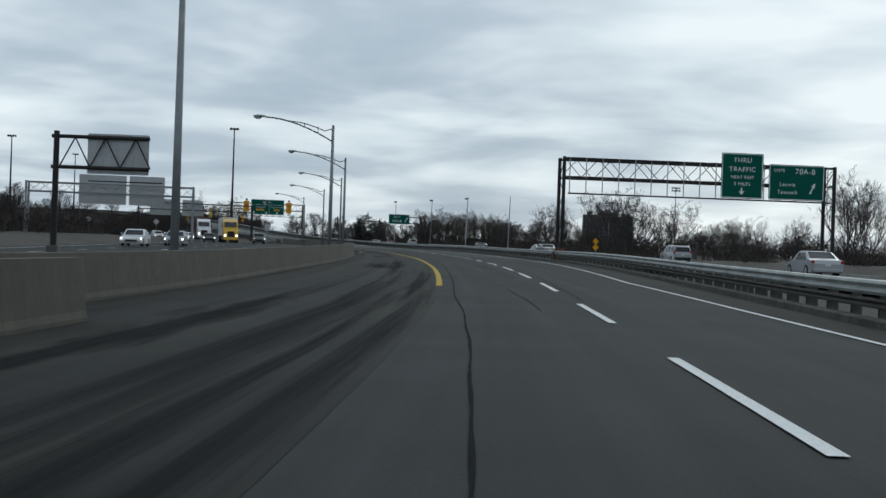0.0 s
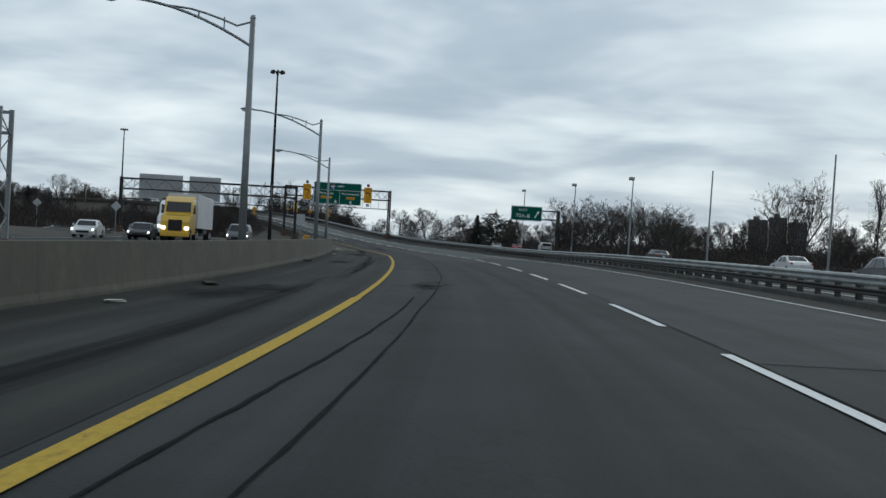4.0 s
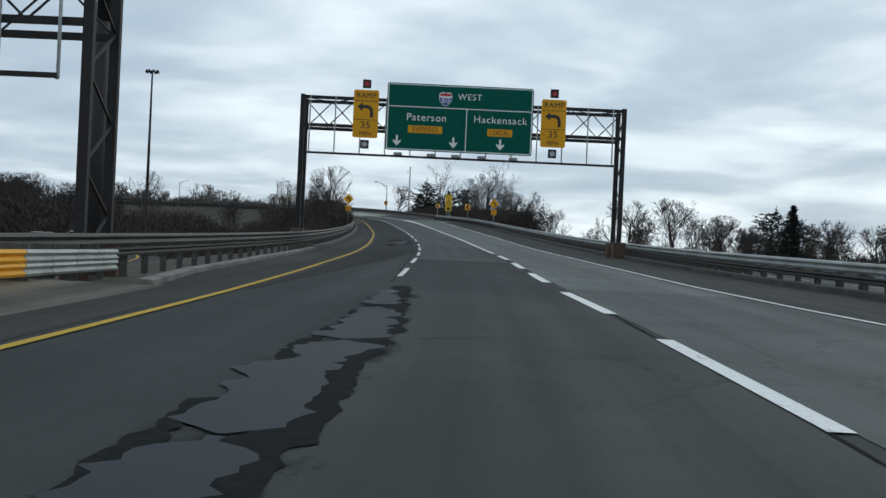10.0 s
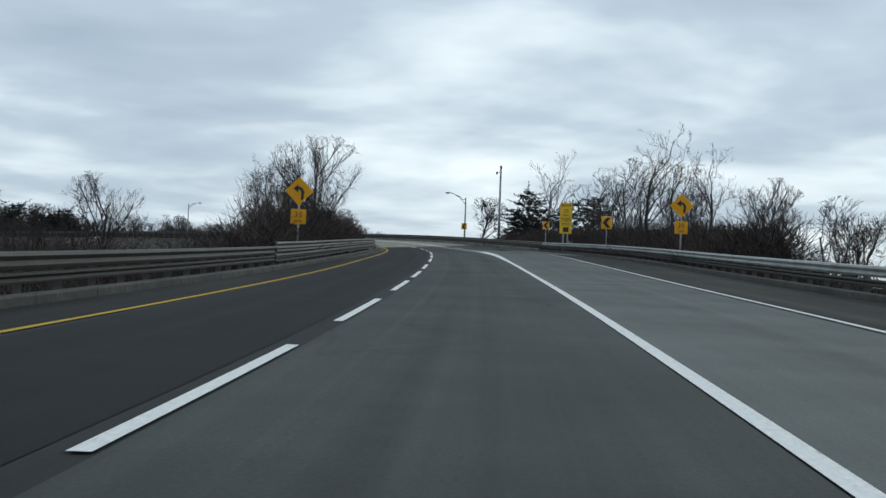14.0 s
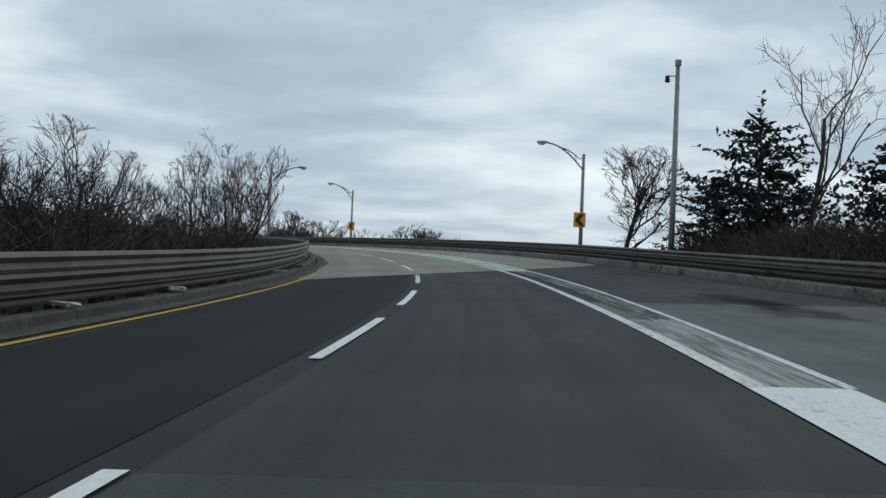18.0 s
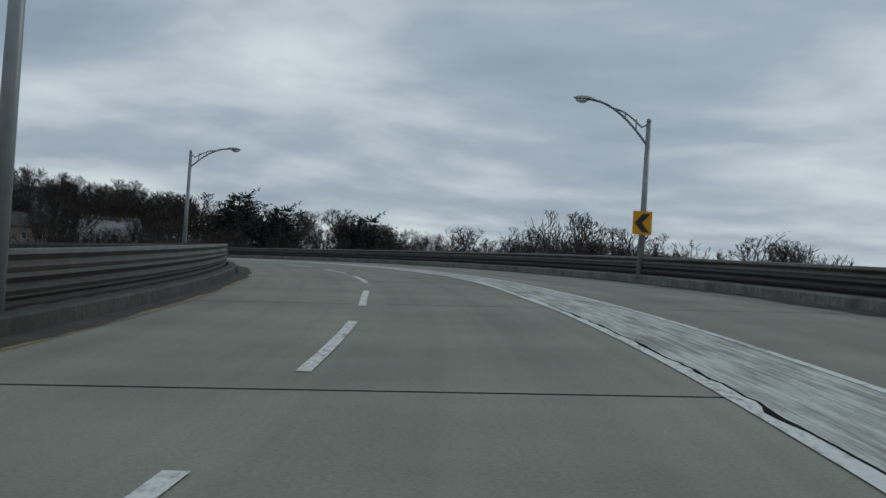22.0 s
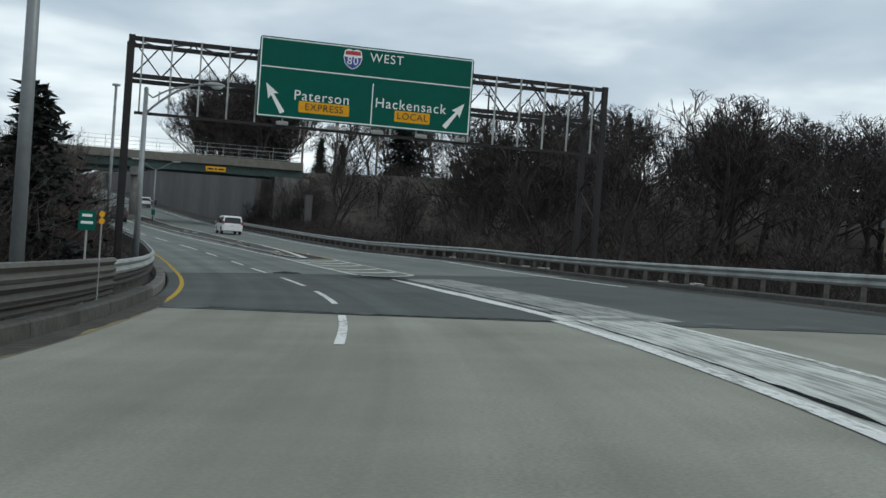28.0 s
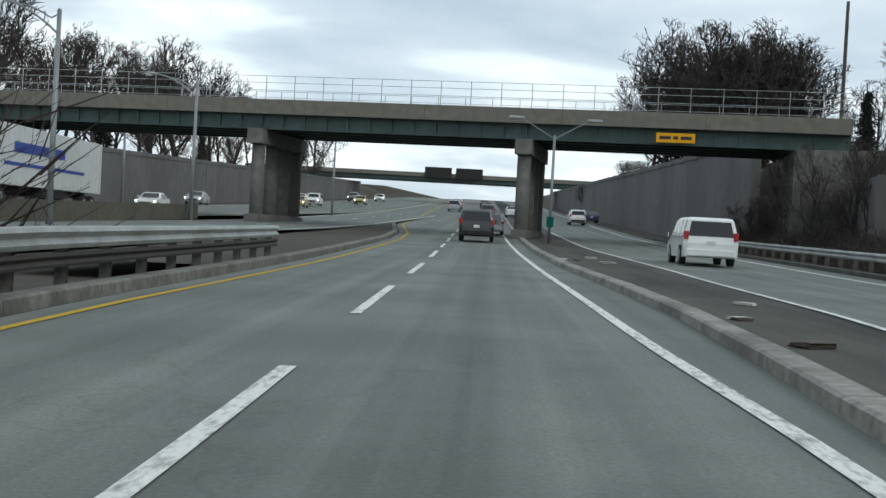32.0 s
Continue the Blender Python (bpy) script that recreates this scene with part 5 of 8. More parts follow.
def arrow_board():
    c = thing("attenuator_marker", place(258.6, -8.15, 0.0, 4), "crash cushion with a black and yellow chevron nose", "crash cushion")
    nose = part("nose_box", box(-0.30, 0.30, 0.0, 0.55, 0.06, 0.74, 0.05), M_SIGNYELLOW, c, "yellow plastic nose")
    for k in range(4):
        z = 0.02 + 0.2 * k
        for sx in (-1, 1):
            pts = [(0, z + 0.26), (sx * 0.28, z + 0.02), (sx * 0.28, z - 0.09), (0, z + 0.15)]
            pts = [(px, min(max(pz, 0.09), 0.71)) for px, pz in pts]
            if len(set(pts)) < 4:
                continue
            bm = bmesh.new()
            bm.faces.new([bm.verts.new((px, -0.006, pz)) for px, pz in (pts if sx > 0 else pts[::-1])])
            part("stripe", bm, M_SIGNBLACK, nose, "black stripe")
    for i in range(5):
        part("bay_frame", box(-0.26, 0.26, 0.9 + i * 1.7, 0.96 + i * 1.7, 0.05, 0.72), M_POST, c)
        for sx in (-1, 1):
            for z in (0.26, 0.50):
                prof = [(o * sx * 0.8, q * 0.8) for o, q in W_BEAM]
                off, y0, y1 = sx * (0.29 + 0.01 * i), 0.5 + i * 1.7, 2.35 + i * 1.7
                verts = [(off + o, y, z + q) for y in (y0, y1) for o, q in prof]
                k = len(prof)
                fc = [(j, (j + 1) % k, k + (j + 1) % k, k + j) for j in range(k)] + [tuple(range(k))[::-1], tuple(range(k, 2 * k))]
                part_mesh("side_panel", mesh_of("side_panel", verts, fc, M_GALV if i else M_SIGNYELLOW), c)


arrow_board()


# ---- text and signs ----
def text_mesh(body, size, mat, name="lettering"):
    cu = bpy.data.curves.new("tmp", "FONT")
    cu.body, cu.size, cu.align_x, cu.align_y, cu.extrude = body, size, "CENTER", "CENTER", 0.004
    cu.space_character = 1.12
    ob = bpy.data.objects.new("tmp", cu)
    me = bpy.data.meshes.new_from_object(ob)
    bpy.data.objects.remove(ob)
    bpy.data.curves.remove(cu)
    me.name = name
    me.materials.append(mat)
    return me


def put_text(parent, body, x, z, size, mat, y=-0.05, wide=1.0):
    """Lettering that looks towards -y of its parent."""
    return part_mesh("lettering", text_mesh(body, size, mat), parent, "", Matrix.Translation((x, y, z)) @ Matrix.Rotation(radians(90), 4, "X") @ Matrix.Diagonal((wide, 1, 1, 1)))


def plate(parent, name, x0, x1, z0, z1, mat, y=-0.03, label="", t=0.03, r=0.12):
    """A flat rounded plate in the x-z plane."""
    bm = bmesh.new()
    ring = []
    r = min(r, (x1 - x0) / 3, (z1 - z0) / 3)
    for cx, cz, a0 in ((x1 - r, z1 - r, 0), (x0 + r, z1 - r, 90), (x0 + r, z0 + r, 180), (x1 - r, z0 + r, 270)):
        for k in range(4):
            a = radians(a0 + 30 * k)
            ring.append((cx + r * math.cos(a), cz + r * math.sin(a)))
    front = [bm.verts.new((x, y, z)) for x, z in ring]
    back = [bm.verts.new((x, y + t, z)) for x, z in ring]
    bm.faces.new(front)
    bm.faces.new(back[::-1])
    n = len(ring)
    for i in range(n):
        bm.faces.new((front[i], back[i], back[(i + 1) % n], front[(i + 1) % n]))
    bmesh.ops.recalc_face_normals(bm, faces=bm.faces)
    return part(name, bm, mat, parent, label)


def poly(parent, name, pts, mat, y, label=""):
    bm = bmesh.new()
    a = [bm.verts.new((x, y, z)) for x, z in pts]
    b = [bm.verts.new((x, y + 0.006, z)) for x, z in pts]
    bm.faces.new(a)
    bm.faces.new(b[::-1])
    n = len(pts)
    for i in range(n):
        bm.faces.new((a[i], b[i], b[(i + 1) % n], a[(i + 1) % n]))
    bmesh.ops.recalc_face_normals(bm, faces=bm.faces)
    return part(name, bm, mat, parent, label)


def arrow(parent, x, z, size, angle, mat, y=-0.05, slim=False):
    """Straight arrow; angle 0 points up, 180 down."""
    base = [(-0.09, -0.5), (0.09, -0.5), (0.09, 0.05), (0.36, -0.08), (0.36, 0.08), (0.0, 0.5), (-0.36, 0.08), (-0.36, -0.08), (-0.09, 0.05)]
    if slim:
        base = [(-0.075, -0.5), (0.075, -0.5), (0.045, 0.12), (0.17, 0.06), (0.0, 0.5), (-0.17, 0.06), (-0.045, 0.12)]
    c, s = math.cos(radians(angle)), math.sin(radians(angle))
    poly(parent, "arrow", [(x + size * (px * c - pz * s), z + size * (px * s + pz * c)) for px, pz in base], mat, y, "")


def shield(parent, x, z, size, y=-0.05):
    out = [(-0.42, 0.42), (-0.2, 0.5), (0, 0.44), (0.2, 0.5), (0.42, 0.42), (0.48, 0.1), (0.4, -0.22), (0.2, -0.42), (0, -0.52), (-0.2, -0.42), (-0.4, -0.22), (-0.48, 0.1)]
    poly(parent, "shield", [(x + px * size, z + pz * size) for px, pz in out], M_SIGNWHITE, y, "")
    poly(parent, "shield_field", [(x + px * size * 0.92, z + pz * size * 0.92) for px, pz in out if pz < 0.2] + [(x - 0.42 * size, z + 0.2 * size), ][:0], M_SHIELDBLUE, y - 0.004, "blue field")
    poly(parent, "shield_crown", [(x - 0.40 * size, z + 0.2 * size), (x + 0.40 * size, z + 0.2 * size), (x + 0.38 * size, z + 0.39 * size), (x, z + 0.41 * size), (x - 0.38 * size, z + 0.39 * size)], M_SHIELDRED, y - 0.004, "red crown")
    put_text(parent, "80", x, z - 0.1 * size, size * 0.55, M_SIGNWHITE, y - 0.010)


def framed(parent, name, x0, x1, z0, z1, mat, y, label):
    """A sign board with its white border."""
    plate(parent, name, x0, x1, z0, z1, mat, y, label)
    w = 0.05
    for a in ((x0 + w, x1 - w, z1 - 2 * w, z1 - w), (x0 + w, x1 - w, z0 + w, z0 + 2 * w), (x0 + w, x0 + 2 * w, z0 + 2 * w, z1 - 2 * w), (x1 - 2 * w, x1 - w, z0 + 2 * w, z1 - 2 * w)):
        part("border", box(a[0], a[1], y - 0.008, y - 0.002, a[2], a[3]), M_SIGNWHITE, parent)


def gantry(m, width, top, depth, cat, label, gap=2.15, mat=M_POLEDARK, hang=True, single=False, base=-1.0, bay=1.55, foot=0.9):
    """A sign bridge: local x from one post to the other, front towards -y."""
    g = thing("sign_gantry", m, label, "sign gantry")
    ys = (0.0,) if single else (-0.55, gap - 0.55)
    for x in (0.0, width):
        for y in ys:
            part("column", box(x - 0.13, x + 0.13, y - 0.11, y + 0.11, base, top + 0.15, 0.02), mat, g)
            part("footing", box(x - 0.36, x + 0.36, y - 0.36, y + 0.36, base, foot, 0.05), M_FOOTING, g, "rust-stained concrete footing")
        if not single:
            for k in range(6):
                z0, z1 = 0.4 + k * (top - 0.6) / 6, 0.4 + (k + 1) * (top - 0.6) / 6
                part("lacing", bar((x, ys[k % 2], z0), (x, ys[(k + 1) % 2], z1), 0.06), mat, g)
    for y in ys:
        for z in (top, top - depth):
            part("chord", box(0.1, width - 0.1, y - 0.09, y + 0.09, z - 0.09, z + 0.09), mat, g)
    n = max(4, int(round(width / bay)))
    for i in range(n):
        x0, x1 = width * i / n, width * (i + 1) / n
        za, zb = (top - depth, top) if i % 2 else (top, top - depth)
        part("diagonal", bar((x0, ys[0], za), (x1, ys[0], zb), 0.055), mat, g)
        if not single:
            part("diagonal", bar((x0, ys[1], zb), (x1, ys[1], za), 0.055), mat, g)
            part("cross_brace", bar((x0, ys[i % 2], top), (x1, ys[1 - i % 2], top), 0.05), mat, g)
    if hang:
        part("light_rail", box(0.25, width - 0.5, -1.30, -1.18, cat - 0.06, cat + 0.06), mat, g)
        for i in range(n + 1):
            x = 0.45 + (width - 1.1) * i / n
            part("hanger", box(x - 0.035, x + 0.035, -0.75, -0.68, cat, top + 0.1), M_GALV, g, "pale hanger bar")
            part("bracket", bar((x, -0.71, cat), (x, -1.27, cat), 0.05), mat, g)
    return g


def sign_lamp(parent, x, y, z):
    bm = box(x - 0.22, x + 0.22, y - 0.16, y + 0.12, z - 0.10, z + 0.06, 0.03)
    part("sign_lamp", bm, M_GALV, parent, "grey floodlight")


def ramp_sign(m, label):
    g = thing("ramp_speed_sign", m, label, "road sign")
    plate(g, "panel", -0.72, 0.72, 0, 2.75, M_SIGNYELLOW, -0.03, "orange-yellow panel")
    put_text(g, "RAMP", 0, 2.42, 0.42, M_SIGNBLACK)
    poly(g, "arrow", [(-0.5, 1.78), (-0.2, 2.02), (-0.2, 1.88), (0.08, 1.88), (0.26, 1.82), (0.38, 1.68), (0.42, 1.5), (0.42, 1.18), (0.24, 1.18), (0.24, 1.48), (0.2, 1.6), (0.12, 1.68), (0.02, 1.70), (-0.2, 1.70), (-0.2, 1.54)], M_SIGNBLACK, -0.046)
    put_text(g, "35", 0, 0.72, 0.55, M_SIGNBLACK)
    put_text(g, "MPH", 0, 0.24, 0.32, M_SIGNBLACK)
    for z0 in (2.1, 1.02):
        part("divider", box(-0.7, 0.7, -0.045, -0.034, z0, z0 + 0.03), M_SIGNBLACK, g)
    for z0 in (-0.62, 2.85):
        part("beacon_box", box(-0.24, 0.24, -0.05, 0.05, z0, z0 + 0.5, 0.02), M_SIGNBLACK, g, "black beacon housing")
        part("beacon_lens", tube((0, -0.10, z0 + 0.25), (0, -0.05, z0 + 0.25), 0.15, 0.15, 14), M_SHIELDRED if z0 > 0 else M_LENS, g)
        part("hood", box(-0.2, 0.2, -0.2, -0.05, z0 + 0.42, z0 + 0.46), M_SIGNBLACK, g)


# ramp gantry over our lanes
G3 = place(309.5, -9.25, 0.0)
gantry(G3, 18.6, 8.5, 1.6, 5.25, "dark steel truss sign bridge over the ramp lanes")
g3s = thing("guide_sign", G3 @ Matrix.Translation((4.85, -0.85, 5.64)), "large green guide sign for two destinations", "road sign", "guide signs")
framed(g3s, "board", 0, 8.43, 0, 3.87, M_GREEN, -0.03, "green sheeting")
part("divider", box(0.1, 8.33, -0.045, -0.034, 2.50, 2.55), M_SIGNWHITE, g3s)
part("divider", box(4.58, 4.63, -0.045, -0.034, 0.1, 2.50), M_SIGNWHITE, g3s)
shield(g3s, 3.35, 3.05, 0.80)
put_text(g3s, "WEST", 4.75, 3.2, 0.50, M_SIGNWHITE)
put_text(g3s, "Paterson", 2.3, 1.92, 0.58, M_SIGNWHITE)
put_text(g3s, "Hackensack", 6.55, 1.95, 0.58, M_SIGNWHITE)
for x, w, t in ((2.25, 0.98, "EXPRESS"), (6.55, 0.72, "LOCAL")):
    plate(g3s, "lane_plate", x - w, x + w, 1.03, 1.45, M_SIGNYELLOW, -0.045, "yellow plate", 0.01, 0.05)
    put_text(g3s, t, x, 1.24, 0.36, M_SIGNBLACK, -0.06)
for x in (0.65, 3.9, 6.6):
    arrow(g3s, x, 0.55, 0.62, 180, M_SIGNWHITE)
ramp_sign(G3 @ Matrix.Translation((3.66, -0.85, 6.25)), "yellow ramp speed sign with a curved arrow and beacons")
ramp_sign(G3 @ Matrix.Translation((14.47, -0.85, 6.2)), "yellow ramp speed sign with a curved arrow and beacons")
for x in (5.6, 7.5, 8.9, 10.4, 12.2):
    fl = solid("floodlight", box(-0.24, 0.24, -0.18, 0.14, -0.08, 0.1, 0.03), M_GALV, G3 @ Matrix.Translation((x, -1.25, 5.37)), "grey floodlight below a guide sign", "floodlight", "sign floodlights")

# gantry over the neighbouring carriageway
G1 = place(97.7, 10.53, -0.1)
gantry(G1, 22.9, 8.64, 1.55, 5.72, "dark steel truss sign bridge with rusty feet", bay=1.4)
g1a = thing("guide_sign", G1 @ Matrix.Translation((13.1, -0.85, 5.85)), "green guide sign for through traffic", "road sign", "guide signs")
framed(g1a, "board", 0, 3.55, 0, 3.75, M_GREEN, -0.03, "green sheeting")
for t, z, q in (("THRU", 3.15, 0.55), ("TRAFFIC", 2.4, 0.55), ("NEXT EXIT", 1.75, 0.36), ("2 MILES", 1.2, 0.38)):
    put_text(g1a, t, 1.78, z, q, M_SIGNWHITE)
arrow(g1a, 1.75, 0.6, 0.6, 180, M_SIGNWHITE)
g1b = thing("guide_sign", G1 @ Matrix.Translation((17.15, -0.85, 5.85)), "green exit guide sign", "road sign", "guide signs")
framed(g1b, "board", 0, 4.75, 0, 2.95, M_GREEN, -0.03, "green sheeting")
put_text(g1b, "EXITS", 0.85, 2.45, 0.34, M_SIGNWHITE)
put_text(g1b, "70A-B", 3.1, 2.4, 0.62, M_SIGNWHITE)
put_text(g1b, "Leonia", 1.6, 1.3, 0.46, M_SIGNWHITE)
put_text(g1b, "Teaneck", 1.6, 0.65, 0.46, M_SIGNWHITE)
arrow(g1b, 3.75, 1.05, 1.0, -25, M_SIGNWHITE, slim=True)
for x in (0.0, 22.9):
    for y in (-0.55, 1.6):
        solid("rust_sleeve", box(-0.2, 0.2, -0.17, 0.17, 0.36, 1.2, 0.01), M_RUST, G1 @ Matrix.Translation((x, y, 0)), "rusty steel sleeve round a gantry column", "gantry column", "rust sleeves")

# gantry over the oncoming carriageway, seen from behind
G2 = place(269.0, -33.9, -0.3)
gantry(G2, 24.4, 7.6, 1.45, 4.75, "dark steel truss sign bridge over the oncoming lanes", bay=1.5)
for x0, x1 in ((2.4, 8.4), (9.3, 13.7)):
    b = thing("road_sign", G2 @ Matrix.Translation((x0, 0.75, 4.95)), "bare grey aluminium back of a large road sign", "road sign", "sign backs")
    plate(b, "board", 0, x1 - x0, 0, 3.45, M_SIGNBACK, -0.02, "", 0.03)
    for z in (0.4, 1.25, 2.1, 2.95):
        part("stiffener", box(0.05, x1 - x0 - 0.05, -0.09, -0.022, z, z + 0.07), M_SIGNBACK, b)
# grey gantry further back
GB = place(165.0, -46.0, -0.3)
gantry(GB, 21.4, 7.6, 1.2, 5.2, "grey steel truss sign bridge with sign backs", mat=M_POLE, hang=False, foot=0.3)
for x0, x1 in ((6.5, 12.6), (13.0, 17.6)):
    b = thing("road_sign", GB @ Matrix.Translation((x0, 0.75, 5.0)), "bare grey aluminium back of a large road sign", "road sign", "sign backs")
    plate(b, "board", 0, x1 - x0, 0, 3.9, M_SIGNBACK, -0.02, "", 0.03)
    for z in (0.4, 1.3, 2.2, 3.1):
        part("stiffener", box(0.05, x1 - x0 - 0.05, -0.09, -0.022, z, z + 0.07), M_SIGNBACK, b)

# cantilever by the oncoming side
GC = place(64.5, -21.9, 0.2) @ Matrix.Scale(0.62, 4)
gc = thing("cantilever_sign_post", GC, "dark steel cantilever sign post seen from behind", "sign gantry")
part("column", tube((0, 0, -0.5), (0, 0, 10.2), 0.28, 0.24, 12), M_POLEDARK, gc)
part("base", box(-0.5, 0.5, -0.5, 0.5, -0.6, 0.3, 0.04), M_PIER, gc)
for z in (9.75, 7.1):
    part("arm", tube((-0.4, 0, z), (8.0, 0, z), 0.17, 0.17, 10), M_POLEDARK, gc)
for i in range(6):
    part("brace", bar((0.3 + i * 1.3, 0, 9.7 if i % 2 else 7.15), (1.6 + i * 1.3, 0, 7.15 if i % 2 else 9.7), 0.10), M_POLEDARK, gc)
part("light_rail", box(2.6, 9.0, 0.9, 1.0, 5.95, 6.05), M_POLEDARK, gc)
gcs = thing("road_sign", GC @ Matrix.Translation((2.6, 0.3, 6.6)), "bare grey aluminium back of a road sign on a cantilever", "road sign", "sign backs")
plate(gcs, "board", 0, 5.3, 0, 3.5, M_SIGNBACK, 0.0, "", 0.03)
for x in (1.3, 2.6, 3.9):
    part("stiffener", box(x, x + 0.08, -0.07, -0.004, 0.1, 3.4), M_SIGNBACK, gcs)

# exit sign on the far side of the neighbouring carriageway
GE = place(297.5, 28.6, -0.2)
ge = thing("cantilever_sign_post", GE, "dark steel cantilever sign post", "sign gantry")
for y in (-0.4, 0.4):
    part("column", box(8.4, 8.7, y - 0.13, y + 0.13, -2.0, 6.9), M_POLEDARK, ge)
for z in (6.7, 5.2):
    for y in (-0.4, 0.4):
        part("arm", box(0.4, 8.6, y - 0.07, y + 0.07, z - 0.08, z + 0.08), M_POLEDARK, ge)
for i in range(6):
    part("brace", bar((2 + i * 1.1, -0.4, 6.7 if i % 2 else 5.2), (3.1 + i * 1.1, -0.4, 5.2 if i % 2 else 6.7), 0.07), M_POLEDARK, ge)
ges = thing("guide_sign", GE @ Matrix.Translation((0, -0.55, 4.85)), "green exit number sign with an arrow", "road sign", "guide signs")
framed(ges, "board", 0, 5.5, 0, 2.5, M_GREEN, -0.03, "green sheeting")
put_text(ges, "EXITS", 2.1, 1.85, 0.55, M_SIGNWHITE)
put_text(ges, "70A-B", 2.1, 0.8, 0.9, M_SIGNWHITE)
arrow(ges, 4.6, 1.2, 1.5, -32, M_SIGNWHITE, slim=True)

# fork gantry at the end of the bend
G4 = place(677.8, -7.1, 0.0, 1.5)
gantry(G4, 21.65, 9.66, 1.55, 6.5, "dark steel truss sign bridge over the fork", bay=1.3, foot=0.2)
g4s = thing("guide_sign", G4 @ Matrix.Translation((5.3, -0.85, 6.88)), "large green guide sign with two diagonal arrows", "road sign", "guide signs")
framed(g4s, "board", 0, 9.68, 0, 3.47, M_GREEN, -0.03, "green sheeting")
part("divider", box(0.1, 9.58, -0.045, -0.034, 2.15, 2.2), M_SIGNWHITE, g4s)
part("divider", box(5.05, 5.1, -0.045, -0.034, 0.1, 1.9), M_SIGNWHITE, g4s)
shield(g4s, 4.08, 2.87, 0.88)
put_text(g4s, "WEST", 5.62, 3.02, 0.55, M_SIGNWHITE)
put_text(g4s, "Paterson", 2.82, 1.04, 0.62, M_SIGNWHITE)
put_text(g4s, "Hackensack", 6.85, 1.06, 0.62, M_SIGNWHITE)
for x, w, t in ((2.95, 1.12, "EXPRESS"), (6.95, 0.82, "LOCAL")):
    plate(g4s, "lane_plate", x - w, x + w, 0.33, 0.82, M_SIGNYELLOW, -0.045, "yellow plate", 0.01, 0.05)
    put_text(g4s, t, x, 0.575, 0.42, M_SIGNBLACK, -0.06)
arrow(g4s, 0.75, 0.85, 1.45, 32, M_SIGNWHITE, slim=True)
arrow(g4s, 8.9, 0.85, 1.45, -38, M_SIGNWHITE, slim=True)
for x in (6.4, 8.6, 10.6, 12.6, 14.4):
    solid("floodlight", box(-0.24, 0.24, -0.18, 0.14, -0.08, 0.1, 0.03), M_GALV, G4 @ Matrix.Translation((x, -1.25, 6.61)), "grey floodlight below a guide sign", "floodlight", "sign floodlights")


# ---- small road signs ----
def sign_post(g, h, r=0.035):
    part("post", tube((0, 0.03, -0.6), (0, 0.03, h), r, r, 8), M_GALV, g)


def chevron(m, size, label, own_post=True):
    g = thing("chevron_sign", m, label, "road sign", "chevron signs")
    h = size
    plate(g, "panel", -size * 0.42, size * 0.42, 2.55 - h / 2, 2.55 + h / 2, M_SIGNYELLOW, -0.03, "", 0.02, 0.04)
    a = size * 0.40
    poly(g, "chevron", [(0.0, 2.55 + a), (a * 0.8, 2.55 + a), (-a * 0.05, 2.55), (a * 0.8, 2.55 - a), (0.0, 2.55 - a), (-a * 0.85, 2.55)], M_SIGNBLACK, -0.045, "black chevron")
    if own_post:
        sign_post(g, 2.9)


def diamond(m, size, label, plate_below=True):
    g = thing("curve_warning_sign", m, label, "road sign", "curve warning signs")
    q = size * 0.7071
    poly(g, "panel", [(-q, 3.3), (0, 3.3 - q), (q, 3.3), (0, 3.3 + q)], M_SIGNYELLOW, -0.02, "yellow diamond")
    poly(g, "arrow", [(-0.28, 3.42), (-0.05, 3.62), (-0.05, 3.52), (0.14, 3.45), (0.24, 3.28), (0.2, 2.9), (0.08, 2.9), (0.1, 3.25), (0.05, 3.35), (-0.05, 3.38), (-0.05, 3.24)], M_SIGNBLACK, -0.03, "black curved arrow")
    if plate_below:
        plate(g, "speed_plate", -0.36, 0.36, 1.75, 2.45, M_SIGNYELLOW, -0.02, "yellow advisory plate", 0.02, 0.04)
        put_text(g, "35", 0, 2.18, 0.36, M_SIGNBLACK, -0.035)
        put_text(g, "MPH", 0, 1.88, 0.17, M_SIGNBLACK, -0.035)
    sign_post(g, 3.2, 0.05)


def speed_board():
    g = thing("speed_feedback_sign", place(443.2, 10.9, -0.4), "tall yellow speed feedback sign with a dark display", "road sign")
    plate(g, "panel", -0.55, 0.55, 2.15, 4.95, M_SIGNLEMON, -0.03, "lemon yellow panel", 0.03, 0.05)
    for t, z, q in (("RAMP", 4.7, 0.34), ("35", 4.2, 0.44), ("MPH", 3.78, 0.3), ("YOUR", 3.35, 0.3), ("SPEED", 3.0, 0.27)):
        put_text(g, t, 0, z, q, M_SIGNBLACK)
    part("divider", box(-0.53, 0.53, -0.042, -0.034, 3.52, 3.56), M_SIGNBLACK, g)
    plate(g, "display", -0.26, 0.26, 2.3, 2.72, M_SIGNBLACK, -0.042, "dark display", 0.01, 0.02)
    for x in (-0.2, 0.2):
        part("post", box(x - 0.06, x + 0.06, 0.0, 0.08, -0.8, 4.5), M_GALV, g)
    part("cabinet", box(0.32, 0.62, 0.1, 0.35, 0.9, 1.5, 0.02), M_GALV, g)


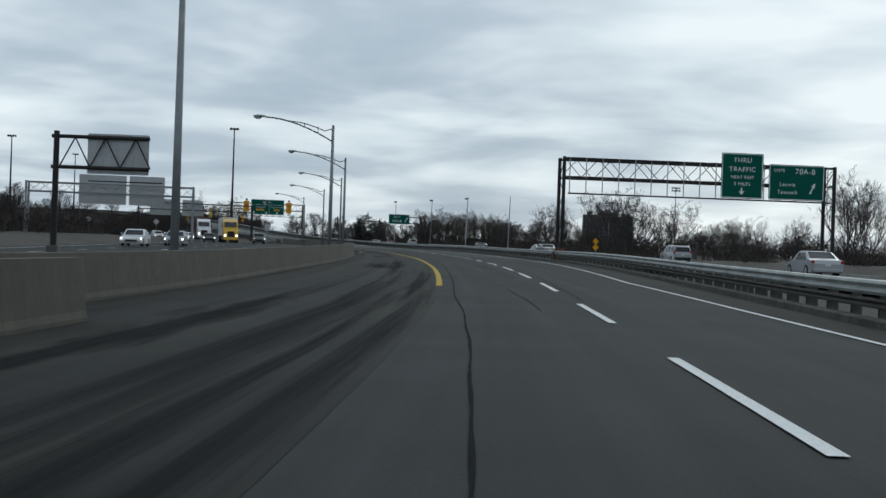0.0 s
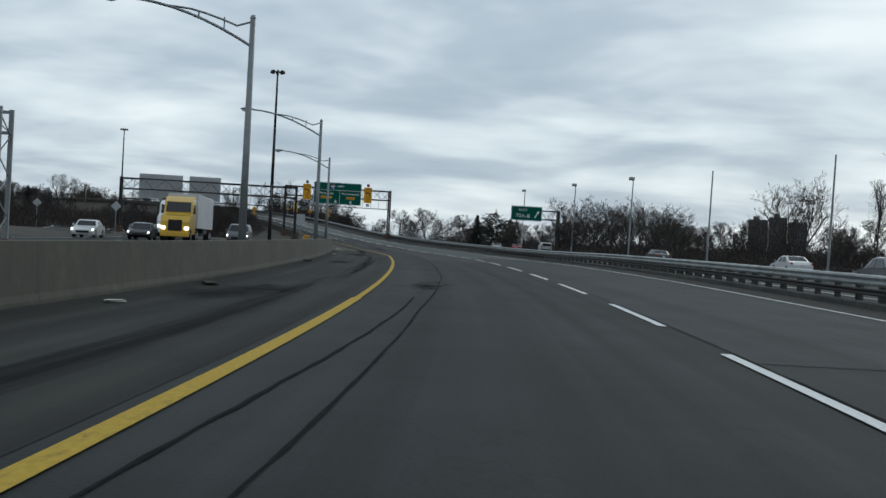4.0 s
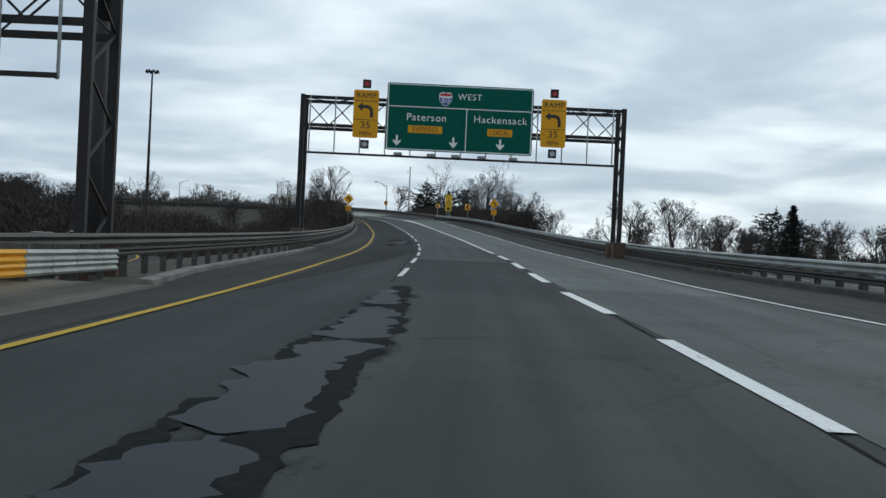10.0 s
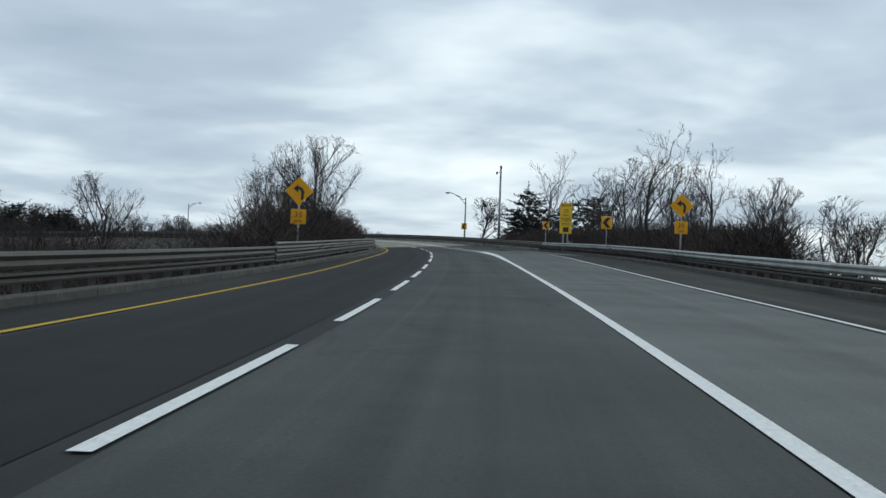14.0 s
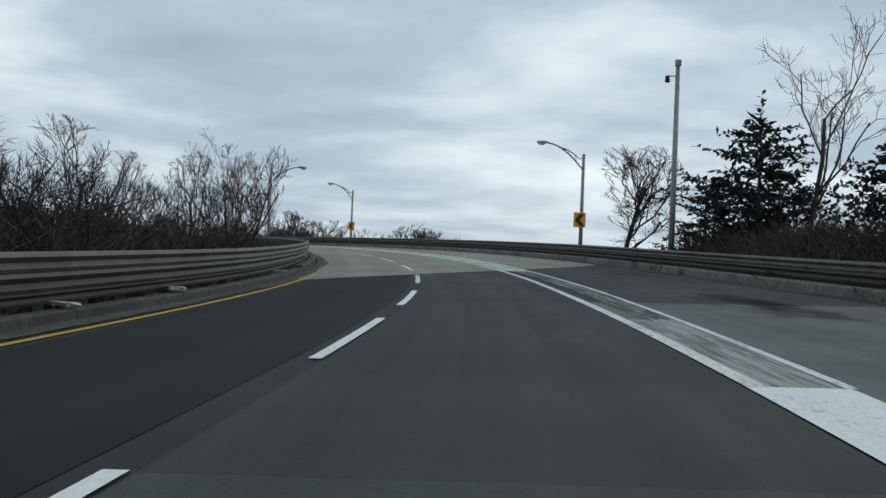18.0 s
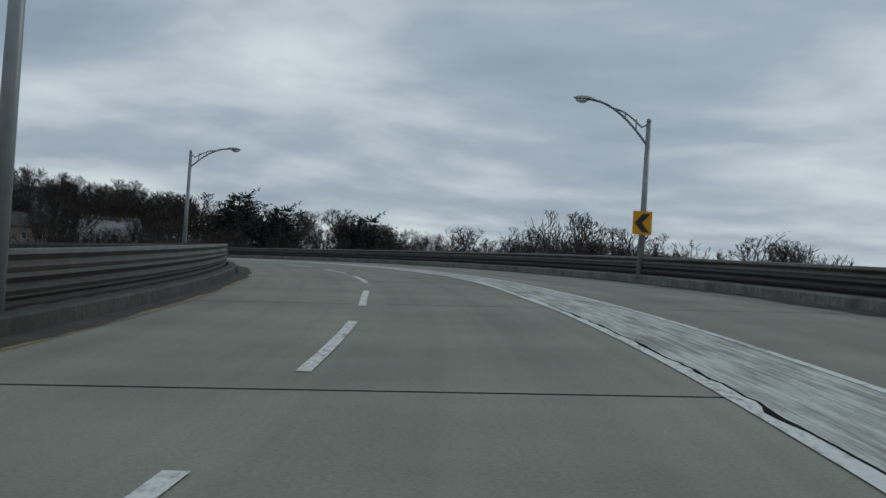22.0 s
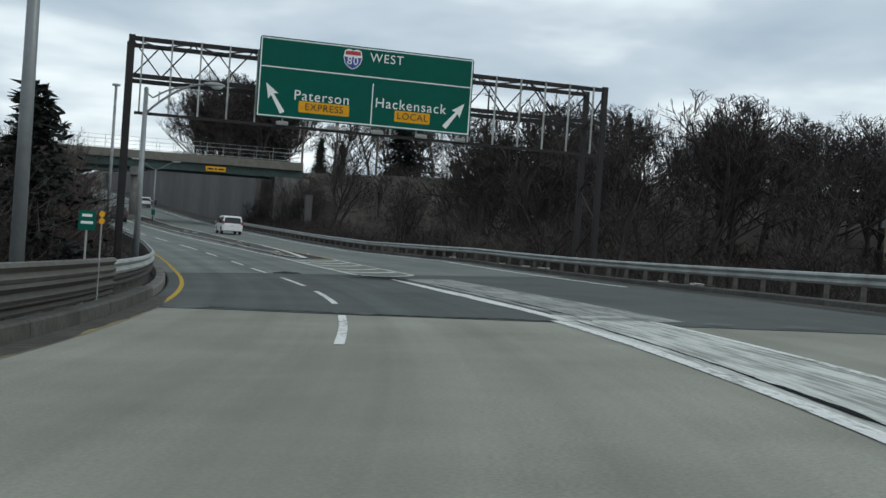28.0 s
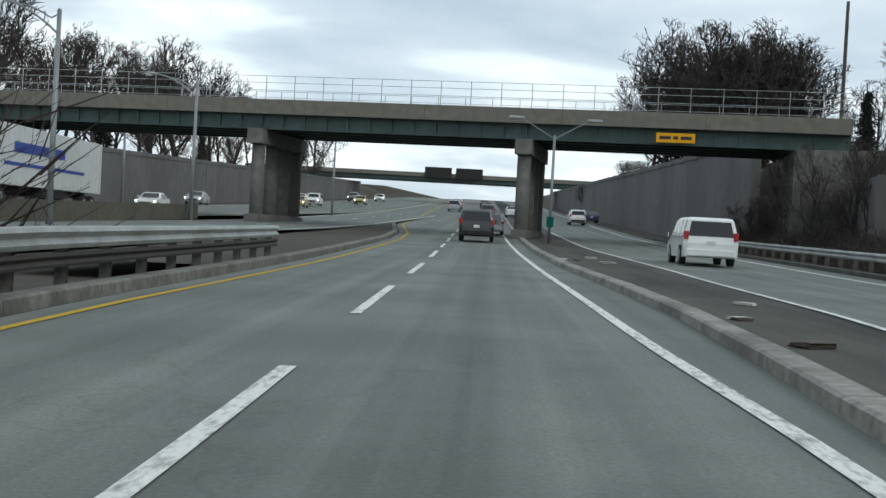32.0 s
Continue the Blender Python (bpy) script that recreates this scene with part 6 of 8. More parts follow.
speed_board()
chevron(place(425.5, 11.2, 0.0), 0.95, "black and yellow chevron sign on a post behind the rail")
chevron(place(452.0, 10.6, 0.0), 0.75, "black and yellow chevron sign on a post behind the rail")
chevron(place(493.6, 10.12, -0.2), 0.85, "black and yellow chevron sign strapped to a lamp pole", False)
chevron(place(550.9, 9.22, -0.4), 0.85, "black and yellow chevron sign strapped to a lamp pole", False)
diamond(place(401.5, 11.5, 0.0), 0.95, "yellow diamond curve sign with a speed plate")
diamond(place(391.6, -8.4, 0.0), 0.95, "yellow diamond curve sign with a speed plate")
mk = thing("object_marker", place(108.5, 15.9, 0.0), "pair of yellow diamond markers on a post", "road marker")
part("post", tube((0, 0.03, -0.3), (0, 0.03, 1.6), 0.03), M_GALV, mk)
for z in (1.3, 1.85):
    poly(mk, "marker_plate", [(-0.30, z), (0, z - 0.30), (0.30, z), (0, z + 0.30)], M_SIGNYELLOW, -0.03)
for s, u, zz in ((241.0, -9.55, 0.25),):
    b = thing("road_sign", place(s, u, zz), "square beige back of a road sign on a post", "road sign", "small sign backs")
    part("post", box(-0.07, 0.07, -0.05, 0.05, -0.3, 3.25), M_POLE, b)
    plate(b, "board", -0.5, 0.5, 1.95, 3.2, M_SIGNBACK, -0.09, "", 0.03, 0.08)
    for z in (2.15, 2.95):
        part("stiffener", box(-0.48, 0.48, -0.15, -0.095, z, z + 0.07), M_SIGNBACK, b)
for s, u, z in ((263, -44, 0.6), (240, -31, 0.6)):
    b = thing("road_sign", place(s, u, z), "small grey diamond sign back on a post", "road sign", "small sign backs")
    part("post", tube((0, 0, -1), (0, 0, 2.6), 0.04), M_GALV, b)
    poly(b, "board", [(-0.6, 2.6), (0, 2.0), (0.6, 2.6), (0, 3.2)], M_SIGNBACK, -0.05)
ms = thing("exit_marker", place(647.3, -5.75, 0.0, 10), "small green exit marker with amber reflectors beside brush", "road marker")
plate(ms, "board", -0.15, 0.15, 1.52, 1.88, M_GREEN, -0.02, "green sheeting", 0.01, 0.03)
for z, w in ((1.79, 0.09), (1.66, 0.11)):
    part("text_bar", box(-w, w, -0.028, -0.021, z - 0.025, z + 0.025), M_SIGNWHITE, ms)
part("post", tube((0, 0.02, -0.3), (0, 0.02, 1.8), 0.02), M_GALV, ms)
for z in (1.70, 1.83):
    part("reflector", tube((0.26, -0.02, z), (0.26, 0.0, z), 0.055, 0.055, 12), M_SIGNYELLOW, ms, "amber reflector disc")
part("reflector_post", tube((0.26, 0.02, -0.3), (0.26, 0.02, 1.9), 0.015), M_GALV, ms)


# ---- lamps and masts ----
def pipe(pts, r, n=8):
    """One bent tube through points in the x-z plane."""
    bm = bmesh.new()
    rings = []
    for i, q in enumerate(pts):
        d = (pts[min(i + 1, len(pts) - 1)] - pts[max(i - 1, 0)]).normalized()
        side = Vector((0, 1, 0))
        up = d.cross(side)
        rings.append([bm.verts.new(q + (side * math.cos(2 * math.pi * k / n) + up * math.sin(2 * math.pi * k / n)) * r) for k in range(n)])
    for a, b in zip(rings[:-1], rings[1:]):
        for k in range(n):
            bm.faces.new((a[k], a[(k + 1) % n], b[(k + 1) % n], b[k]))
    bm.faces.new(rings[0][::-1])
    bm.faces.new(rings[-1])
    bmesh.ops.recalc_face_normals(bm, faces=bm.faces)
    return bm


def cobra_lamp(m, h, arm, rise, label, side=1, mat=M_POLE, dark_base=True):
    """A street lamp with a trussed arm that reaches towards side * x."""
    g = thing("street_lamp", m, label, "street lamp", "street lamps")
    part("pole", tube((0, 0, -0.8), (0, 0, h), 0.135, 0.085, 12), mat, g, "", None, True)
    part("base_plate", box(-0.2, 0.2, -0.2, 0.2, -0.1, 0.06, 0.02), M_POLE, g)
    part("cap", tube((0, 0, h), (0, 0, h + 0.1), 0.1, 0.06, 10), mat, g)
    lower = [Vector((side * arm * k / 8, 0, h - 0.9 + (rise + 0.9) * (1 - (1 - k / 8) ** 1.8))) for k in range(9)]
    part("lower_arm", pipe(lower, 0.045), mat, g)
    end = lower[-1]
    upper = []
    for k in range(7):
        q = k / 6
        z = h - 0.1 + rise * 0.86 * q + 0.05 * math.sin(q * 3.14)
        upper.append(Vector((side * arm * 0.72 * q, 0, min(z, h - 0.9 + (rise + 0.9) * (1 - (1 - q * 0.72) ** 1.8) + 0.4 * (1 - q) + 0.03) if k else z)))
    part("upper_arm", pipe(upper, 0.034), mat, g)
    for q in (0.22, 0.42):
        z1 = h - 0.9 + (rise + 0.9) * (1 - (1 - q) ** 1.8)
        part("strut", bar((side * arm * q, 0, z1), (side * arm * q, 0, max(z1 + 0.1, h - 0.1 + rise * 0.86 * q / 0.72 - 0.02)), 0.04), mat, g)
    bm = bmesh.new()
    bmesh.ops.create_uvsphere(bm, u_segments=14, v_segments=8, radius=1)
    for v in bm.verts:
        v.co = Vector((end.x + side * (0.32 + v.co.x * 0.42), v.co.y * 0.17, end.z + 0.02 + v.co.z * (0.11 if v.co.z > 0 else 0.06)))
    part("lamp_head", bm, M_GALV, g, "grey lamp head", None, True)
    bm = bmesh.new()
    bmesh.ops.create_uvsphere(bm, u_segments=12, v_segments=6, radius=1)
    for v in bm.verts:
        v.co = Vector((end.x + side * (0.42 + v.co.x * 0.24), v.co.y * 0.13, end.z - 0.02 + v.co.z * (0.02 if v.co.z > 0 else 0.13)))
    part("lens", bm, M_LENS, g, "glass bowl", None, True)
    return g


for s, u in ((33.4, -8.75), (72.0, -7.6), (100.5, -7.4), (134.3, -6.85), (168, -6.85), (201.5, -7.05)):
    cobra_lamp(place(s, u, 0.0), 7.95 if s > 40 else 8.9, 4.1, 0.45, "grey steel street lamp with long trussed arm behind wall", -1)
for s, u in ((493.9, 10.31), (551.2, 9.35)):
    cobra_lamp(place(s, u, -0.3), 6.42 if s < 520 else 6.16, 2.15, 0.6, "grey steel street lamp leaning its arm over the bend", -1)
for s, u in ((523.7, -5.56), (581, -5.4), (671.3, -6.4)):
    cobra_lamp(place(s, u, 0.0), 6.25 if s < 600 else 6.9, 2.15, 0.4, "grey steel street lamp on the inner side of the bend", 1)
for s, u, hh, r in ((651.9, -7.9, 11.0, 0.17), (704.8, -6.6, 10.0, 0.12)):
    g = thing("tall_pole", place(s, u, 0.0), "tall plain grey steel pole behind the guard rail", "pole", "tall poles")
    part("pole", tube((0, 0, -0.8), (0, 0, hh), r, r * 0.7, 12), M_POLE, g, "", None, True)
    part("base_plate", box(-0.25, 0.25, -0.25, 0.25, -0.1, 0.06, 0.02), M_POLE, g)
    part("head", box(-0.25, 0.25, -0.12, 0.12, hh, hh + 0.16, 0.04), M_GALV, g)
for s, u in ((743, -17.3), (769, -18.3), (797.3, -31.4), (816, -15.9)):
    cobra_lamp(place(s, u, 0.0), 8.6, 2.6, 0.4, "slim grey street lamp in the median", -1)
for s, u in ((252.4, 34.7), (282.4, 35.2), (330, 40), (197.6, 36.8), (224.7, 35.2)):
    g = thing("floodlight_pole", place(s, u, -0.5), "tilted grey pole with one floodlight beside the carriageway", "street lamp", "floodlight poles")
    top = 11.1
    part("pole", tube((0, 0, -1), (0.25, 0, top), 0.12, 0.07, 10), M_POLE, g)
    if s not in (197.6, 224.7):
        part("lamp_head", box(-0.35, 0.35, -0.45, 0.25, top - 0.1, top + 0.35, 0.1), M_GALV, g, "tilted floodlight")


def high_mast(m, h, label, mat, heads=8):
    g = thing("high_mast_light", m, label, "high mast light", "high mast lights")
    for k in range(3):
        part("mast_section", tube((0, 0, h * k / 3 - (1.5 if k == 0 else 0)), (0, 0, h * (k + 1) / 3), 0.30 - 0.06 * k, 0.25 - 0.06 * k, 14), mat, g, "", None, True)
    bm = bmesh.new()
    for i in range(20):
        a0, a1 = 2 * math.pi * i / 20, 2 * math.pi * (i + 1) / 20
        add_tube(bm, (0.75 * math.cos(a0), 0.75 * math.sin(a0), h), (0.75 * math.cos(a1), 0.75 * math.sin(a1), h), 0.05, 0.05, 6, False)
    for a in (0, 90):
        c, s_ = 0.75 * math.cos(radians(a)), 0.75 * math.sin(radians(a))
        add_tube(bm, (-c, -s_, h), (c, s_, h), 0.04, 0.04, 6)
    part("ring", bm, mat, g)
    for i in range(heads):
        a = 2 * math.pi * i / heads
        x, y = 0.9 * math.cos(a), 0.9 * math.sin(a)
        part("lamp_head", tube((x, y, h - 0.25), (x, y, h + 0.2), 0.24, 0.14, 10), M_POLEDARK, g)


high_mast(place(280.4, -12.8, -0.8), 25.8, "tall dark high mast light with a ring of lamps", M_POLEDARK)
_q = P(434.0, -38.7)
high_mast(pose(float(_q[0]), float(_q[1]), 1.0), 27.6, "tall dark high mast light with a ring of lamps", M_POLEDARK)
_q = P(310, -62)
high_mast(pose(float(_q[0]), float(_q[1]), 0.5), 24.0, "distant high mast light", M_POLEDARK)
for s, u, hh in ((150, 120, 24), (190, 95, 20), (330, 130, 22), (400, 150, 20)):
    _q = P(s, u)
    g = thing("stadium_light", pose(float(_q[0]), float(_q[1]), 0.0, 0, 0, 20), "distant sports field light pole with a row of lamps", "floodlight", "stadium lights")
    part("pole", tube((0, 0, -1), (0, 0, hh), 0.2, 0.12, 8), M_POLE, g)
    for z in (hh, hh - 0.8):
        for x in (-1.2, -0.4, 0.4, 1.2):
            part("lamp_head", box(x - 0.25, x + 0.25, -0.2, 0.1, z - 0.25, z + 0.25, 0.05), M_POLEDARK, g)

cm = thing("camera_mast", place(481.5, 11.55, -0.73), "tall grey mast with a small traffic camera", "mast")
part("mast", tube((0, 0, -1.5), (0, 0, 10.4), 0.16, 0.11, 12), M_POLE, cm, "", None, True)
part("camera_arm", bar((0, 0, 9.9), (-0.5, 0, 9.9), 0.05), M_POLE, cm)
part("camera_dome", tube((-0.5, 0, 9.6), (-0.5, 0, 9.9), 0.13, 0.09, 10), M_POLEDARK, cm)
part("cabinet", box(-0.12, 0.12, -0.12, 0.12, 10.4, 10.7), M_POLE, cm)

vl = thing("double_street_lamp", place(766.0, 3.36, 0.1), "grey street lamp with two raised arms on the island", "street lamp")
part("pole", tube((0, 0, -0.3), (0, 0, 6.2), 0.10, 0.075, 10), M_POLE, vl, "", None, True)
for sx in (-1, 1):
    part("arm", bar((0, 0, 6.0), (sx * 1.9, 0, 7.1), 0.07), M_POLE, vl)
    part("lamp_head", box(min(sx * 1.8, sx * 2.7), max(sx * 1.8, sx * 2.7), -0.13, 0.13, 7.05, 7.22, 0.05), M_GALV, vl)
part("sign_plate", box(-0.2, 0.2, -0.14, -0.11, 0.9, 1.5), M_GREEN, vl, "small green sign")

# ---- trees and brush ----
def add_segment(V, F, a, b, r0, r1, n):
    d = b - a
    L = np.linalg.norm(d)
    if L < 1e-6:
        return
    d = d / L
    side = np.cross(d, (0.0, 0.0, 1.0) if abs(d[2]) < 0.9 else (1.0, 0.0, 0.0))
    side /= np.linalg.norm(side)
    up = np.cross(d, side)
    k = len(V)
    for c, r in ((a, r0), (b, r1)):
        for i in range(n):
            t = 2 * math.pi * i / n
            V.append(c + (side * math.cos(t) + up * math.sin(t)) * r)
    for i in range(n):
        F.append((k + i, k + (i + 1) % n, k + n + (i + 1) % n, k + n + i))


def add_blade(V, F, a, b, r0, r1, rng):
    """A thin twig: one strip with a turn of its own."""
    d = b - a
    w = np.cross(d, rng.randn(3))
    L = np.linalg.norm(w)
    if L < 1e-9:
        return
    w /= L
    k = len(V)
    V.extend([a - w * r0, a + w * r0, b + w * r1, b - w * r1])
    F.append((k, k + 1, k + 2, k + 3))


def rounded(VF, h, mid=0.60, side=0.46, tall=0.40):
    """Draws the longest shoots in, so that the crown ends in a dome."""
    for i, v in enumerate(VF[0]):
        q = np.array([v[0] / (side * h), v[1] / (side * h), (v[2] - mid * h) / (tall * h)])
        r = np.linalg.norm(q)
        if r > 0.8 and v[2] > 0.25 * h:
            q *= (0.8 + 0.25 * (1 - math.exp(-(r - 0.8) / 0.25))) / r
            VF[0][i] = np.array([q[0] * side * h, q[1] * side * h, q[2] * tall * h + mid * h])


def domed(data, h, **k):
    for VF in data:
        rounded(VF, h, **k)
    return data


def bare_tree(seed, h, spread=0.9, trunk_frac=0.28, limbs=8, kids=(5, 5, 4), up=0.55, rad=0.16, stems=1, twig=0.012, wiggle=0.25, strips=9):
    """Verts and faces of the trunk with its limbs, and of the crown of branches and twigs."""
    rng = np.random.RandomState(seed)
    T, C = ([], []), ([], [])

    def limb(p, d, length, r, level):
        VF = T if level <= 1 else C
        n = (7, 5, 4, 3, 3)[level]
        segs = (5, 5, 3, 2, 2)[level] if level < max(strips, 4) or strips > 4 else 1
        pts = [p]
        q = d / np.linalg.norm(d)
        for i in range(segs):
            q = q + rng.randn(3) * wiggle * (0.35 if level == 0 else 0.75)
            q[2] += 0.10 if level else 0.0
            q = q / np.linalg.norm(q)
            pts.append(pts[-1] + q * length / segs)
        end_r = max(r * (0.55 if level < 2 else 0.35), twig * 0.6)
        for i in range(segs):
            ra, rb = r + (end_r - r) * i / segs, r + (end_r - r) * (i + 1) / segs
            if level >= strips:
                add_blade(VF[0], VF[1], pts[i], pts[i + 1], ra, rb, rng)
            else:
                add_segment(VF[0], VF[1], pts[i], pts[i + 1], ra, rb, n)
        if level > len(kids):
            return
        count = limbs if level == 0 else kids[level - 1]
        for c in range(count):
            f = (trunk_frac + (1 - trunk_frac) * (c + rng.rand()) / count) if level == 0 else 0.25 + 0.75 * (c + rng.rand()) / count
            f = min(f, 0.999)
            i = int(f * segs)
            base = pts[i] + (pts[i + 1] - pts[i]) * (f * segs - i)
            az = rng.rand() * 2 * math.pi + c * 2.4
            if level == 0:
                lean = np.array([math.cos(az) * spread, math.sin(az) * spread, up + 0.5 * f])
                ln = h * (0.52 - 0.22 * f) * (0.8 + 0.4 * rng.rand())
            else:
                axis = (pts[i + 1] - pts[i]) / np.linalg.norm(pts[i + 1] - pts[i])
                lean = axis * 0.9 + rng.randn(3) * 0.55
                lean[2] += 0.25
                ln = length * (0.50 + 0.2 * rng.rand()) * (1.15 - 0.5 * f)
            rr = max((r + (end_r - r) * f) * (0.55 if level == 0 else 0.6), twig)
            limb(base, lean, ln, rr, level + 1)
    for k in range(stems):
        a = 2 * math.pi * k / max(stems, 1) + seed
        d = np.array([0.0, 0.0, 1.0]) if stems == 1 else np.array([0.42 * math.cos(a), 0.42 * math.sin(a), 1.0])
        limb(np.array([0.0, 0.0, -0.4]), d, h * (0.72 if stems == 1 else 0.8), rad, 0)
    return T, C


def conifer(seed, h, width, boughs=150, ragged=0.35, bare=0.12, droop=0.2, broad=False):
    """Boughs at uneven heights all round, each with hanging needle sprays."""
    rng = np.random.RandomState(seed)
    T, C = ([], []), ([], [])
    add_segment(T[0], T[1], np.array([0, 0, -0.4]), np.array([0, 0, h * 0.55]), 0.16, 0.1, 7)
    add_segment(T[0], T[1], np.array([0, 0, h * 0.55]), np.array([0, 0, h * 0.99]), 0.1, 0.02, 5)
    lobes = 0.75 + 0.5 * rng.rand(7)
    for i in range(boughs):
        f = bare + (1 - bare) * rng.rand() ** 1.15
        az = rng.rand() * 6.283
        lobe = lobes[int(az / 6.284 * 7)]
        taper = math.sqrt(max(0.0, 1 - ((f - 0.42) / 0.6) ** 2)) if broad else (1 - f) ** 0.75
        ln = (width * taper * lobe + 0.12) * (1 - ragged * rng.rand())
        base = np.array([0, 0, h * f])
        out = np.array([math.cos(az), math.sin(az), 0.0])
        tip = base + out * ln + np.array([0, 0, ln * (0.05 - droop + 0.28 * rng.randn())])
        add_segment(T[0], T[1], base, tip, 0.022, 0.008, 3)
        side = np.array([-out[1], out[0], 0.0])
        for k in range(int(10 + 16 * ln / width)):
            t = (0.45 + 0.62 * rng.rand()) if broad else 0.1 + 0.95 * rng.rand()
            q = base + (tip - base) * t
            sg = rng.choice((-1.0, 1.0))
            d = out * 0.5 * rng.rand() + side * sg * 0.6 * rng.rand() + rng.randn(3) * 0.5
            L = (0.22 + 0.34 * rng.rand()) * (1.15 - 0.5 * t)
            w = np.cross(d, rng.randn(3))
            w *= 0.09 / np.linalg.norm(w)
            n0 = len(C[0])
            C[0].extend([q, q + d * L * 0.5 + w, q + d * L, q + d * L * 0.5 - w])
            C[1].append((n0, n0 + 1, n0 + 2, n0 + 3))
    return T, C


def tree_kind(name, data, bark, leaf, label, category="tree"):
    (tv, tf), (cv, cf) = data
    return (name, mesh_of("trunk", tv, tf, bark, smooth=True), mesh_of("crown", cv, cf, leaf), label, category)


KINDS = {
    "oak": tree_kind("bare_tree", domed(bare_tree(3, 9.5, 1.0, 0.26, 9, (6, 6, 5), 0.5, 0.15, 1, 0.010, 0.15, 3), 9.5), M_BARK, M_TWIG, "leafless broad tree with a dense dark crown"),
    "maple": tree_kind("bare_tree", domed(bare_tree(11, 10.5, 0.75, 0.3, 9, (6, 6, 4), 0.75, 0.14, 1, 0.010, 0.15, 3), 10.0), M_BARK, M_TWIG, "leafless tree with upright grey branches"),
    "tall": tree_kind("bare_tree", bare_tree(21, 12.0, 0.5, 0.42, 6, (4, 4, 4), 0.9, 0.14, 1, 0.012, 0.3, 3), M_BARK, M_TWIGPALE, "tall leafless tree with sparse pale branches"),
    "vase": tree_kind("bare_tree", bare_tree(32, 7.5, 0.5, 0.2, 6, (5, 4, 4), 0.9, 0.07, 5, 0.010, 0.25, 3), M_BARK, M_TWIGPALE, "leafless multi-stemmed tree fanning out"),
    "scrub": tree_kind("bare_tree", domed(bare_tree(43, 5.5, 0.9, 0.12, 8, (6, 5, 4), 0.6, 0.07, 3, 0.009, 0.25, 3), 5.5, side=0.6), M_BARK, M_TWIG, "leafless brown scrub tree"),
    "gnarled": tree_kind("bare_tree", domed(bare_tree(57, 8.5, 1.15, 0.2, 10, (6, 6, 4), 0.35, 0.22, 1, 0.012, 0.42, 3), 8.5), M_BARK, M_TWIG, "gnarled leafless tree with a dark forked trunk"),
    "elm": tree_kind("bare_tree", domed(bare_tree(64, 9.0, 0.62, 0.16, 9, (6, 6, 5), 0.85, 0.21, 1, 0.010, 0.14, 3), 9.0), M_BARK, M_TWIG, "leafless tree with a thick trunk forking into fanning limbs"),
    "spread": tree_kind("bare_tree", domed(bare_tree(130, 9.5, 0.95, 0.22, 12, (7, 6, 5), 0.6, 0.15, 1, 0.009, 0.12, 3), 9.5, side=0.52), M_BARK, M_TWIG, "leafless spreading tree with a wide fine-twigged crown"),
    "pine": tree_kind("pine_tree", conifer(5, 9.0, 3.2, 230, 0.7, 0.08, -0.1, True), M_BARK, M_PINE, "ragged dark green pine"),
    "spruce": tree_kind("spruce_tree", conifer(8, 11.0, 2.5, 330, 0.3, 0.05, 0.22), M_BARK, M_PINE, "dark green pointed spruce"),
}
for _k, _d in (("oak", domed(bare_tree(71, 9.5, 1.0, 0.24, 10, (7, 6, 3), 0.5, 0.17, 1, 0.019, 0.22, 2), 9.5)), ("maple", domed(bare_tree(83, 10.5, 0.75, 0.28, 10, (7, 6, 3), 0.75, 0.16, 1, 0.018, 0.22, 2), 10.0)), ("scrub", domed(bare_tree(94, 5.5, 0.9, 0.12, 7, (6, 5, 3), 0.6, 0.07, 3, 0.015, 0.25, 2), 5.5, side=0.6))):
    KINDS[_k + "_far"] = tree_kind("bare_tree", _d, M_BARK, M_TWIG, KINDS[_k][3])


def tree(kind, x, y, z, scale=1.0, wide=1.0, turn=0.0):
    name, trunk, crown, label, cat = KINDS[kind]
    ob = new(name)
    ob.empty_display_size = 0.3
    tagged(ob, label, cat, "trees of kind " + kind)
    ob.matrix_basis = pose(x, y, z, 0, 0, turn) @ Matrix.Diagonal((scale * wide, scale * wide, scale, 1))
    part_mesh("trunk", trunk, ob)
    part_mesh("crown", crown, ob)


def tree_su(kind, s, u, scale=1.0, wide=1.0, sink=0.0):
    q = P(s, u)
    z = float(ground_height(q[0], q[1])[0])
    tree(kind, float(q[0]), float(q[1]), z - sink, scale, wide, (s * 37 + u * 11) % 360)


def thin(kind, far):
    """The kind with fewer twigs, for woods far from the road."""
    return kind + "_far" if far and kind + "_far" in KINDS else kind


def grove(seed, n, s0, s1, u0, u1, kinds, lo, hi, far=True):
    rng = np.random.RandomState(seed)
    S = s0 + (s1 - s0) * (np.arange(n) + rng.rand(n)) / n
    U = u0 + (u1 - u0) * rng.rand(n)
    q = P(S, U)
    Z = ground_height(q[:, 0], q[:, 1])
    for i in range(n):
        tree(thin(kinds[rng.randint(len(kinds))], far), float(q[i, 0]), float(q[i, 1]), float(Z[i]), lo + (hi - lo) * rng.rand(), 0.85 + 0.4 * rng.rand(), rng.rand() * 360)


BELT = [domed(bare_tree(101 + k, 10.0, (1.0, 0.8, 1.1, 0.7)[k], 0.2, 10, (7, 6, 3), (0.5, 0.7, 0.45, 0.8)[k], 0.16, 1, 0.021, 0.22, 2), 10.0) for k in range(4)]
BELT = [(np.array(t[0] + c[0]), np.array(t[1] + [tuple(i + len(t[0]) for i in f) for f in c[1]])) for t, c in BELT]


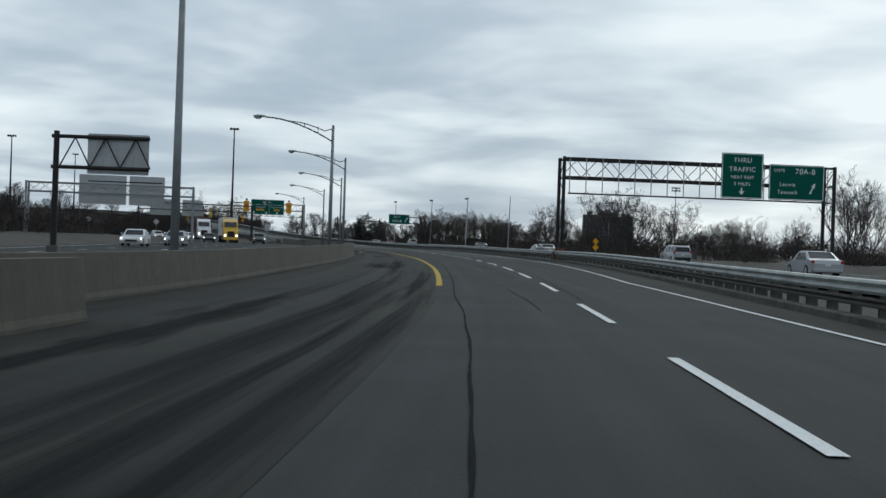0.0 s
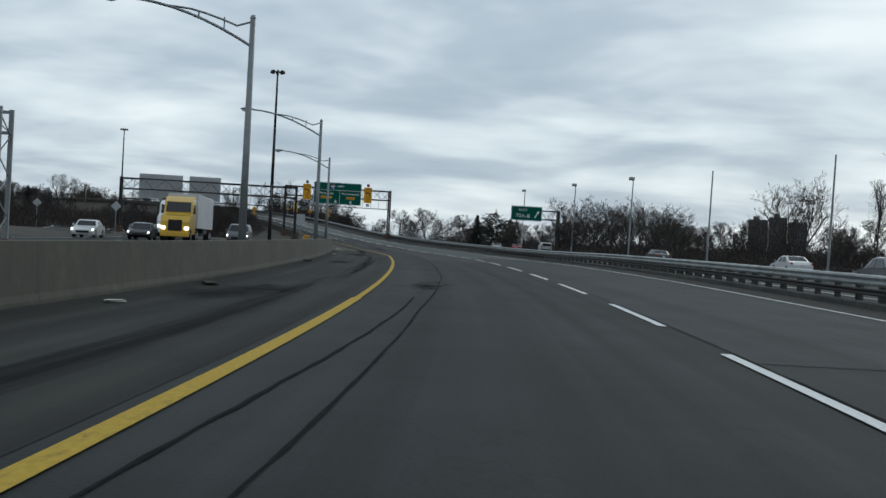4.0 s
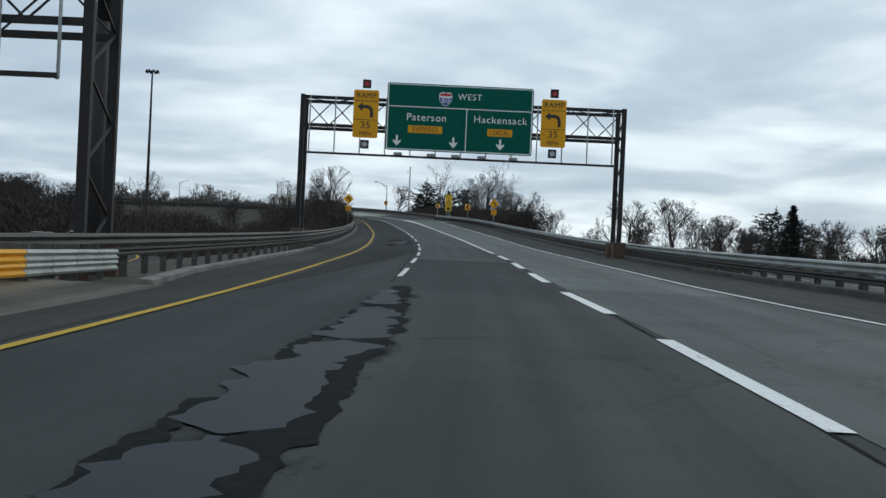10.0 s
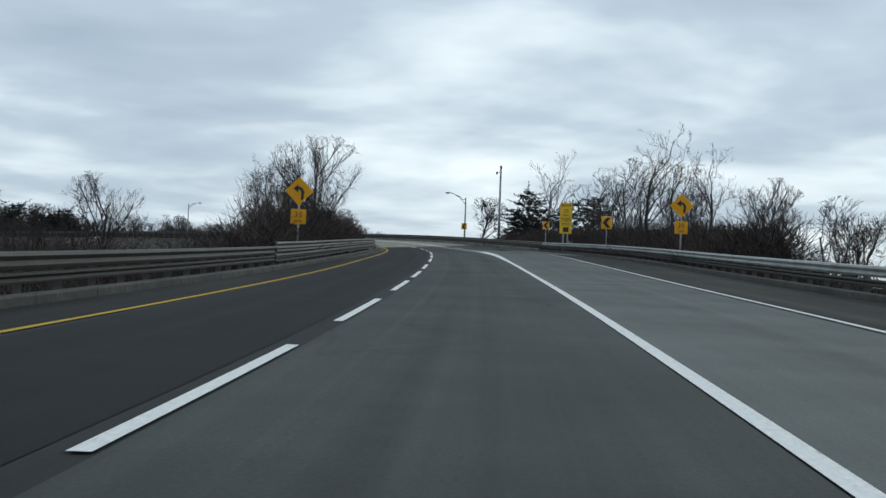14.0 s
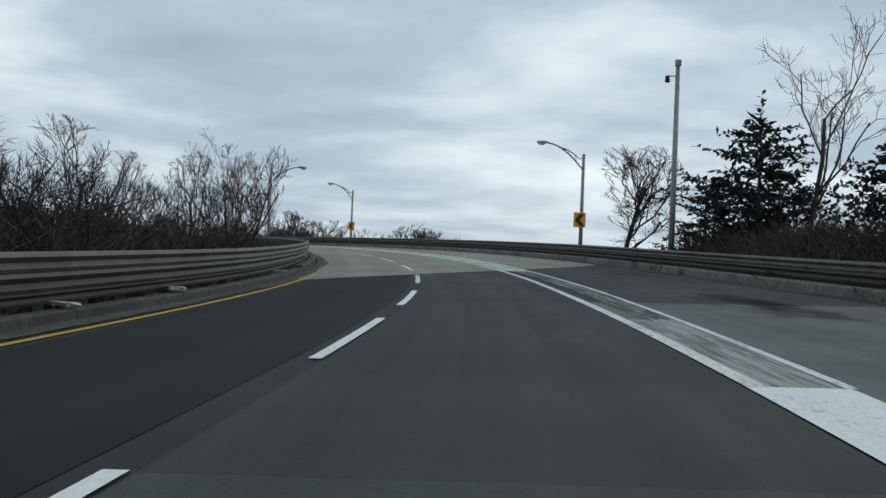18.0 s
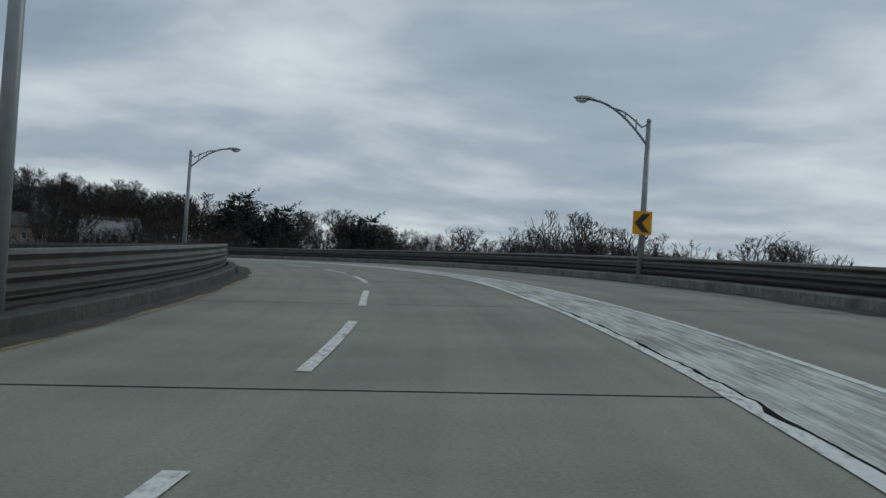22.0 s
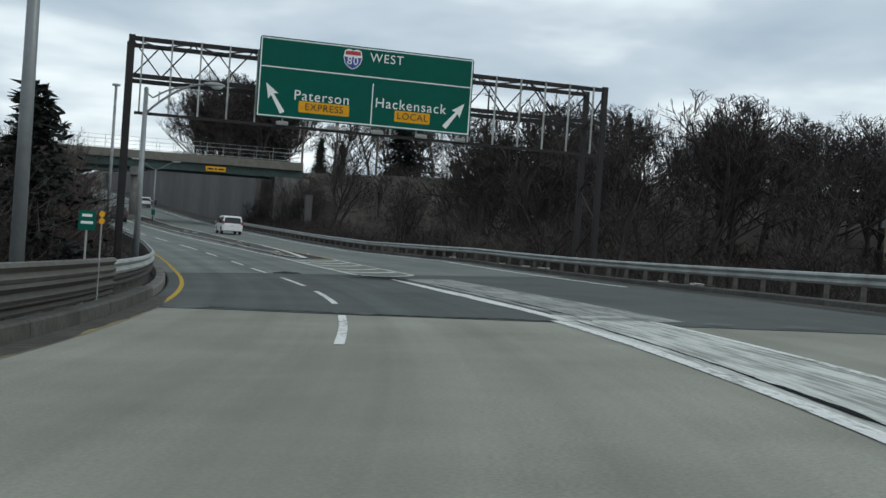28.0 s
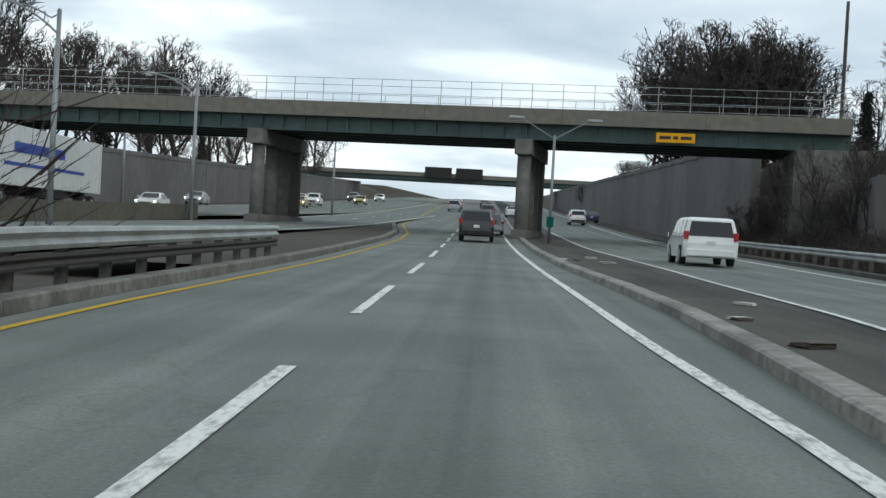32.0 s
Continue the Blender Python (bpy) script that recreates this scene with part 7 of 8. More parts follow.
def woodland(seed, n, x0, y0, x1, y1, spread, top0, top1, mat=None, label="dense dark leafless woods on the slope", hmin=6.0):
    """Leafless woods standing close together along a line of the plan, one object; crowns reach a height above sea level."""
    rng = np.random.RandomState(seed)
    t = (np.arange(n) + rng.rand(n)) / n
    nx, ny = -(y1 - y0), (x1 - x0)
    L = math.hypot(nx, ny)
    off = (rng.rand(n) - 0.5) * spread
    X, Y = x0 + (x1 - x0) * t + nx / L * off, y0 + (y1 - y0) * t + ny / L * off
    Z = ground_height(X, Y)
    VV, FF, k = [], [], 0
    for i in range(n):
        v, f = BELT[rng.randint(4)]
        h = max(top0 + (top1 - top0) * t[i] + rng.randn() * 1.7 - Z[i], hmin * (0.8 + 0.4 * rng.rand()))
        a, sc, w = rng.rand() * 6.283, h / 9.6, 0.9 + 0.4 * rng.rand()
        c, s_ = math.cos(a) * sc * w, math.sin(a) * sc * w
        VV.append(np.stack([v[:, 0] * c - v[:, 1] * s_ + X[i], v[:, 0] * s_ + v[:, 1] * c + Y[i], v[:, 2] * sc + Z[i]], 1))
        FF.append(f + k)
        k += len(v)
    V, F = np.concatenate(VV), np.concatenate(FF)
    me = bpy.data.meshes.new("woodland")
    me.vertices.add(len(V))
    me.vertices.foreach_set("co", V.astype(np.float32).ravel())
    me.loops.add(F.size)
    me.loops.foreach_set("vertex_index", F.astype(np.int32).ravel())
    me.polygons.add(len(F))
    me.polygons.foreach_set("loop_start", np.arange(0, F.size, 4, dtype=np.int32))
    me.materials.append(mat or M_TWIG)
    me.update()
    tagged(new("woodland", me), label, "woods", "", "stuff")


def brush(name, seed, X, Y, height, blades, width, mat, label, radius=1.6, lift=0.0):
    """Thicket: domed clumps of short crossing twigs over a few long stems, one object."""
    rng = np.random.RandomState(seed)
    n = len(X)
    blades = int(blades * 1.45)
    Z = ground_height(X, Y) + lift
    m = n * blades
    R = np.repeat(radius * (0.75 + 0.6 * rng.rand(n)), blades)
    H = np.repeat(height * (0.45 + 0.75 * rng.rand(n)), blades)
    a, q = rng.rand(m) * 6.283, np.sqrt(rng.rand(m))
    dome = np.sqrt(1.0 - 0.85 * q * q)
    out = np.stack([np.cos(a), np.sin(a), np.zeros(m)], 1)
    stem = rng.rand(m) < 0.05
    rise = np.where(stem, 0.0, rng.rand(m) ** 0.75 * dome)
    b = np.stack([np.repeat(X, blades), np.repeat(Y, blades), np.repeat(Z, blades) - 0.15], 1) + out * (q * R * np.where(stem, 0.7, 1.0))[:, None]
    b[:, 2] += rise * H * 0.88
    d = out * (0.5 * q)[:, None] + rng.randn(m, 3) * np.where(stem, 0.18, 0.62)[:, None]
    d[:, 2] = np.abs(d[:, 2]) * 0.6 + np.where(stem, 1.0, 0.45)
    d /= np.linalg.norm(d, axis=1)[:, None]
    ln = H * np.where(stem, 0.32 + 0.34 * rng.rand(m), 0.12 + 0.22 * rng.rand(m))
    t = b + d * ln[:, None]
    w = np.cross(d, rng.randn(m, 3))
    w *= (width * (0.45 + 0.7 * rng.rand(m)) / np.maximum(np.linalg.norm(w, axis=1), 1e-6))[:, None]
    V = np.stack([b - w, b + w, t + w * 0.3, t - w * 0.3], 1).reshape(-1, 3)
    me = bpy.data.meshes.new(name)
    me.vertices.add(len(V))
    me.vertices.foreach_set("co", V.astype(np.float32).ravel())
    me.loops.add(m * 4)
    me.loops.foreach_set("vertex_index", np.arange(m * 4, dtype=np.int32))
    me.polygons.add(m)
    me.polygons.foreach_set("loop_start", np.arange(0, m * 4, 4, dtype=np.int32))
    me.materials.append(mat)
    me.update()
    return tagged(new(name, me), label, "brush", "", "stuff")


def brush_su(seed, n, s0, s1, u0, u1, height, blades=60, width=0.03, mat=None, label="dense leafless brown brush", radius=1.7):
    rng = np.random.RandomState(seed)
    S, U = s0 + (s1 - s0) * rng.rand(n), u0 + (u1 - u0) * rng.rand(n)
    q = P(S, U)
    brush("brush", seed, q[:, 0], q[:, 1], height, blades, width, mat or M_BRUSH, label, radius)


def brush_line(seed, n, x0, y0, x1, y1, spread, height, blades=50, width=0.05, mat=None, label="distant belt of leafless woods"):
    rng = np.random.RandomState(seed)
    t = rng.rand(n)
    nx, ny = -(y1 - y0), (x1 - x0)
    L = math.hypot(nx, ny)
    off = (rng.rand(n) - 0.5) * spread
    brush("woodland_belt", seed, x0 + (x1 - x0) * t + nx / L * off, y0 + (y1 - y0) * t + ny / L * off, height, blades, width, mat or M_BRUSH, label, 3.0)


# behind the oncoming carriageway
grove(1, 16, 40, 330, -62, -42, ("oak", "maple", "scrub"), 0.7, 1.0)
tree_su("oak", 92, -46, 1.1)
tree_su("oak", 84, -52, 1.0)
brush_su(2, 420, 20, 340, -64, -42, 3.2, 70, 0.04)
# woods between the ramps
grove(3, 26, 330, 470, -95, -34, ("oak", "maple", "scrub", "oak"), 0.6, 0.85)
brush_su(4, 520, 325, 480, -90, -30, 4.6, 80, 0.045)
tree_su("spruce", 420, -62, 0.85)
tree_su("pine", 455, -88, 0.9)
grove(5, 10, 340, 425, -26, -12, ("scrub", "scrub", "maple"), 0.55, 0.8, False)
brush_su(6, 320, 330, 440, -26, -10.5, 2.0, 110, 0.018)
# inner side of the bend
tree_su("spread", 420.0, -10.4, 0.98, 0.95)
tree_su("vase", 409.5, -12.5, 0.95, 0.8)
tree_su("scrub", 429, -10.2, 0.7, 1.5)
tree_su("scrub", 410, -11.0, 1.2)
tree_su("maple", 426, -15, 0.55)
tree_su("scrub", 434, -11.5, 0.7, 1.3)
brush_su(7, 620, 400, 476, -18, -9.4, 3.4, 210, 0.024, M_THICKET, radius=2.1)
for s, u, sc in ((452, -12.6, 0.72), (446, -13.8, 0.66), (440, -12.4, 0.6), (458, -13.5, 0.62)):
    tree_su("maple", s, u, sc)
for s, u, k, sc in ((452, -9.6, "scrub", 0.9), (462, -10.5, "maple", 0.55), (470, -9.5, "scrub", 1.0), (498, -9.6, "vase", 1.02), (486, -12, "scrub", 0.8)):
    tree_su(k, s, u, sc)
grove(42, 12, 690, 722, -28, -14, ("maple", "vase", "maple"), 0.7, 0.9, False)
brush_su(43, 170, 386, 426, -15, -9.6, 2.8, 170, 0.021, M_THICKET, radius=2.0)
brush_su(44, 170, 318, 400, 11.8, 17, 1.7, 110, 0.02)
woodland(45, 22, -316, 544, -276, 598, 28, 13.2, 12.6, None, "dark scrub woods on the near slope", 3.6)
brush_su(8, 260, 476, 512, -26, -9.6, 2.2, 120, 0.014)
brush_su(9, 420, 440, 570, -66, -24, 3.0, 80, 0.04, label="belt of leafless brush on the inner slope")
grove(10, 12, 470, 600, -70, -40, ("oak", "scrub", "maple", "pine"), 0.5, 0.7)
# outer side of the bend
for s, u, k, sc, wd in ((476.6, 15.9, "tall", 1.05, 1.0), (478, 14.4, "pine", 0.84, 1.25), (485.5, 14.6, "pine", 0.62, 1.35), (481.0, 16.6, "pine", 0.74, 1.3), (470, 17.0, "pine", 0.84, 1.2), (461, 17.5, "pine", 0.9, 1.1), (486.4, 10.5, "oak_far", 0.74, 1.25),
                        (452, 16, "maple", 0.95, 1.0), (447, 18, "tall", 0.95, 1.0), (440, 15.2, "elm", 0.8, 1.1), (433, 14.2, "maple", 0.9, 0.9), (427, 14.6, "tall", 0.85, 1.4), (422, 15.5, "maple", 0.85, 1.0), (428, 18, "oak", 0.9, 1.0), (411, 15, "tall", 0.7, 1.1), (404, 17, "maple", 0.75, 1.0), (398, 15.5, "oak", 0.65, 1.0), (390, 17, "scrub", 1.1, 1.0), (436, 20, "oak", 1.0, 1.0), (455, 22, "oak", 1.0, 1.0), (467, 20, "maple", 0.9, 1.0)):
    tree_su(k, s, u, sc, wd)
brush_su(51, 420, 394, 482, 11.8, 16.5, 4.2, 210, 0.026, M_THICKET, radius=1.9)
brush_su(11, 520, 385, 482, 12.0, 22, 3.0, 150, 0.019, radius=1.7)
grove(12, 22, 505, 620, 24, 52, ("vase", "scrub", "maple_far", "maple"), 0.95, 1.3)
brush_su(13, 340, 500, 640, 20, 60, 5.5, 80, 0.03)
# beyond the neighbouring carriageway
grove(14, 30, -20, 330, 44, 78, ("scrub", "maple", "scrub", "vase"), 0.6, 0.95)
tree_su("vase", 122, 47, 1.25)
tree_su("vase", 128, 52, 1.15)
tree_su("maple", 215, 50, 1.0)
brush_su(15, 520, -40, 360, 38, 72, 2.3, 70, 0.04)
woodland(16, 22, 5, 400, -60, 520, 60, 9.5, 11.0)
brush_su(17, 520, 330, 500, 46, 130, 4.0, 60, 0.07)
tree(*("pine", -59.9, 504.4, 1.5), 1.35, 1.4)
tree(*("pine", -54.0, 500.0, 1.5), 1.1, 1.4)
woodland(18, 26, 60, 330, -60, 560, 40, 10.5, 12.0)
brush_line(19, 520, 140, 160, -40, 620, 50, 7.0, 80, 0.09)
brush_line(20, 380, -170, -80, -220, 330, 50, 6.5, 70, 0.10)
woodland(21, 22, -150, 40, -230, 300, 50, 10.5, 11.5)
brush_line(22, 420, -40, 640, -330, 800, 50, 8.0, 80, 0.11)
woodland(23, 24, -60, 640, -330, 790, 50, 12, 15)
# hillside with houses
woodland(24, 84, -402, 540, -462, 725, 46, 29.6, 28.8)
woodland(49, 22, -352, 548, -400, 705, 34, 21.0, 18.5, None, "scattered dark leafless trees before the houses", 4.5)
woodland(25, 46, -412, 538, -515, 700, 50, 29.0, 32)
woodland(26, 40, -435, 720, -400, 880, 60, 27.5, 26)
brush_line(27, 820, -340, 536, -430, 730, 72, 3.6, 90, 0.075, M_THICKET)
brush_line(28, 520, -430, 720, -420, 900, 60, 9.5, 100, 0.11)
for k, x, y, top in (("pine", -421.2, 697.6, 28.2), ("pine", -411.1, 647.0, 30.1), ("pine", -404, 655, 27.5), ("spruce", -439.4, 569.5, 33), ("spruce", -429.9, 549.1, 32.7), ("pine", -490.6, 542.4, 39.6), ("pine", -482, 548, 36), ("oak", -423.5, 585.4, 31.5), ("oak", -428, 592, 31.0), ("oak", -418, 578, 30.0)):
    z = float(ground_height(x, y)[0])
    hh = {"pine": 9.0, "spruce": 11.0, "oak": 10.4}[k]
    tree(k, x, y, z, (top - z) / hh, 1.25 if k != "spruce" else 0.9, x % 360)
def s_of(x, y):
    return float(nearest(np.array([x]), np.array([y]))[0][0])


# slim trees along the neighbouring carriageway
for x, y, top in ((-24.5, 286.6, 10.5), (-21.1, 281.7, 9.7), (-17.7, 278.7, 9.8), (-14.9, 274.7, 9.8), (-12.3, 271.5, 8.7), (-19, 291, 9.6), (-12, 282, 9.0), (0.9, 218.1, 10.0), (8.5, 182.7, 10.9), (11.1, 187.5, 10.2), (15.4, 171.9, 8.8), (22.1, 155.6, 6.4), (21.2, 166.0, 6.4)):
    q = np.array((x, y)) + np.array((x - float(P(s_of(x, y), 0)[0]), y - float(P(s_of(x, y), 0)[1]))) * 0.25
    z = float(ground_height(q[0], q[1])[0])
    tree("vase", float(q[0]), float(q[1]), z, (top - z) / 8.6 * 1.12, 1.25, (x * 53) % 360)
# wooded slopes by the fork
grove(29, 22, 660, 718, 16.5, 30, ("oak", "maple", "gnarled", "vase"), 0.55, 0.8, False)
grove(50, 12, 716, 768, 25, 34, ("oak", "maple", "vase", "maple"), 0.6, 0.85, False)
woodland(36, 14, -272, 598, -238, 626, 14, 19.0, 18.0, M_TWIGPALE, "thin pale leafless trees above the brush", 4.0)
woodland(37, 16, -350, 534, -395, 532, 14, 22.5, 25)
woodland(41, 12, -78, 412, -30, 440, 40, 9.3, 8.6, None, "leafless woods beyond the carriageways")
tree("spruce", -47.5, 382.1, 1.2, 0.76, 1.3, 40)
brush_su(31, 420, 632, 790, 15.5, 34, 2.2, 110, 0.022)
brush_su(38, 480, 632, 790, 32, 70, 3.2, 80, 0.045)
tree_su("elm", 750, 20.6, 1.28, 1.15)
grove(52, 10, 758, 784, 17.0, 21.0, ("scrub", "vase", "maple", "oak"), 0.55, 0.75, False)
brush_su(53, 210, 734, 784, 15.2, 20.5, 2.6, 130, 0.02, M_THICKET)
for s, u, k, sc in ((704, -11.0, "vase", 0.95), (708, -9.8, "vase", 0.9), (713, -12, "maple", 0.8), (711, -9.3, "scrub", 1.0)):
    tree_su(k, s, u, sc)
tree(*("spruce", *[float(v) for v in P(808.7, 47.5)[:2]], 20.5), 1.52, 1.5, 30)
for s, u, sc in ((666, -9.8, 0.66), (670, -11.6, 0.5), (661.5, -11.8, 0.42)):
    tree_su("spruce", s, u, sc, 1.7)
for s, u, k, sc in ((664, -11, "scrub", 0.9), (690, -13, "maple", 0.75), (697, -16, "oak", 0.8), (704, -11, "scrub", 1.0), (710, -18, "maple", 0.8), (685, -18, "oak", 0.8), (715, -24, "oak", 0.8), (676, -14, "maple", 0.7), (702, -24, "maple", 0.9)):
    tree_su(k, s, u, sc)
brush_su(32, 380, 644, 712, -26, -8.5, 1.9, 120, 0.014)
grove(39, 18, 668, 714, -30, -10.2, ("vase", "maple", "scrub", "vase"), 0.6, 0.85, False)
brush_su(40, 400, 662, 716, -32, -9.3, 5.2, 150, 0.022, M_THICKET, radius=2.1)
grove(33, 12, 640, 700, -60, -28, ("oak", "maple", "scrub"), 0.7, 1.0)

# ---- overpass ----
BR = Matrix.Translation((-398.6, 487.5, 0)) @ Matrix.Rotation(radians(102.5), 4, "Z")   # local x across the roads, y ahead
Z_SOFF, Z_TOP = 18.75, 20.1


def overpass(m, x0, x1, zs, label, far=False, depth=9.0):
    g = thing("overpass_bridge", m, label, "bridge")
    n = 5 if not far else 3
    for i in range(n):
        y = 0.5 + (depth - 1.0) * i / (n - 1)
        bm = box(x0, x1, y - 0.03, y + 0.03, zs, zs + 1.05)
        add_box(bm, x0, x1, y - 0.22, y + 0.22, zs, zs + 0.06)
        part("girder", bm, M_GIRDER, g, "green painted steel girder")
    part("deck_slab", box(x0, x1, 0.0, depth, zs + 1.06, zs + 1.3), M_PARAPET, g, "stained concrete deck slab")
    for y0 in (-0.12, depth - 0.2):
        x = x0
        while x < x1 - 0.1:
            b = min(x + 9.0, x1)
            part("parapet", box(x + 0.01, b - 0.01, y0, y0 + 0.32, zs + 1.0, zs + 2.0, 0.02), M_PARAPET, g, "weathered concrete parapet")
            x = b
    if not far:
        for y0 in (0.05, depth - 0.1):
            for z in (2.1, 2.6, 3.1, 3.55):
                part("fence_rail", box(x0, x1, y0 - 0.014, y0 + 0.014, zs + z, zs + z + 0.028), M_WIRE, g)
            for k in range(int((x1 - x0) / 2.0)):
                x = x0 + 1 + k * 2.0
                part("fence_post", box(x - 0.02, x + 0.02, y0 - 0.02, y0 + 0.02, zs + 2.0, zs + 3.58), M_WIRE, g)
        for k in range(int((x1 - x0) / 1.5)):
            x = x0 + 0.7 + k * 1.5
            part("stiffener", box(x - 0.05, x + 0.05, 0.28, 0.47, zs + 0.07, zs + 1.0), M_GIRDER, g)
    return g


overpass(BR, -62, 18.8, Z_SOFF, "steel girder road bridge with a concrete parapet and wire fence")


def pier(x, z0, label):
    g = thing("bridge_pier", BR @ Matrix.Translation((x, 0, 0)), label, "bridge pier", "bridge piers")
    part("cap_beam", box(-0.55, 0.55, -0.3, 9.3, Z_SOFF - 1.0, Z_SOFF - 0.01, 0.03), M_PIER, g)
    for y in (0.6, 3.3, 6.0, 8.6):
        part("column", tube((0, y, z0 - 0.6), (0, y, Z_SOFF - 0.99), 0.45, 0.45, 16), M_PIER, g, "", None, True)
    part("footing_wall", box(-0.5, 0.5, -0.3, 9.3, z0 - 0.6, z0 + 0.8, 0.04), M_PIER, g)


pier(-1.35, 12.1, "round grey concrete bridge columns under a cap beam")
pier(-19.5, 12.2, "round grey concrete bridge columns under a cap beam")
pier(-41.0, 12.4, "round grey concrete bridge columns under a cap beam")
ab = thing("bridge_abutment", BR @ Matrix.Translation((16.4, 0, 0)), "dark concrete bridge abutment", "bridge abutment")
part("front_wall", box(-1.0, 3.2, -0.5, 9.5, 10.5, Z_SOFF - 0.01, 0.03), M_PIER, ab)
part("wing_wall", box(2.0, 2.6, -14, -0.51, 10.5, 16.5), M_RETAIN, ab)
cs = thing("clearance_sign", BR @ Matrix.Translation((7.0, -0.2, Z_SOFF + 0.12)), "yellow clearance sign bolted to the girder", "road sign")
plate(cs, "panel", 0, 2.4, 0, 0.6, M_SIGNYELLOW, 0.0, "", 0.03, 0.03)
for x, w in ((0.55, 0.36), (1.2, 0.15), (1.85, 0.34)):
    part("text_bar", box(x - w, x + w, -0.012, -0.004, 0.2, 0.4), M_SIGNBLACK, cs)

# retaining walls beyond the bridge
def retaining(s0, s1, fn, h0, h1, face, label):
    w = thing("retaining_wall", Matrix.Identity(4), label, "retaining wall", "", "structure")
    a = s0
    while a < s1 - 0.5:
        b = min(a + 7.0, s1)
        hh = float(np.interp((a + b) / 2, [s0, s1], [h0, h1]))
        prof = [(0, -1.0), (0.03 * face, hh - 0.5), (-0.06 * face, hh - 0.48), (-0.06 * face, hh), (0.7 * face, hh), (0.7 * face, -1.0)]
        part_mesh("wall_panel", sweep(prof, np.linspace(a + 0.015, b - 0.015, 3), fn, 0, M_RETAIN, "wall_panel", flip=face < 0), w)
        a = b


retaining(786, 1000, tab((786, 19.0), (860, 17.5), (1000, 16.0)), 8.2, 4.0, 1, "tall grey concrete retaining wall")
retaining(786, 1000, tab((786, -45), (860, -38), (1000, -33)), 6.2, 4.0, -1, "grey concrete retaining wall beyond the oncoming lanes")


def bank_trees(seed, n, s0, s1, u0, u1, kinds, lo, hi):
    rng = np.random.RandomState(seed)
    for i in range(n):
        s, u = s0 + (s1 - s0) * (i + rng.rand()) / n, u0 + (u1 - u0) * rng.rand()
        q = P(s, u)
        tree(thin(kinds[rng.randint(len(kinds))], True), float(q[0]), float(q[1]), float(ground_height(float(q[0]), float(q[1]))[0]) - 0.1, lo + (hi - lo) * rng.rand(), 1.0 + 0.3 * rng.rand(), rng.rand() * 360)


bank_trees(41, 16, 836, 878, 24.5, 38, ("oak", "maple", "oak"), 1.35, 1.65)
woodland(47, 26, *[float(v) for v in P(838, 30)[:2]], *[float(v) for v in P(890, 32)[:2]], 16, 38, 40, None, "dense leafless woods above the retaining wall")
woodland(48, 34, *[float(v) for v in P(800, -62)[:2]], *[float(v) for v in P(950, -50)[:2]], 26, 36, 37, None, "dense leafless woods above the far wall")
bank_trees(46, 8, 800, 830, 34, 60, ("oak", "maple"), 1.0, 1.3)
bank_trees(42, 10, 870, 1000, 18, 40, ("oak", "maple"), 0.6, 0.8)
bank_trees(43, 14, 800, 1000, -75, -47, ("oak", "maple", "spruce"), 0.55, 0.85)
bank_trees(44, 14, 860, 1000, -48, -36, ("scrub", "scrub", "maple"), 0.7, 0.9)
bank_trees(45, 5, 792, 800, 24, 34, ("spruce",), 0.42, 0.5)
# a second bridge further up the road
_q = P(985, 0)
overpass(Matrix.Translation((float(_q[0]), float(_q[1]), 0)) @ Matrix.Rotation(radians(111), 4, "Z"), -60, 30, 25.2, "distant road bridge crossing the highway", True)
for x0 in (-16, -8.5):
    b = thing("road_sign", Matrix.Translation((float(_q[0]), float(_q[1]), 26.0)) @ Matrix.Rotation(radians(111), 4, "Z") @ Matrix.Translation((x0, -0.6, 0)), "dark sign panel hung on the distant bridge", "road sign", "bridge signs")
    plate(b, "board", 0, 6.5, 0, 2.6, M_POLEDARK, 0, "", 0.05)

# low wall between ramp and through carriageway
def median_wall():
    w = thing("barrier_wall", Matrix.Identity(4), "low weathered concrete wall along the through carriageway", "barrier wall")
    fn = tab((712, -19.5), (760, -19.0), (772, -18.6))
    a = 712.0
    while a < 771:
        prof = [(0, -0.2), (0.0, 0.75), (-0.25, 0.75), (-0.3, -0.2)]
        part_mesh("panel", sweep(prof, np.linspace(a + 0.01, a + 5.99, 3), fn, 0.45, M_CONCRETE, "panel", flip=True), w)
        a += 6.0


median_wall()
strip("median_grass", 722, 800, lambda s: U_KERB_L(s) - 5.0, lambda s: U_KERB_L(s) - 0.3, 0.1, M_GRASS, "worn brown grass verge of the median", "verge", cols=4)

# utility poles and wires above the outer slope
WIRE_ENDS = []
for s, u, top, arm in ((784.3, 29.4, 32.8, 1), (790.7, 37.2, 34.0, 1), (781.7, 24.1, 30.2, 0), (786, 52, 34.6, 1)):
    q = P(s, u)
    z0 = float(ground_height(float(q[0]), float(q[1]))[0]) - 0.5
    g = thing("utility_pole", pose(float(q[0]), float(q[1]), z0, 0, 0, 120), "dark wooden utility pole standing above the slope", "utility pole", "utility poles")
    part("pole", tube((0, 0, 0), (0, 0, top - z0), 0.17, 0.12, 8), M_WOOD, g)
    if arm:
        part("crossarm", box(-0.7, 0.7, -0.06, 0.06, top - z0 - 1.0, top - z0 - 0.87), M_WOOD, g)
        for x in (-0.6, 0.0, 0.6):
            part("insulator", tube((x, 0, top - z0 - 0.87), (x, 0, top - z0 - 0.6), 0.05, 0.04, 6), M_GALV, g)
        WIRE_ENDS.append(Vector((float(q[0]), float(q[1]), top - 0.6)))
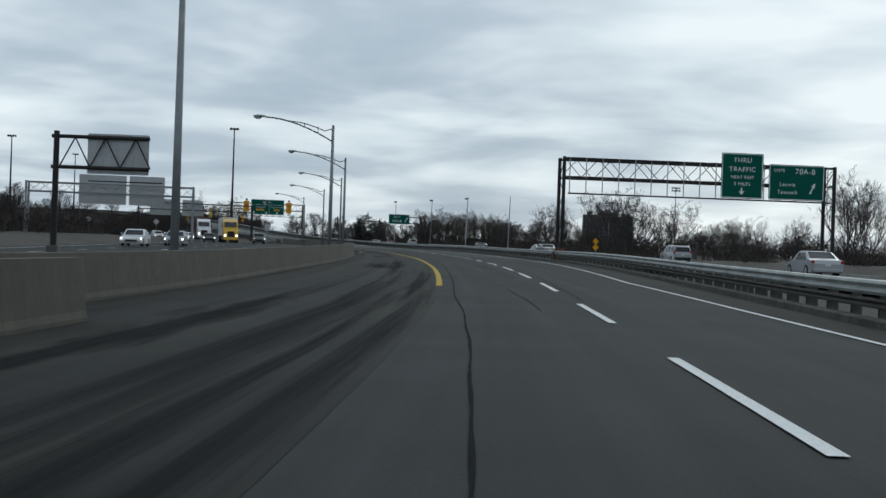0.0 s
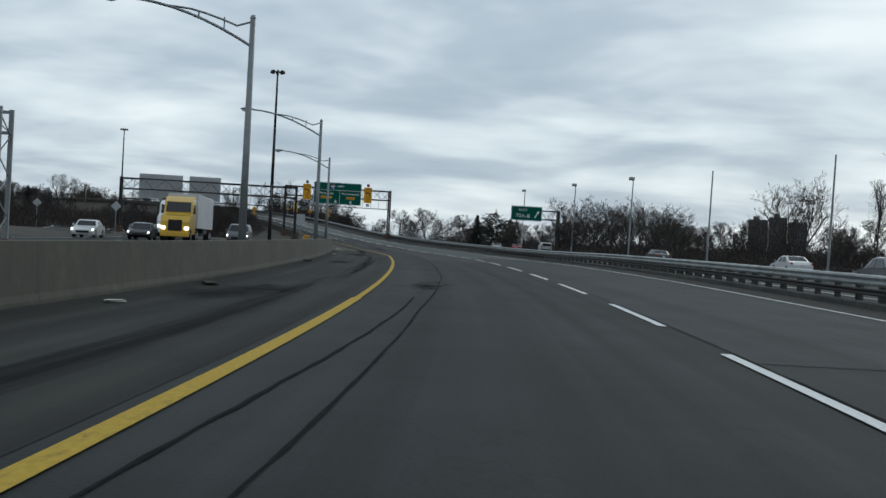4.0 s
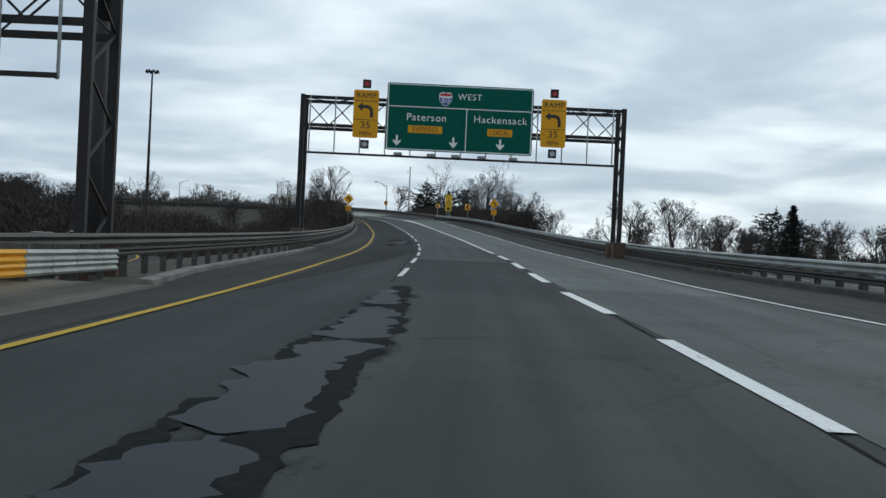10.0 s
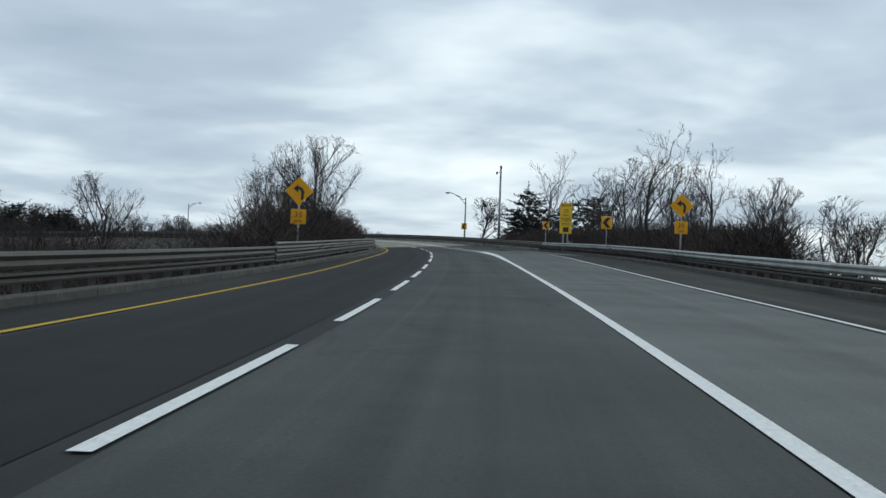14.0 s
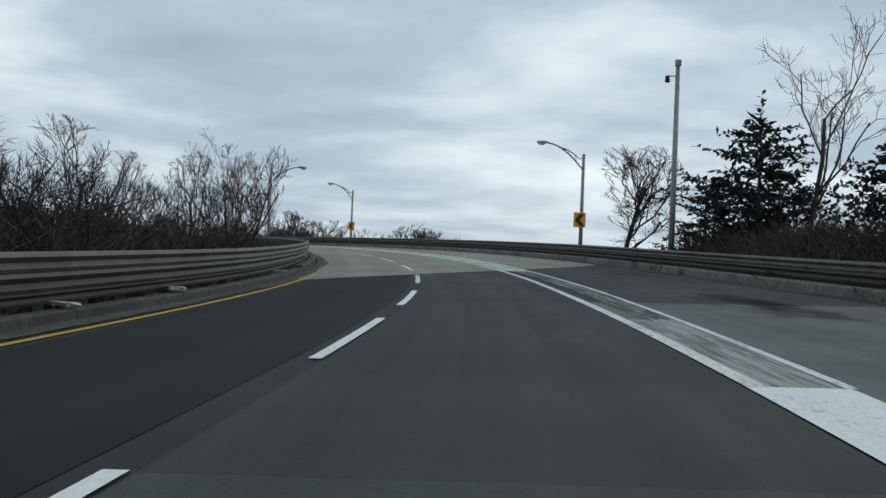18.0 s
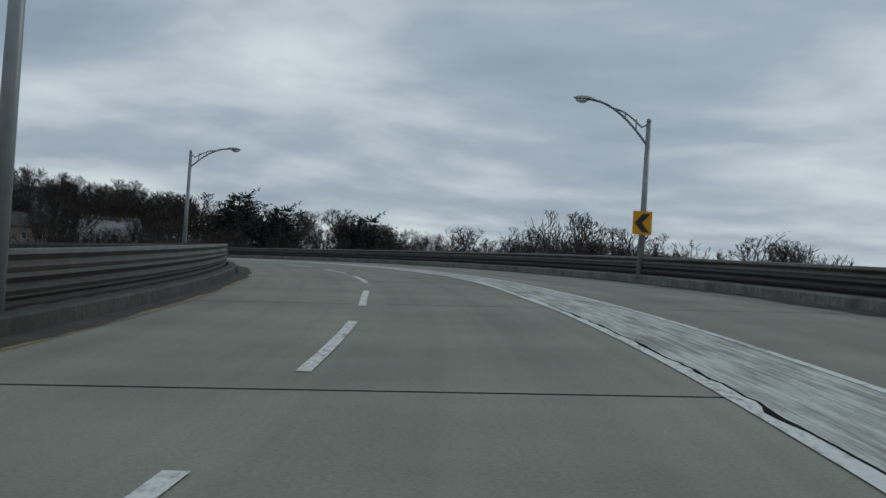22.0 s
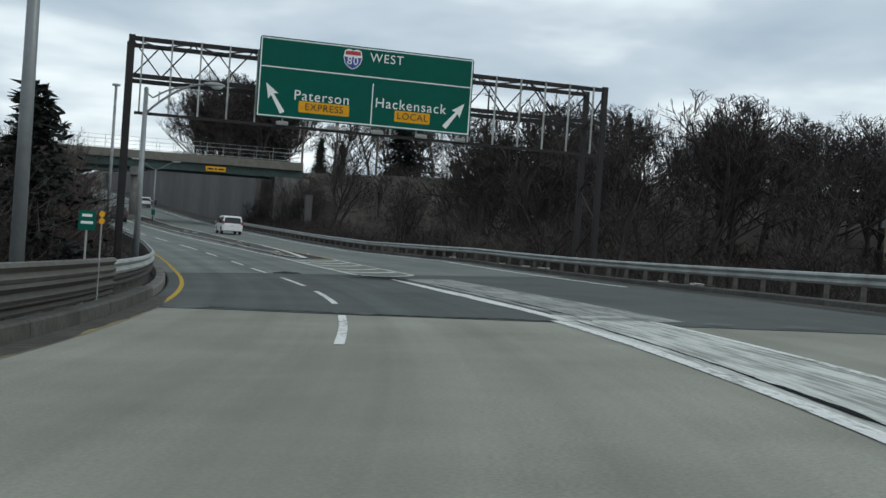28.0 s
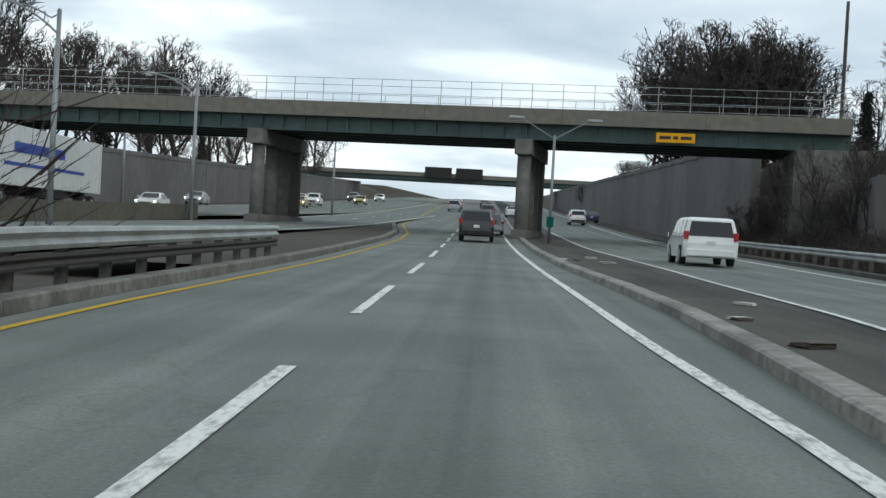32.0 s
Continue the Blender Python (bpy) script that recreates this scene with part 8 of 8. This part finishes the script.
for a, b in zip(WIRE_ENDS[:-1], WIRE_ENDS[1:]):
    for dx in (-0.6, 0.6):
        bm = bmesh.new()
        pts = [a.lerp(b, k / 8) + Vector((dx * 0.5, dx * 0.87, -2.4 * (k / 8) * (1 - k / 8))) for k in range(9)]
        for c, d in zip(pts[:-1], pts[1:]):
            add_tube(bm, c, d, 0.018, 0.018, 5, False)
        solid("power_line", bm, M_WOOD, Matrix.Identity(4), "thin dark power line sagging between poles", "power line", "power lines")


# ---- houses on the hillside and a far block ----
def house(x, y, w, d, h, turn, wall, roof, label, chimney=True):
    z = float(ground_height(x, y)[0]) - 0.3
    g = thing("house", pose(x, y, z, 0, 0, turn), label, "house", "hillside houses")
    body = part("wall", box(-w / 2, w / 2, -d / 2, d / 2, 0, h), wall, g)
    bm = bmesh.new()
    e, rh = 0.4, d * 0.36
    pts = [(-w / 2 - e, -d / 2 - e, h - 0.1), (w / 2 + e, -d / 2 - e, h - 0.1), (w / 2 + e, d / 2 + e, h - 0.1), (-w / 2 - e, d / 2 + e, h - 0.1), (-w / 2 - e, 0, h + rh), (w / 2 + e, 0, h + rh)]
    v = [bm.verts.new(p) for p in pts]
    for f in ((0, 1, 5, 4), (2, 3, 4, 5), (3, 2, 1, 0), (0, 4, 3), (1, 2, 5)):
        bm.faces.new([v[i] for i in f])
    bmesh.ops.recalc_face_normals(bm, faces=bm.faces)
    rf = part("roof", bm, roof, g)
    bm = bmesh.new()
    bm.faces.new([bm.verts.new(p) for p in ((-w / 2 - 0.02, -d / 2, h), (-w / 2 - 0.02, d / 2, h), (-w / 2 - 0.02, 0, h + rh - 0.2))])
    bm.faces.new([bm.verts.new(p) for p in ((w / 2 + e + 0.01, d / 2, h), (w / 2 + e + 0.01, -d / 2, h), (w / 2 + e + 0.01, 0, h + rh - 0.2))])
    part("gable", bm, wall, g)
    if chimney:
        part("chimney", box(w * 0.2, w * 0.2 + 0.8, -0.4, 0.4, h, h + rh + 0.9), M_RUST, g)
    for fz in (0.9, 3.6):
        if fz + 1.4 > h:
            continue
        for k in range(4):
            xx = -w / 2 + w * (k + 0.5) / 4
            for sgn in (-1, 1):
                y0 = sgn * d / 2
                win = part("window", box(xx - 0.55, xx + 0.55, min(y0, y0 + sgn * 0.05), max(y0, y0 + sgn * 0.05), fz, fz + 1.45), M_SIGNWHITE, g, "white framed window")
                part("pane", box(xx - 0.44, xx + 0.44, min(y0 + sgn * 0.05, y0 + sgn * 0.06), max(y0 + sgn * 0.05, y0 + sgn * 0.06), fz + 0.1, fz + 1.35), M_GLASS, win)
    part("door", box(-w / 2 - 0.06, -w / 2, -0.5, 0.5, 0.2, 2.3), M_WOOD, g)


M_SIDING = material("siding_white", (0.38, 0.38, 0.37), 0.8, grain=0.06, scale=2, stain=0.3, stain_scale=0.3, stretch=(1, 1, 6))
M_SIDINGTAN = material("siding_tan", (0.30, 0.25, 0.19), 0.8, grain=0.08, scale=2, stain=0.3, stain_scale=0.3, stretch=(1, 1, 6))
M_BRICK = material("brick_brown", (0.16, 0.085, 0.06), 0.9, grain=0.2, scale=6, stain=0.4, stain_scale=0.3)
M_SHINGLE = material("roof_shingle", (0.075, 0.07, 0.068), 0.9, grain=0.25, scale=5, stain=0.4, stain_scale=0.4)
M_SHINGLEPALE = material("roof_shingle_pale", (0.22, 0.22, 0.225), 0.9, grain=0.2, scale=5, stain=0.4, stain_scale=0.4)
house(-419, 616, 13, 8, 5.6, 70, M_SIDING, M_SHINGLEPALE, "white two-storey house with a grey gable roof")
house(-432, 596, 11, 8, 5.4, 78, M_SIDINGTAN, M_SHINGLEPALE, "tan house with a pale gable roof among trees")
house(-414, 640, 12, 8, 3.4, 60, M_BRICK, M_SHINGLE, "low brick house with a dark gable roof")
house(-451, 565, 10, 8, 6.0, 4, M_SIDING, M_SHINGLEPALE, "white house with a steep gable among bare trees")
house(-390, 580, 12, 8, 6.2, 66, M_SIDINGTAN, M_SHINGLE, "tan two-storey house with a dark roof behind trees")
house(-387, 598, 10, 8, 6.0, 60, M_SIDING, M_SHINGLEPALE, "white two-storey house with a pale roof behind trees")
house(-351, 601, 20, 9, 3.0, 62, M_BRICK, M_SHINGLE, "long low brick building with a dark brown roof", False)
house(-476, 625, 12, 9, 5.8, 75, M_SIDING, M_SHINGLE, "white two-storey house with a dark roof")


def block():
    g = thing("apartment_block", pose(82, 967, 2, 0, 0, -8), "dark slate-grey apartment block with several towers", "apartment block")
    for x, w, h in ((-20, 13, 30), (-6, 12, 32), (7, 13, 29)):
        t = part("tower", box(x, x + w, -8, 8, 0, h), M_SLATE, g)
        part("roof_house", box(x + 3, x + 7, -3, 3, h, h + 2.5), M_PIER, g)
        for f in range(10):
            for k in range(4):
                x0 = x + 1 + k * (w - 2) / 4
                part("window", box(x0, x0 + 1.5, -8.06, -8.0, 1.2 + f * 2.7, 2.6 + f * 2.7), M_GLASS, t)


block()
bb = thing("field_house", pose(75, 160, 0.5, 0, 0, 25), "dark low building behind brush", "building")
part("wall", box(-9, 9, -6, 6, 0, 6.5), M_BRICK, bb)
part("roof", box(-9.4, 9.4, -6.4, 6.4, 6.5, 6.9), M_SHINGLE, bb)


# ---- vehicles ----
def wheel(parent, x, y, r, w):
    sgn = 1 if x > 0 else -1
    g = part("wheel", tube((x - sgn * w, y, r), (x, y, r), r, r, 20), M_TYRE, parent, "black tyre")
    part("rim", tube((x, y, r), (x + sgn * 0.012, y, r), r * 0.62, r * 0.55, 16), M_RIM, g)


STYLES = {
    # front to rear: distance from the nose as a share of length, height as a share
    "sedan": ([(0.0, 0.30), (0.01, 0.46), (0.06, 0.54), (0.28, 0.63), (0.42, 0.96), (0.50, 1.0), (0.66, 0.985), (0.84, 0.70), (0.97, 0.66), (1.0, 0.50), (1.0, 0.22)], 3, 7, 0.63),
    "van": ([(0.0, 0.26), (0.01, 0.42), (0.05, 0.50), (0.19, 0.57), (0.36, 0.95), (0.46, 1.0), (0.90, 0.985), (0.955, 0.93), (0.99, 0.56), (1.0, 0.45), (1.0, 0.18)], 3, 8, 0.56),
    "suv": ([(0.0, 0.28), (0.005, 0.50), (0.04, 0.57), (0.24, 0.62), (0.36, 0.95), (0.45, 1.0), (0.92, 0.985), (0.96, 0.93), (0.99, 0.60), (1.0, 0.48), (1.0, 0.20)], 3, 8, 0.61),
}


def car(m, style, L, W, Hh, paint, label, headlamps=False):
    """Nose towards +y."""
    g = thing({"sedan": "car", "van": "minivan", "suv": "sport_utility_vehicle"}[style], m, label, "car", "vehicles")
    prof, i_ws, i_rw, belt = STYLES[style]
    zb = belt * Hh

    def half(z):
        t = max(0.0, (z - zb) / (Hh - zb))
        low = max(0.0, (0.35 * Hh - z) / (0.35 * Hh))
        return W / 2 * (1 - 0.19 * t - 0.06 * low)
    ring = [(L * (0.5 - f), h * Hh) for f, h in prof] + [(-L * 0.47, 0.16 * Hh), (L * 0.47, 0.16 * Hh)]
    bm = bmesh.new()
    cols = []
    for fx in (-1.0, -0.82, 0.0, 0.82, 1.0):
        puff = 1.0 if abs(fx) < 0.9 else 0.965
        cols.append([bm.verts.new((fx * half(z), y * (puff if True else 1), z if abs(fx) < 0.9 else z * 0.985)) for y, z in ring])
    n = len(ring)
    for a, b in zip(cols[:-1], cols[1:]):
        for i in range(n):
            bm.faces.new((a[i], a[(i + 1) % n], b[(i + 1) % n], b[i]))
    bm.faces.new(cols[0][::-1])
    bm.faces.new(cols[-1])
    bmesh.ops.recalc_face_normals(bm, faces=bm.faces)
    part("body", bm, paint, g, "", None, False)

    def pane(name, ya, za, yb, zb2, inset):
        bm = bmesh.new()
        d = Vector((0, yb - ya, zb2 - za)).normalized()
        nrm = Vector((0, d.z, -d.y))
        if nrm.z < 0:
            nrm = -nrm
        pa, pb = Vector((0, ya, za)) + d * 0.06 + nrm * 0.012, Vector((0, yb, zb2)) - d * 0.06 + nrm * 0.012
        q = [(-half(pa.z) * inset, pa.y, pa.z), (half(pa.z) * inset, pa.y, pa.z), (half(pb.z) * inset, pb.y, pb.z), (-half(pb.z) * inset, pb.y, pb.z)]
        bm.faces.new([bm.verts.new(v) for v in q])
        part(name, bm, M_GLASS, g, "dark glass")
    pane("windscreen", *ring[i_ws], *ring[i_ws + 1], 0.86)
    if style == "sedan":
        pane("rear_window", *ring[6], *ring[7], 0.86)
    else:
        pane("rear_window", *ring[7], *ring[8], 0.84)
    y_f, y_r = ring[i_ws][0] - 0.25, (ring[7][0] if style == "sedan" else ring[8][0]) + 0.2
    zt = Hh * 0.93
    cuts = [0.0, 0.36, 0.68, 1.0] if style != "sedan" else [0.0, 0.46, 1.0]
    for sgn in (-1, 1):
        for a, b in zip(cuts[:-1], cuts[1:]):
            y0, y1 = y_f + (y_r - y_f) * a - 0.05, y_f + (y_r - y_f) * b + 0.05
            slope0 = 0.45 if a == 0 else 0.0
            slope1 = (0.5 if style == "sedan" else 0.14) if b == 1.0 else 0.0
            bm = bmesh.new()
            q = [(y0 - 0.10 * (a == 0), zb + 0.03), (y1, zb + 0.03), (y1 + slope1, zt), (y0 - slope0 * 1.2, zt)]
            bm.faces.new([bm.verts.new((sgn * (half(z) + 0.012), y, z)) for y, z in q])
            part("side_window", bm, M_GLASS, g, "dark glass")
        part("mirror", box(sgn * W * 0.5 - 0.02 + sgn * 0.06, sgn * W * 0.5 + 0.02 + sgn * 0.14, y_f + 0.1, y_f + 0.22, zb + 0.02, zb + 0.2, 0.02), paint, g)
        xr = sgn * W * 0.41
        z_t = 0.52 * Hh if style != "sedan" else 0.53 * Hh
        part("tail_lamp", box(min(xr, xr + sgn * 0.16), max(xr, xr + sgn * 0.16), -L / 2 + 0.0, -L / 2 + 0.16, z_t, z_t + (0.30 if style != "sedan" else 0.16), 0.02), M_TAIL, g, "red tail lamp")
        part("headlamp", box(min(xr, xr + sgn * 0.14), max(xr, xr + sgn * 0.14), L / 2 - 0.2, L / 2 + 0.005, 0.40 * Hh, 0.40 * Hh + 0.14, 0.02), M_HEAD if headlamps else M_LENS, g, "headlamp")
    part("rear_plate", box(-0.16, 0.16, -L / 2 - 0.02, -L / 2 - 0.005, 0.42 * Hh, 0.42 * Hh + 0.15), M_PLATE, g)
    part("rear_bumper", box(-W * 0.44, W * 0.44, -L / 2 - 0.05, -L / 2 + 0.1, 0.19 * Hh, 0.33 * Hh, 0.03), paint if style != "suv" else M_TYRE, g)
    part("grille", box(-W * 0.28, W * 0.28, L / 2 - 0.06, L / 2 + 0.012, 0.26 * Hh, 0.38 * Hh, 0.01), M_TYRE, g)
    r = 0.33 if style == "sedan" else 0.36
    for y in (L * 0.31, -L * 0.29):
        for x in (-W / 2 - 0.005, W / 2 + 0.005):
            wheel(g, x, y, r, 0.22)
    return g


def semi(m, cab, box_mat, label, trailer=15.5, lettering=False):
    """Nose towards +y, the trailer's rear at y = 0."""
    g = thing("semi_truck", m, label, "truck", "vehicles")
    part("trailer_box", box(-1.27, 1.27, 0, trailer, 1.15, 4.05, 0.02), box_mat, g, "tall box trailer")
    for k in range(int(trailer / 0.6)):
        for sgn in (-1, 1):
            part("rib", box(sgn * 1.275 - 0.012, sgn * 1.275 + 0.012, 0.3 + k * 0.6, 0.34 + k * 0.6, 1.25, 3.95), box_mat, g)
    part("underframe", box(-0.5, 0.5, 0.4, trailer - 0.3, 0.85, 1.14), M_POLEDARK, g)
    part("skirt", box(-1.2, 1.2, trailer * 0.35, trailer * 0.6, 0.7, 1.1), M_POLEDARK, g)
    bm = bmesh.new()
    y0 = trailer + 0.5
    pr = [(y0, 0.8), (y0, 3.5), (y0 + 1.0, 3.75), (y0 + 2.2, 3.3), (y0 + 2.8, 2.3), (y0 + 4.3, 2.05), (y0 + 4.6, 1.6), (y0 + 4.6, 0.6), (y0 + 0.4, 0.6)]
    cols = [[bm.verts.new((x, y, z)) for y, z in pr] for x in (-1.15, 1.15)]
    k = len(pr)
    for i in range(k):
        bm.faces.new((cols[0][i], cols[0][(i + 1) % k], cols[1][(i + 1) % k], cols[1][i]))
    bm.faces.new(cols[0][::-1])
    bm.faces.new(cols[1])
    bmesh.ops.recalc_face_normals(bm, faces=bm.faces)
    part("cab", bm, cab, g)
    bm = bmesh.new()
    bm.faces.new([bm.verts.new(v) for v in ((-1.0, y0 + 2.78, 2.42), (1.0, y0 + 2.78, 2.42), (0.95, y0 + 2.28, 3.25), (-0.95, y0 + 2.28, 3.25))])
    part("windscreen", bm, M_GLASS, g, "dark glass")
    part("grille", box(-0.55, 0.55, y0 + 4.58, y0 + 4.64, 0.85, 1.75, 0.02), M_POLEDARK, g)
    part("bumper", box(-1.15, 1.15, y0 + 4.5, y0 + 4.75, 0.4, 0.75, 0.03), cab, g)
    for sgn in (-1, 1):
        part("headlamp", box(sgn * 0.92 - 0.16, sgn * 0.92 + 0.16, y0 + 4.6, y0 + 4.66, 0.95, 1.2, 0.02), M_HEAD, g)
        bm = bmesh.new()
        bm.faces.new([bm.verts.new((sgn * 1.16, y, z)) for y, z in ((y0 + 1.3, 2.3), (y0 + 2.6, 2.3), (y0 + 2.2, 3.1), (y0 + 1.3, 3.1))])
        part("side_window", bm, M_GLASS, g, "dark glass")
        part("mirror", box(sgn * 1.32 - 0.05, sgn * 1.32 + 0.05, y0 + 2.5, y0 + 2.7, 2.3, 3.0), M_POLEDARK, g)
    for y in (1.2, 2.5, trailer - 1.0, trailer + 0.2, y0 + 3.6):
        for x in (-1.2, 1.2):
            wheel(g, x, y, 0.5, 0.5)
    if lettering:
        for y, z, w, hh, mt in ((9.5, 2.75, 3.4, 0.5, M_SHIELDBLUE), (8.5, 2.1, 5.5, 0.16, M_SHIELDBLUE)):
            for sgn in (-1, 1):
                part("lettering_bar", box(sgn * 1.3 - 0.006, sgn * 1.3 + 0.006, y - w, y + w, z, z + hh), mt, g, "blue lettering bar")
    return g


def box_truck(m, paint, label):
    g = thing("box_truck", m, label, "truck", "vehicles")
    part("cargo_box", box(-1.15, 1.15, 0, 5.2, 0.9, 3.3, 0.04), paint, g)
    bm = bmesh.new()
    pr = [(5.3, 0.5), (5.3, 2.5), (6.1, 2.5), (6.7, 1.65), (7.5, 1.45), (7.6, 1.0), (7.6, 0.5)]
    cols = [[bm.verts.new((x, y, z)) for y, z in pr] for x in (-1.0, 1.0)]
    k = len(pr)
    for i in range(k):
        bm.faces.new((cols[0][i], cols[0][(i + 1) % k], cols[1][(i + 1) % k], cols[1][i]))
    bm.faces.new(cols[0][::-1])
    bm.faces.new(cols[1])
    bmesh.ops.recalc_face_normals(bm, faces=bm.faces)
    part("cab", bm, paint, g)
    bm = bmesh.new()
    bm.faces.new([bm.verts.new(v) for v in ((-0.88, 6.68, 1.72), (0.88, 6.68, 1.72), (0.85, 6.16, 2.42), (-0.85, 6.16, 2.42))])
    part("windscreen", bm, M_GLASS, g, "dark glass")
    for x, w in ((-0.2, 0.7),):
        part("lettering_bar", box(x - w, x + w, 5.2, 5.215, 2.85, 3.1), M_RUST, g, "red lettering bar")
    for sgn in (-1, 1):
        part("headlamp", box(sgn * 0.78 - 0.13, sgn * 0.78 + 0.13, 7.58, 7.63, 0.9, 1.1, 0.02), M_HEAD, g)
    for y in (1.3, 6.6):
        for x in (-1.05, 1.05):
            wheel(g, x, y, 0.42, 0.3)


PAINT = {n: car_paint("paint_" + n, c) for n, c in (("white", (0.72, 0.72, 0.71)), ("black", (0.018, 0.019, 0.021)), ("silver", (0.36, 0.37, 0.38)), ("grey", (0.13, 0.135, 0.14)), ("green", (0.03, 0.065, 0.06)), ("blue", (0.03, 0.05, 0.10)), ("red", (0.30, 0.02, 0.02)), ("gold", (0.40, 0.30, 0.10)), ("yellow", (0.66, 0.40, 0.02)), ("maroon", (0.11, 0.03, 0.03)))}
M_TRAILER = material("trailer_white", (0.60, 0.61, 0.61), 0.5, 0.1, grain=0.05, scale=2, second=(0.48, 0.48, 0.47), stain=0.4, stain_scale=0.3, bump=0.0)


# traffic on our road
car(place(743, 8.0, 0.02, -2), "van", 5.1, 1.98, 1.78, PAINT["white"], "white minivan with a roof rack and red tail lamps")
car(place(764, -0.8, 0.02), "suv", 4.8, 1.9, 1.78, PAINT["black"], "black sport utility vehicle driving away")
car(place(782, 0.0, 0.02), "sedan", 4.7, 1.82, 1.45, PAINT["silver"], "silver sedan driving away")
for s, u, st, c in ((845, -0.3, "suv", "grey"), (860, 3.0, "sedan", "white"), (880, -5.5, "van", "silver"), (900, -0.4, "sedan", "red"), (905, -5.8, "suv", "white"), (930, -1.0, "sedan", "black"), (836, 10.0, "suv", "white"), (855, 13.2, "sedan", "blue")):
    car(place(s, u, 0.02), st, 4.8, 1.85, 1.5 if st == "sedan" else 1.75, PAINT[c], c + " " + {"sedan": "sedan", "suv": "sport utility vehicle", "van": "minivan"}[st] + " in distant highway traffic")
# through carriageway
semi(place(766, -24.2, 0.35, 180), PAINT["white"], M_TRAILER, "white semi truck with blue lettering on its trailer", 15.0, True)
for s, u, st, c in ((800, -29.5, "sedan", "white"), (830, -33, "sedan", "silver"), (846, -24, "sedan", "gold"), (862, -24.5, "suv", "white"), (872, -28, "sedan", "silver"), (890, -21, "sedan", "gold"), (915, -25, "suv", "grey"), (935, -22, "sedan", "white")):
    car(place(s, u, 0.1, 180), st, 4.7, 1.83, 1.48 if st == "sedan" else 1.75, PAINT[c], c + " " + ("sedan" if st == "sedan" else "sport utility vehicle") + " on the through carriageway", True)
# oncoming traffic
def level(s, z):
    """Height above our road that gives height z."""
    return float(z - np.interp(s, sv, zv))


semi(place(214, -19.3, 0.02, 180), PAINT["yellow"], M_TRAILER, "yellow and white semi truck with a white trailer", 14.5)
semi(place(239, -23.0, 0.02, 180), PAINT["white"], PAINT["maroon"], "white semi truck with a dark red trailer", 14.5)
for s, u, st, c in ((104, -25.0, "sedan", "white"), (118, -23.2, "sedan", "silver"), (197, -26.5, "sedan", "white"), (219, -25.5, "sedan", "white"), (199, -22.4, "sedan", "black"), (200, -14.4, "suv", "grey"), (262, -30.1, "suv", "white"), (267.7, -27.6, "sedan", "white"), (272, -32.0, "sedan", "black"), (268.8, -23.3, "sedan", "grey"), (328, -29.5, "sedan", "maroon"), (346, -31.5, "suv", "white"), (338.6, -29.0, "sedan", "silver"), (363.6, -39.6, "sedan", "silver"), (364.2, -36.4, "suv", "green"), (380, -42, "sedan", "white"), (239.8, -25.7, "sedan", "white")):
    car(place(s, u, 0.03 if s < 225 else level(s, 0.99), 180 + (0 if s < 240 else 8)), st, 4.7, 1.83, 1.46 if st == "sedan" else 1.76, PAINT[c], c + " " + {"sedan": "sedan", "suv": "sport utility vehicle", "van": "minivan"}[st] + " with headlamps on in oncoming traffic", True)
box_truck(place(392, -46.0, level(392, 0.98), 204), PAINT["yellow"], "yellow rental box truck with headlamps on")
# neighbouring carriageway
for s, u, st, c, dd in ((38, 17.8, "suv", "silver", 0), (68, 20.5, "sedan", "silver", 0), (117, 26.2, "suv", "silver", 0), (190, 30.5, "sedan", "white", 0), (150, 20.5, "sedan", "grey", 0), (295.5, 34.5, "suv", "silver", -8), (346.4, 44.0, "sedan", "red", -16), (331.9, 35.3, "sedan", "silver", -10), (229, 31, "sedan", "black", 0)):
    car(place(s, u, 0.03 if s < 235 else level(s, 1.42), dd), st, 4.7, 1.84, 1.46 if st == "sedan" else 1.76, PAINT[c], c + " " + ("sedan" if st == "sedan" else "sport utility vehicle") + " on the neighbouring carriageway")

# ---- litter on verges and island ----
rng9 = np.random.RandomState(9)
M_LITTER = material("litter_pale", (0.5, 0.49, 0.45), 0.8, grain=0.2, scale=9)
for i in range(40):
    s = rng9.choice([rng9.uniform(696, 745), rng9.uniform(60, 235), rng9.uniform(400, 470), rng9.uniform(660, 700)])
    if s > 696:
        u, dz = float(U_ISLE_L(s)) + 0.4 + 2.0 * rng9.rand(), 0.065
    elif s < 236:
        u, dz = float(U_WALL(s)) + 0.3 + 0.5 * rng9.rand(), 0.012
    elif s < 480:
        u, dz = float(U_KERB_L(s)) - 0.2, 0.2
    else:
        u, dz = float(U_KERB_R(s)) + 0.2, 0.18
    w = 0.05 + 0.12 * rng9.rand()
    bm = box(-w, w, -w * 1.6, w * 1.6, 0, w * 0.5, w * 0.12)
    for v in bm.verts:
        v.co += Vector((rng9.randn(), rng9.randn(), 0)) * w * 0.2
    solid("litter", bm, M_LITTER if i % 3 else M_WOOD, place(s, u, dz, rng9.rand() * 180), "scrap of pale litter lying by the kerb", "litter", "litter")
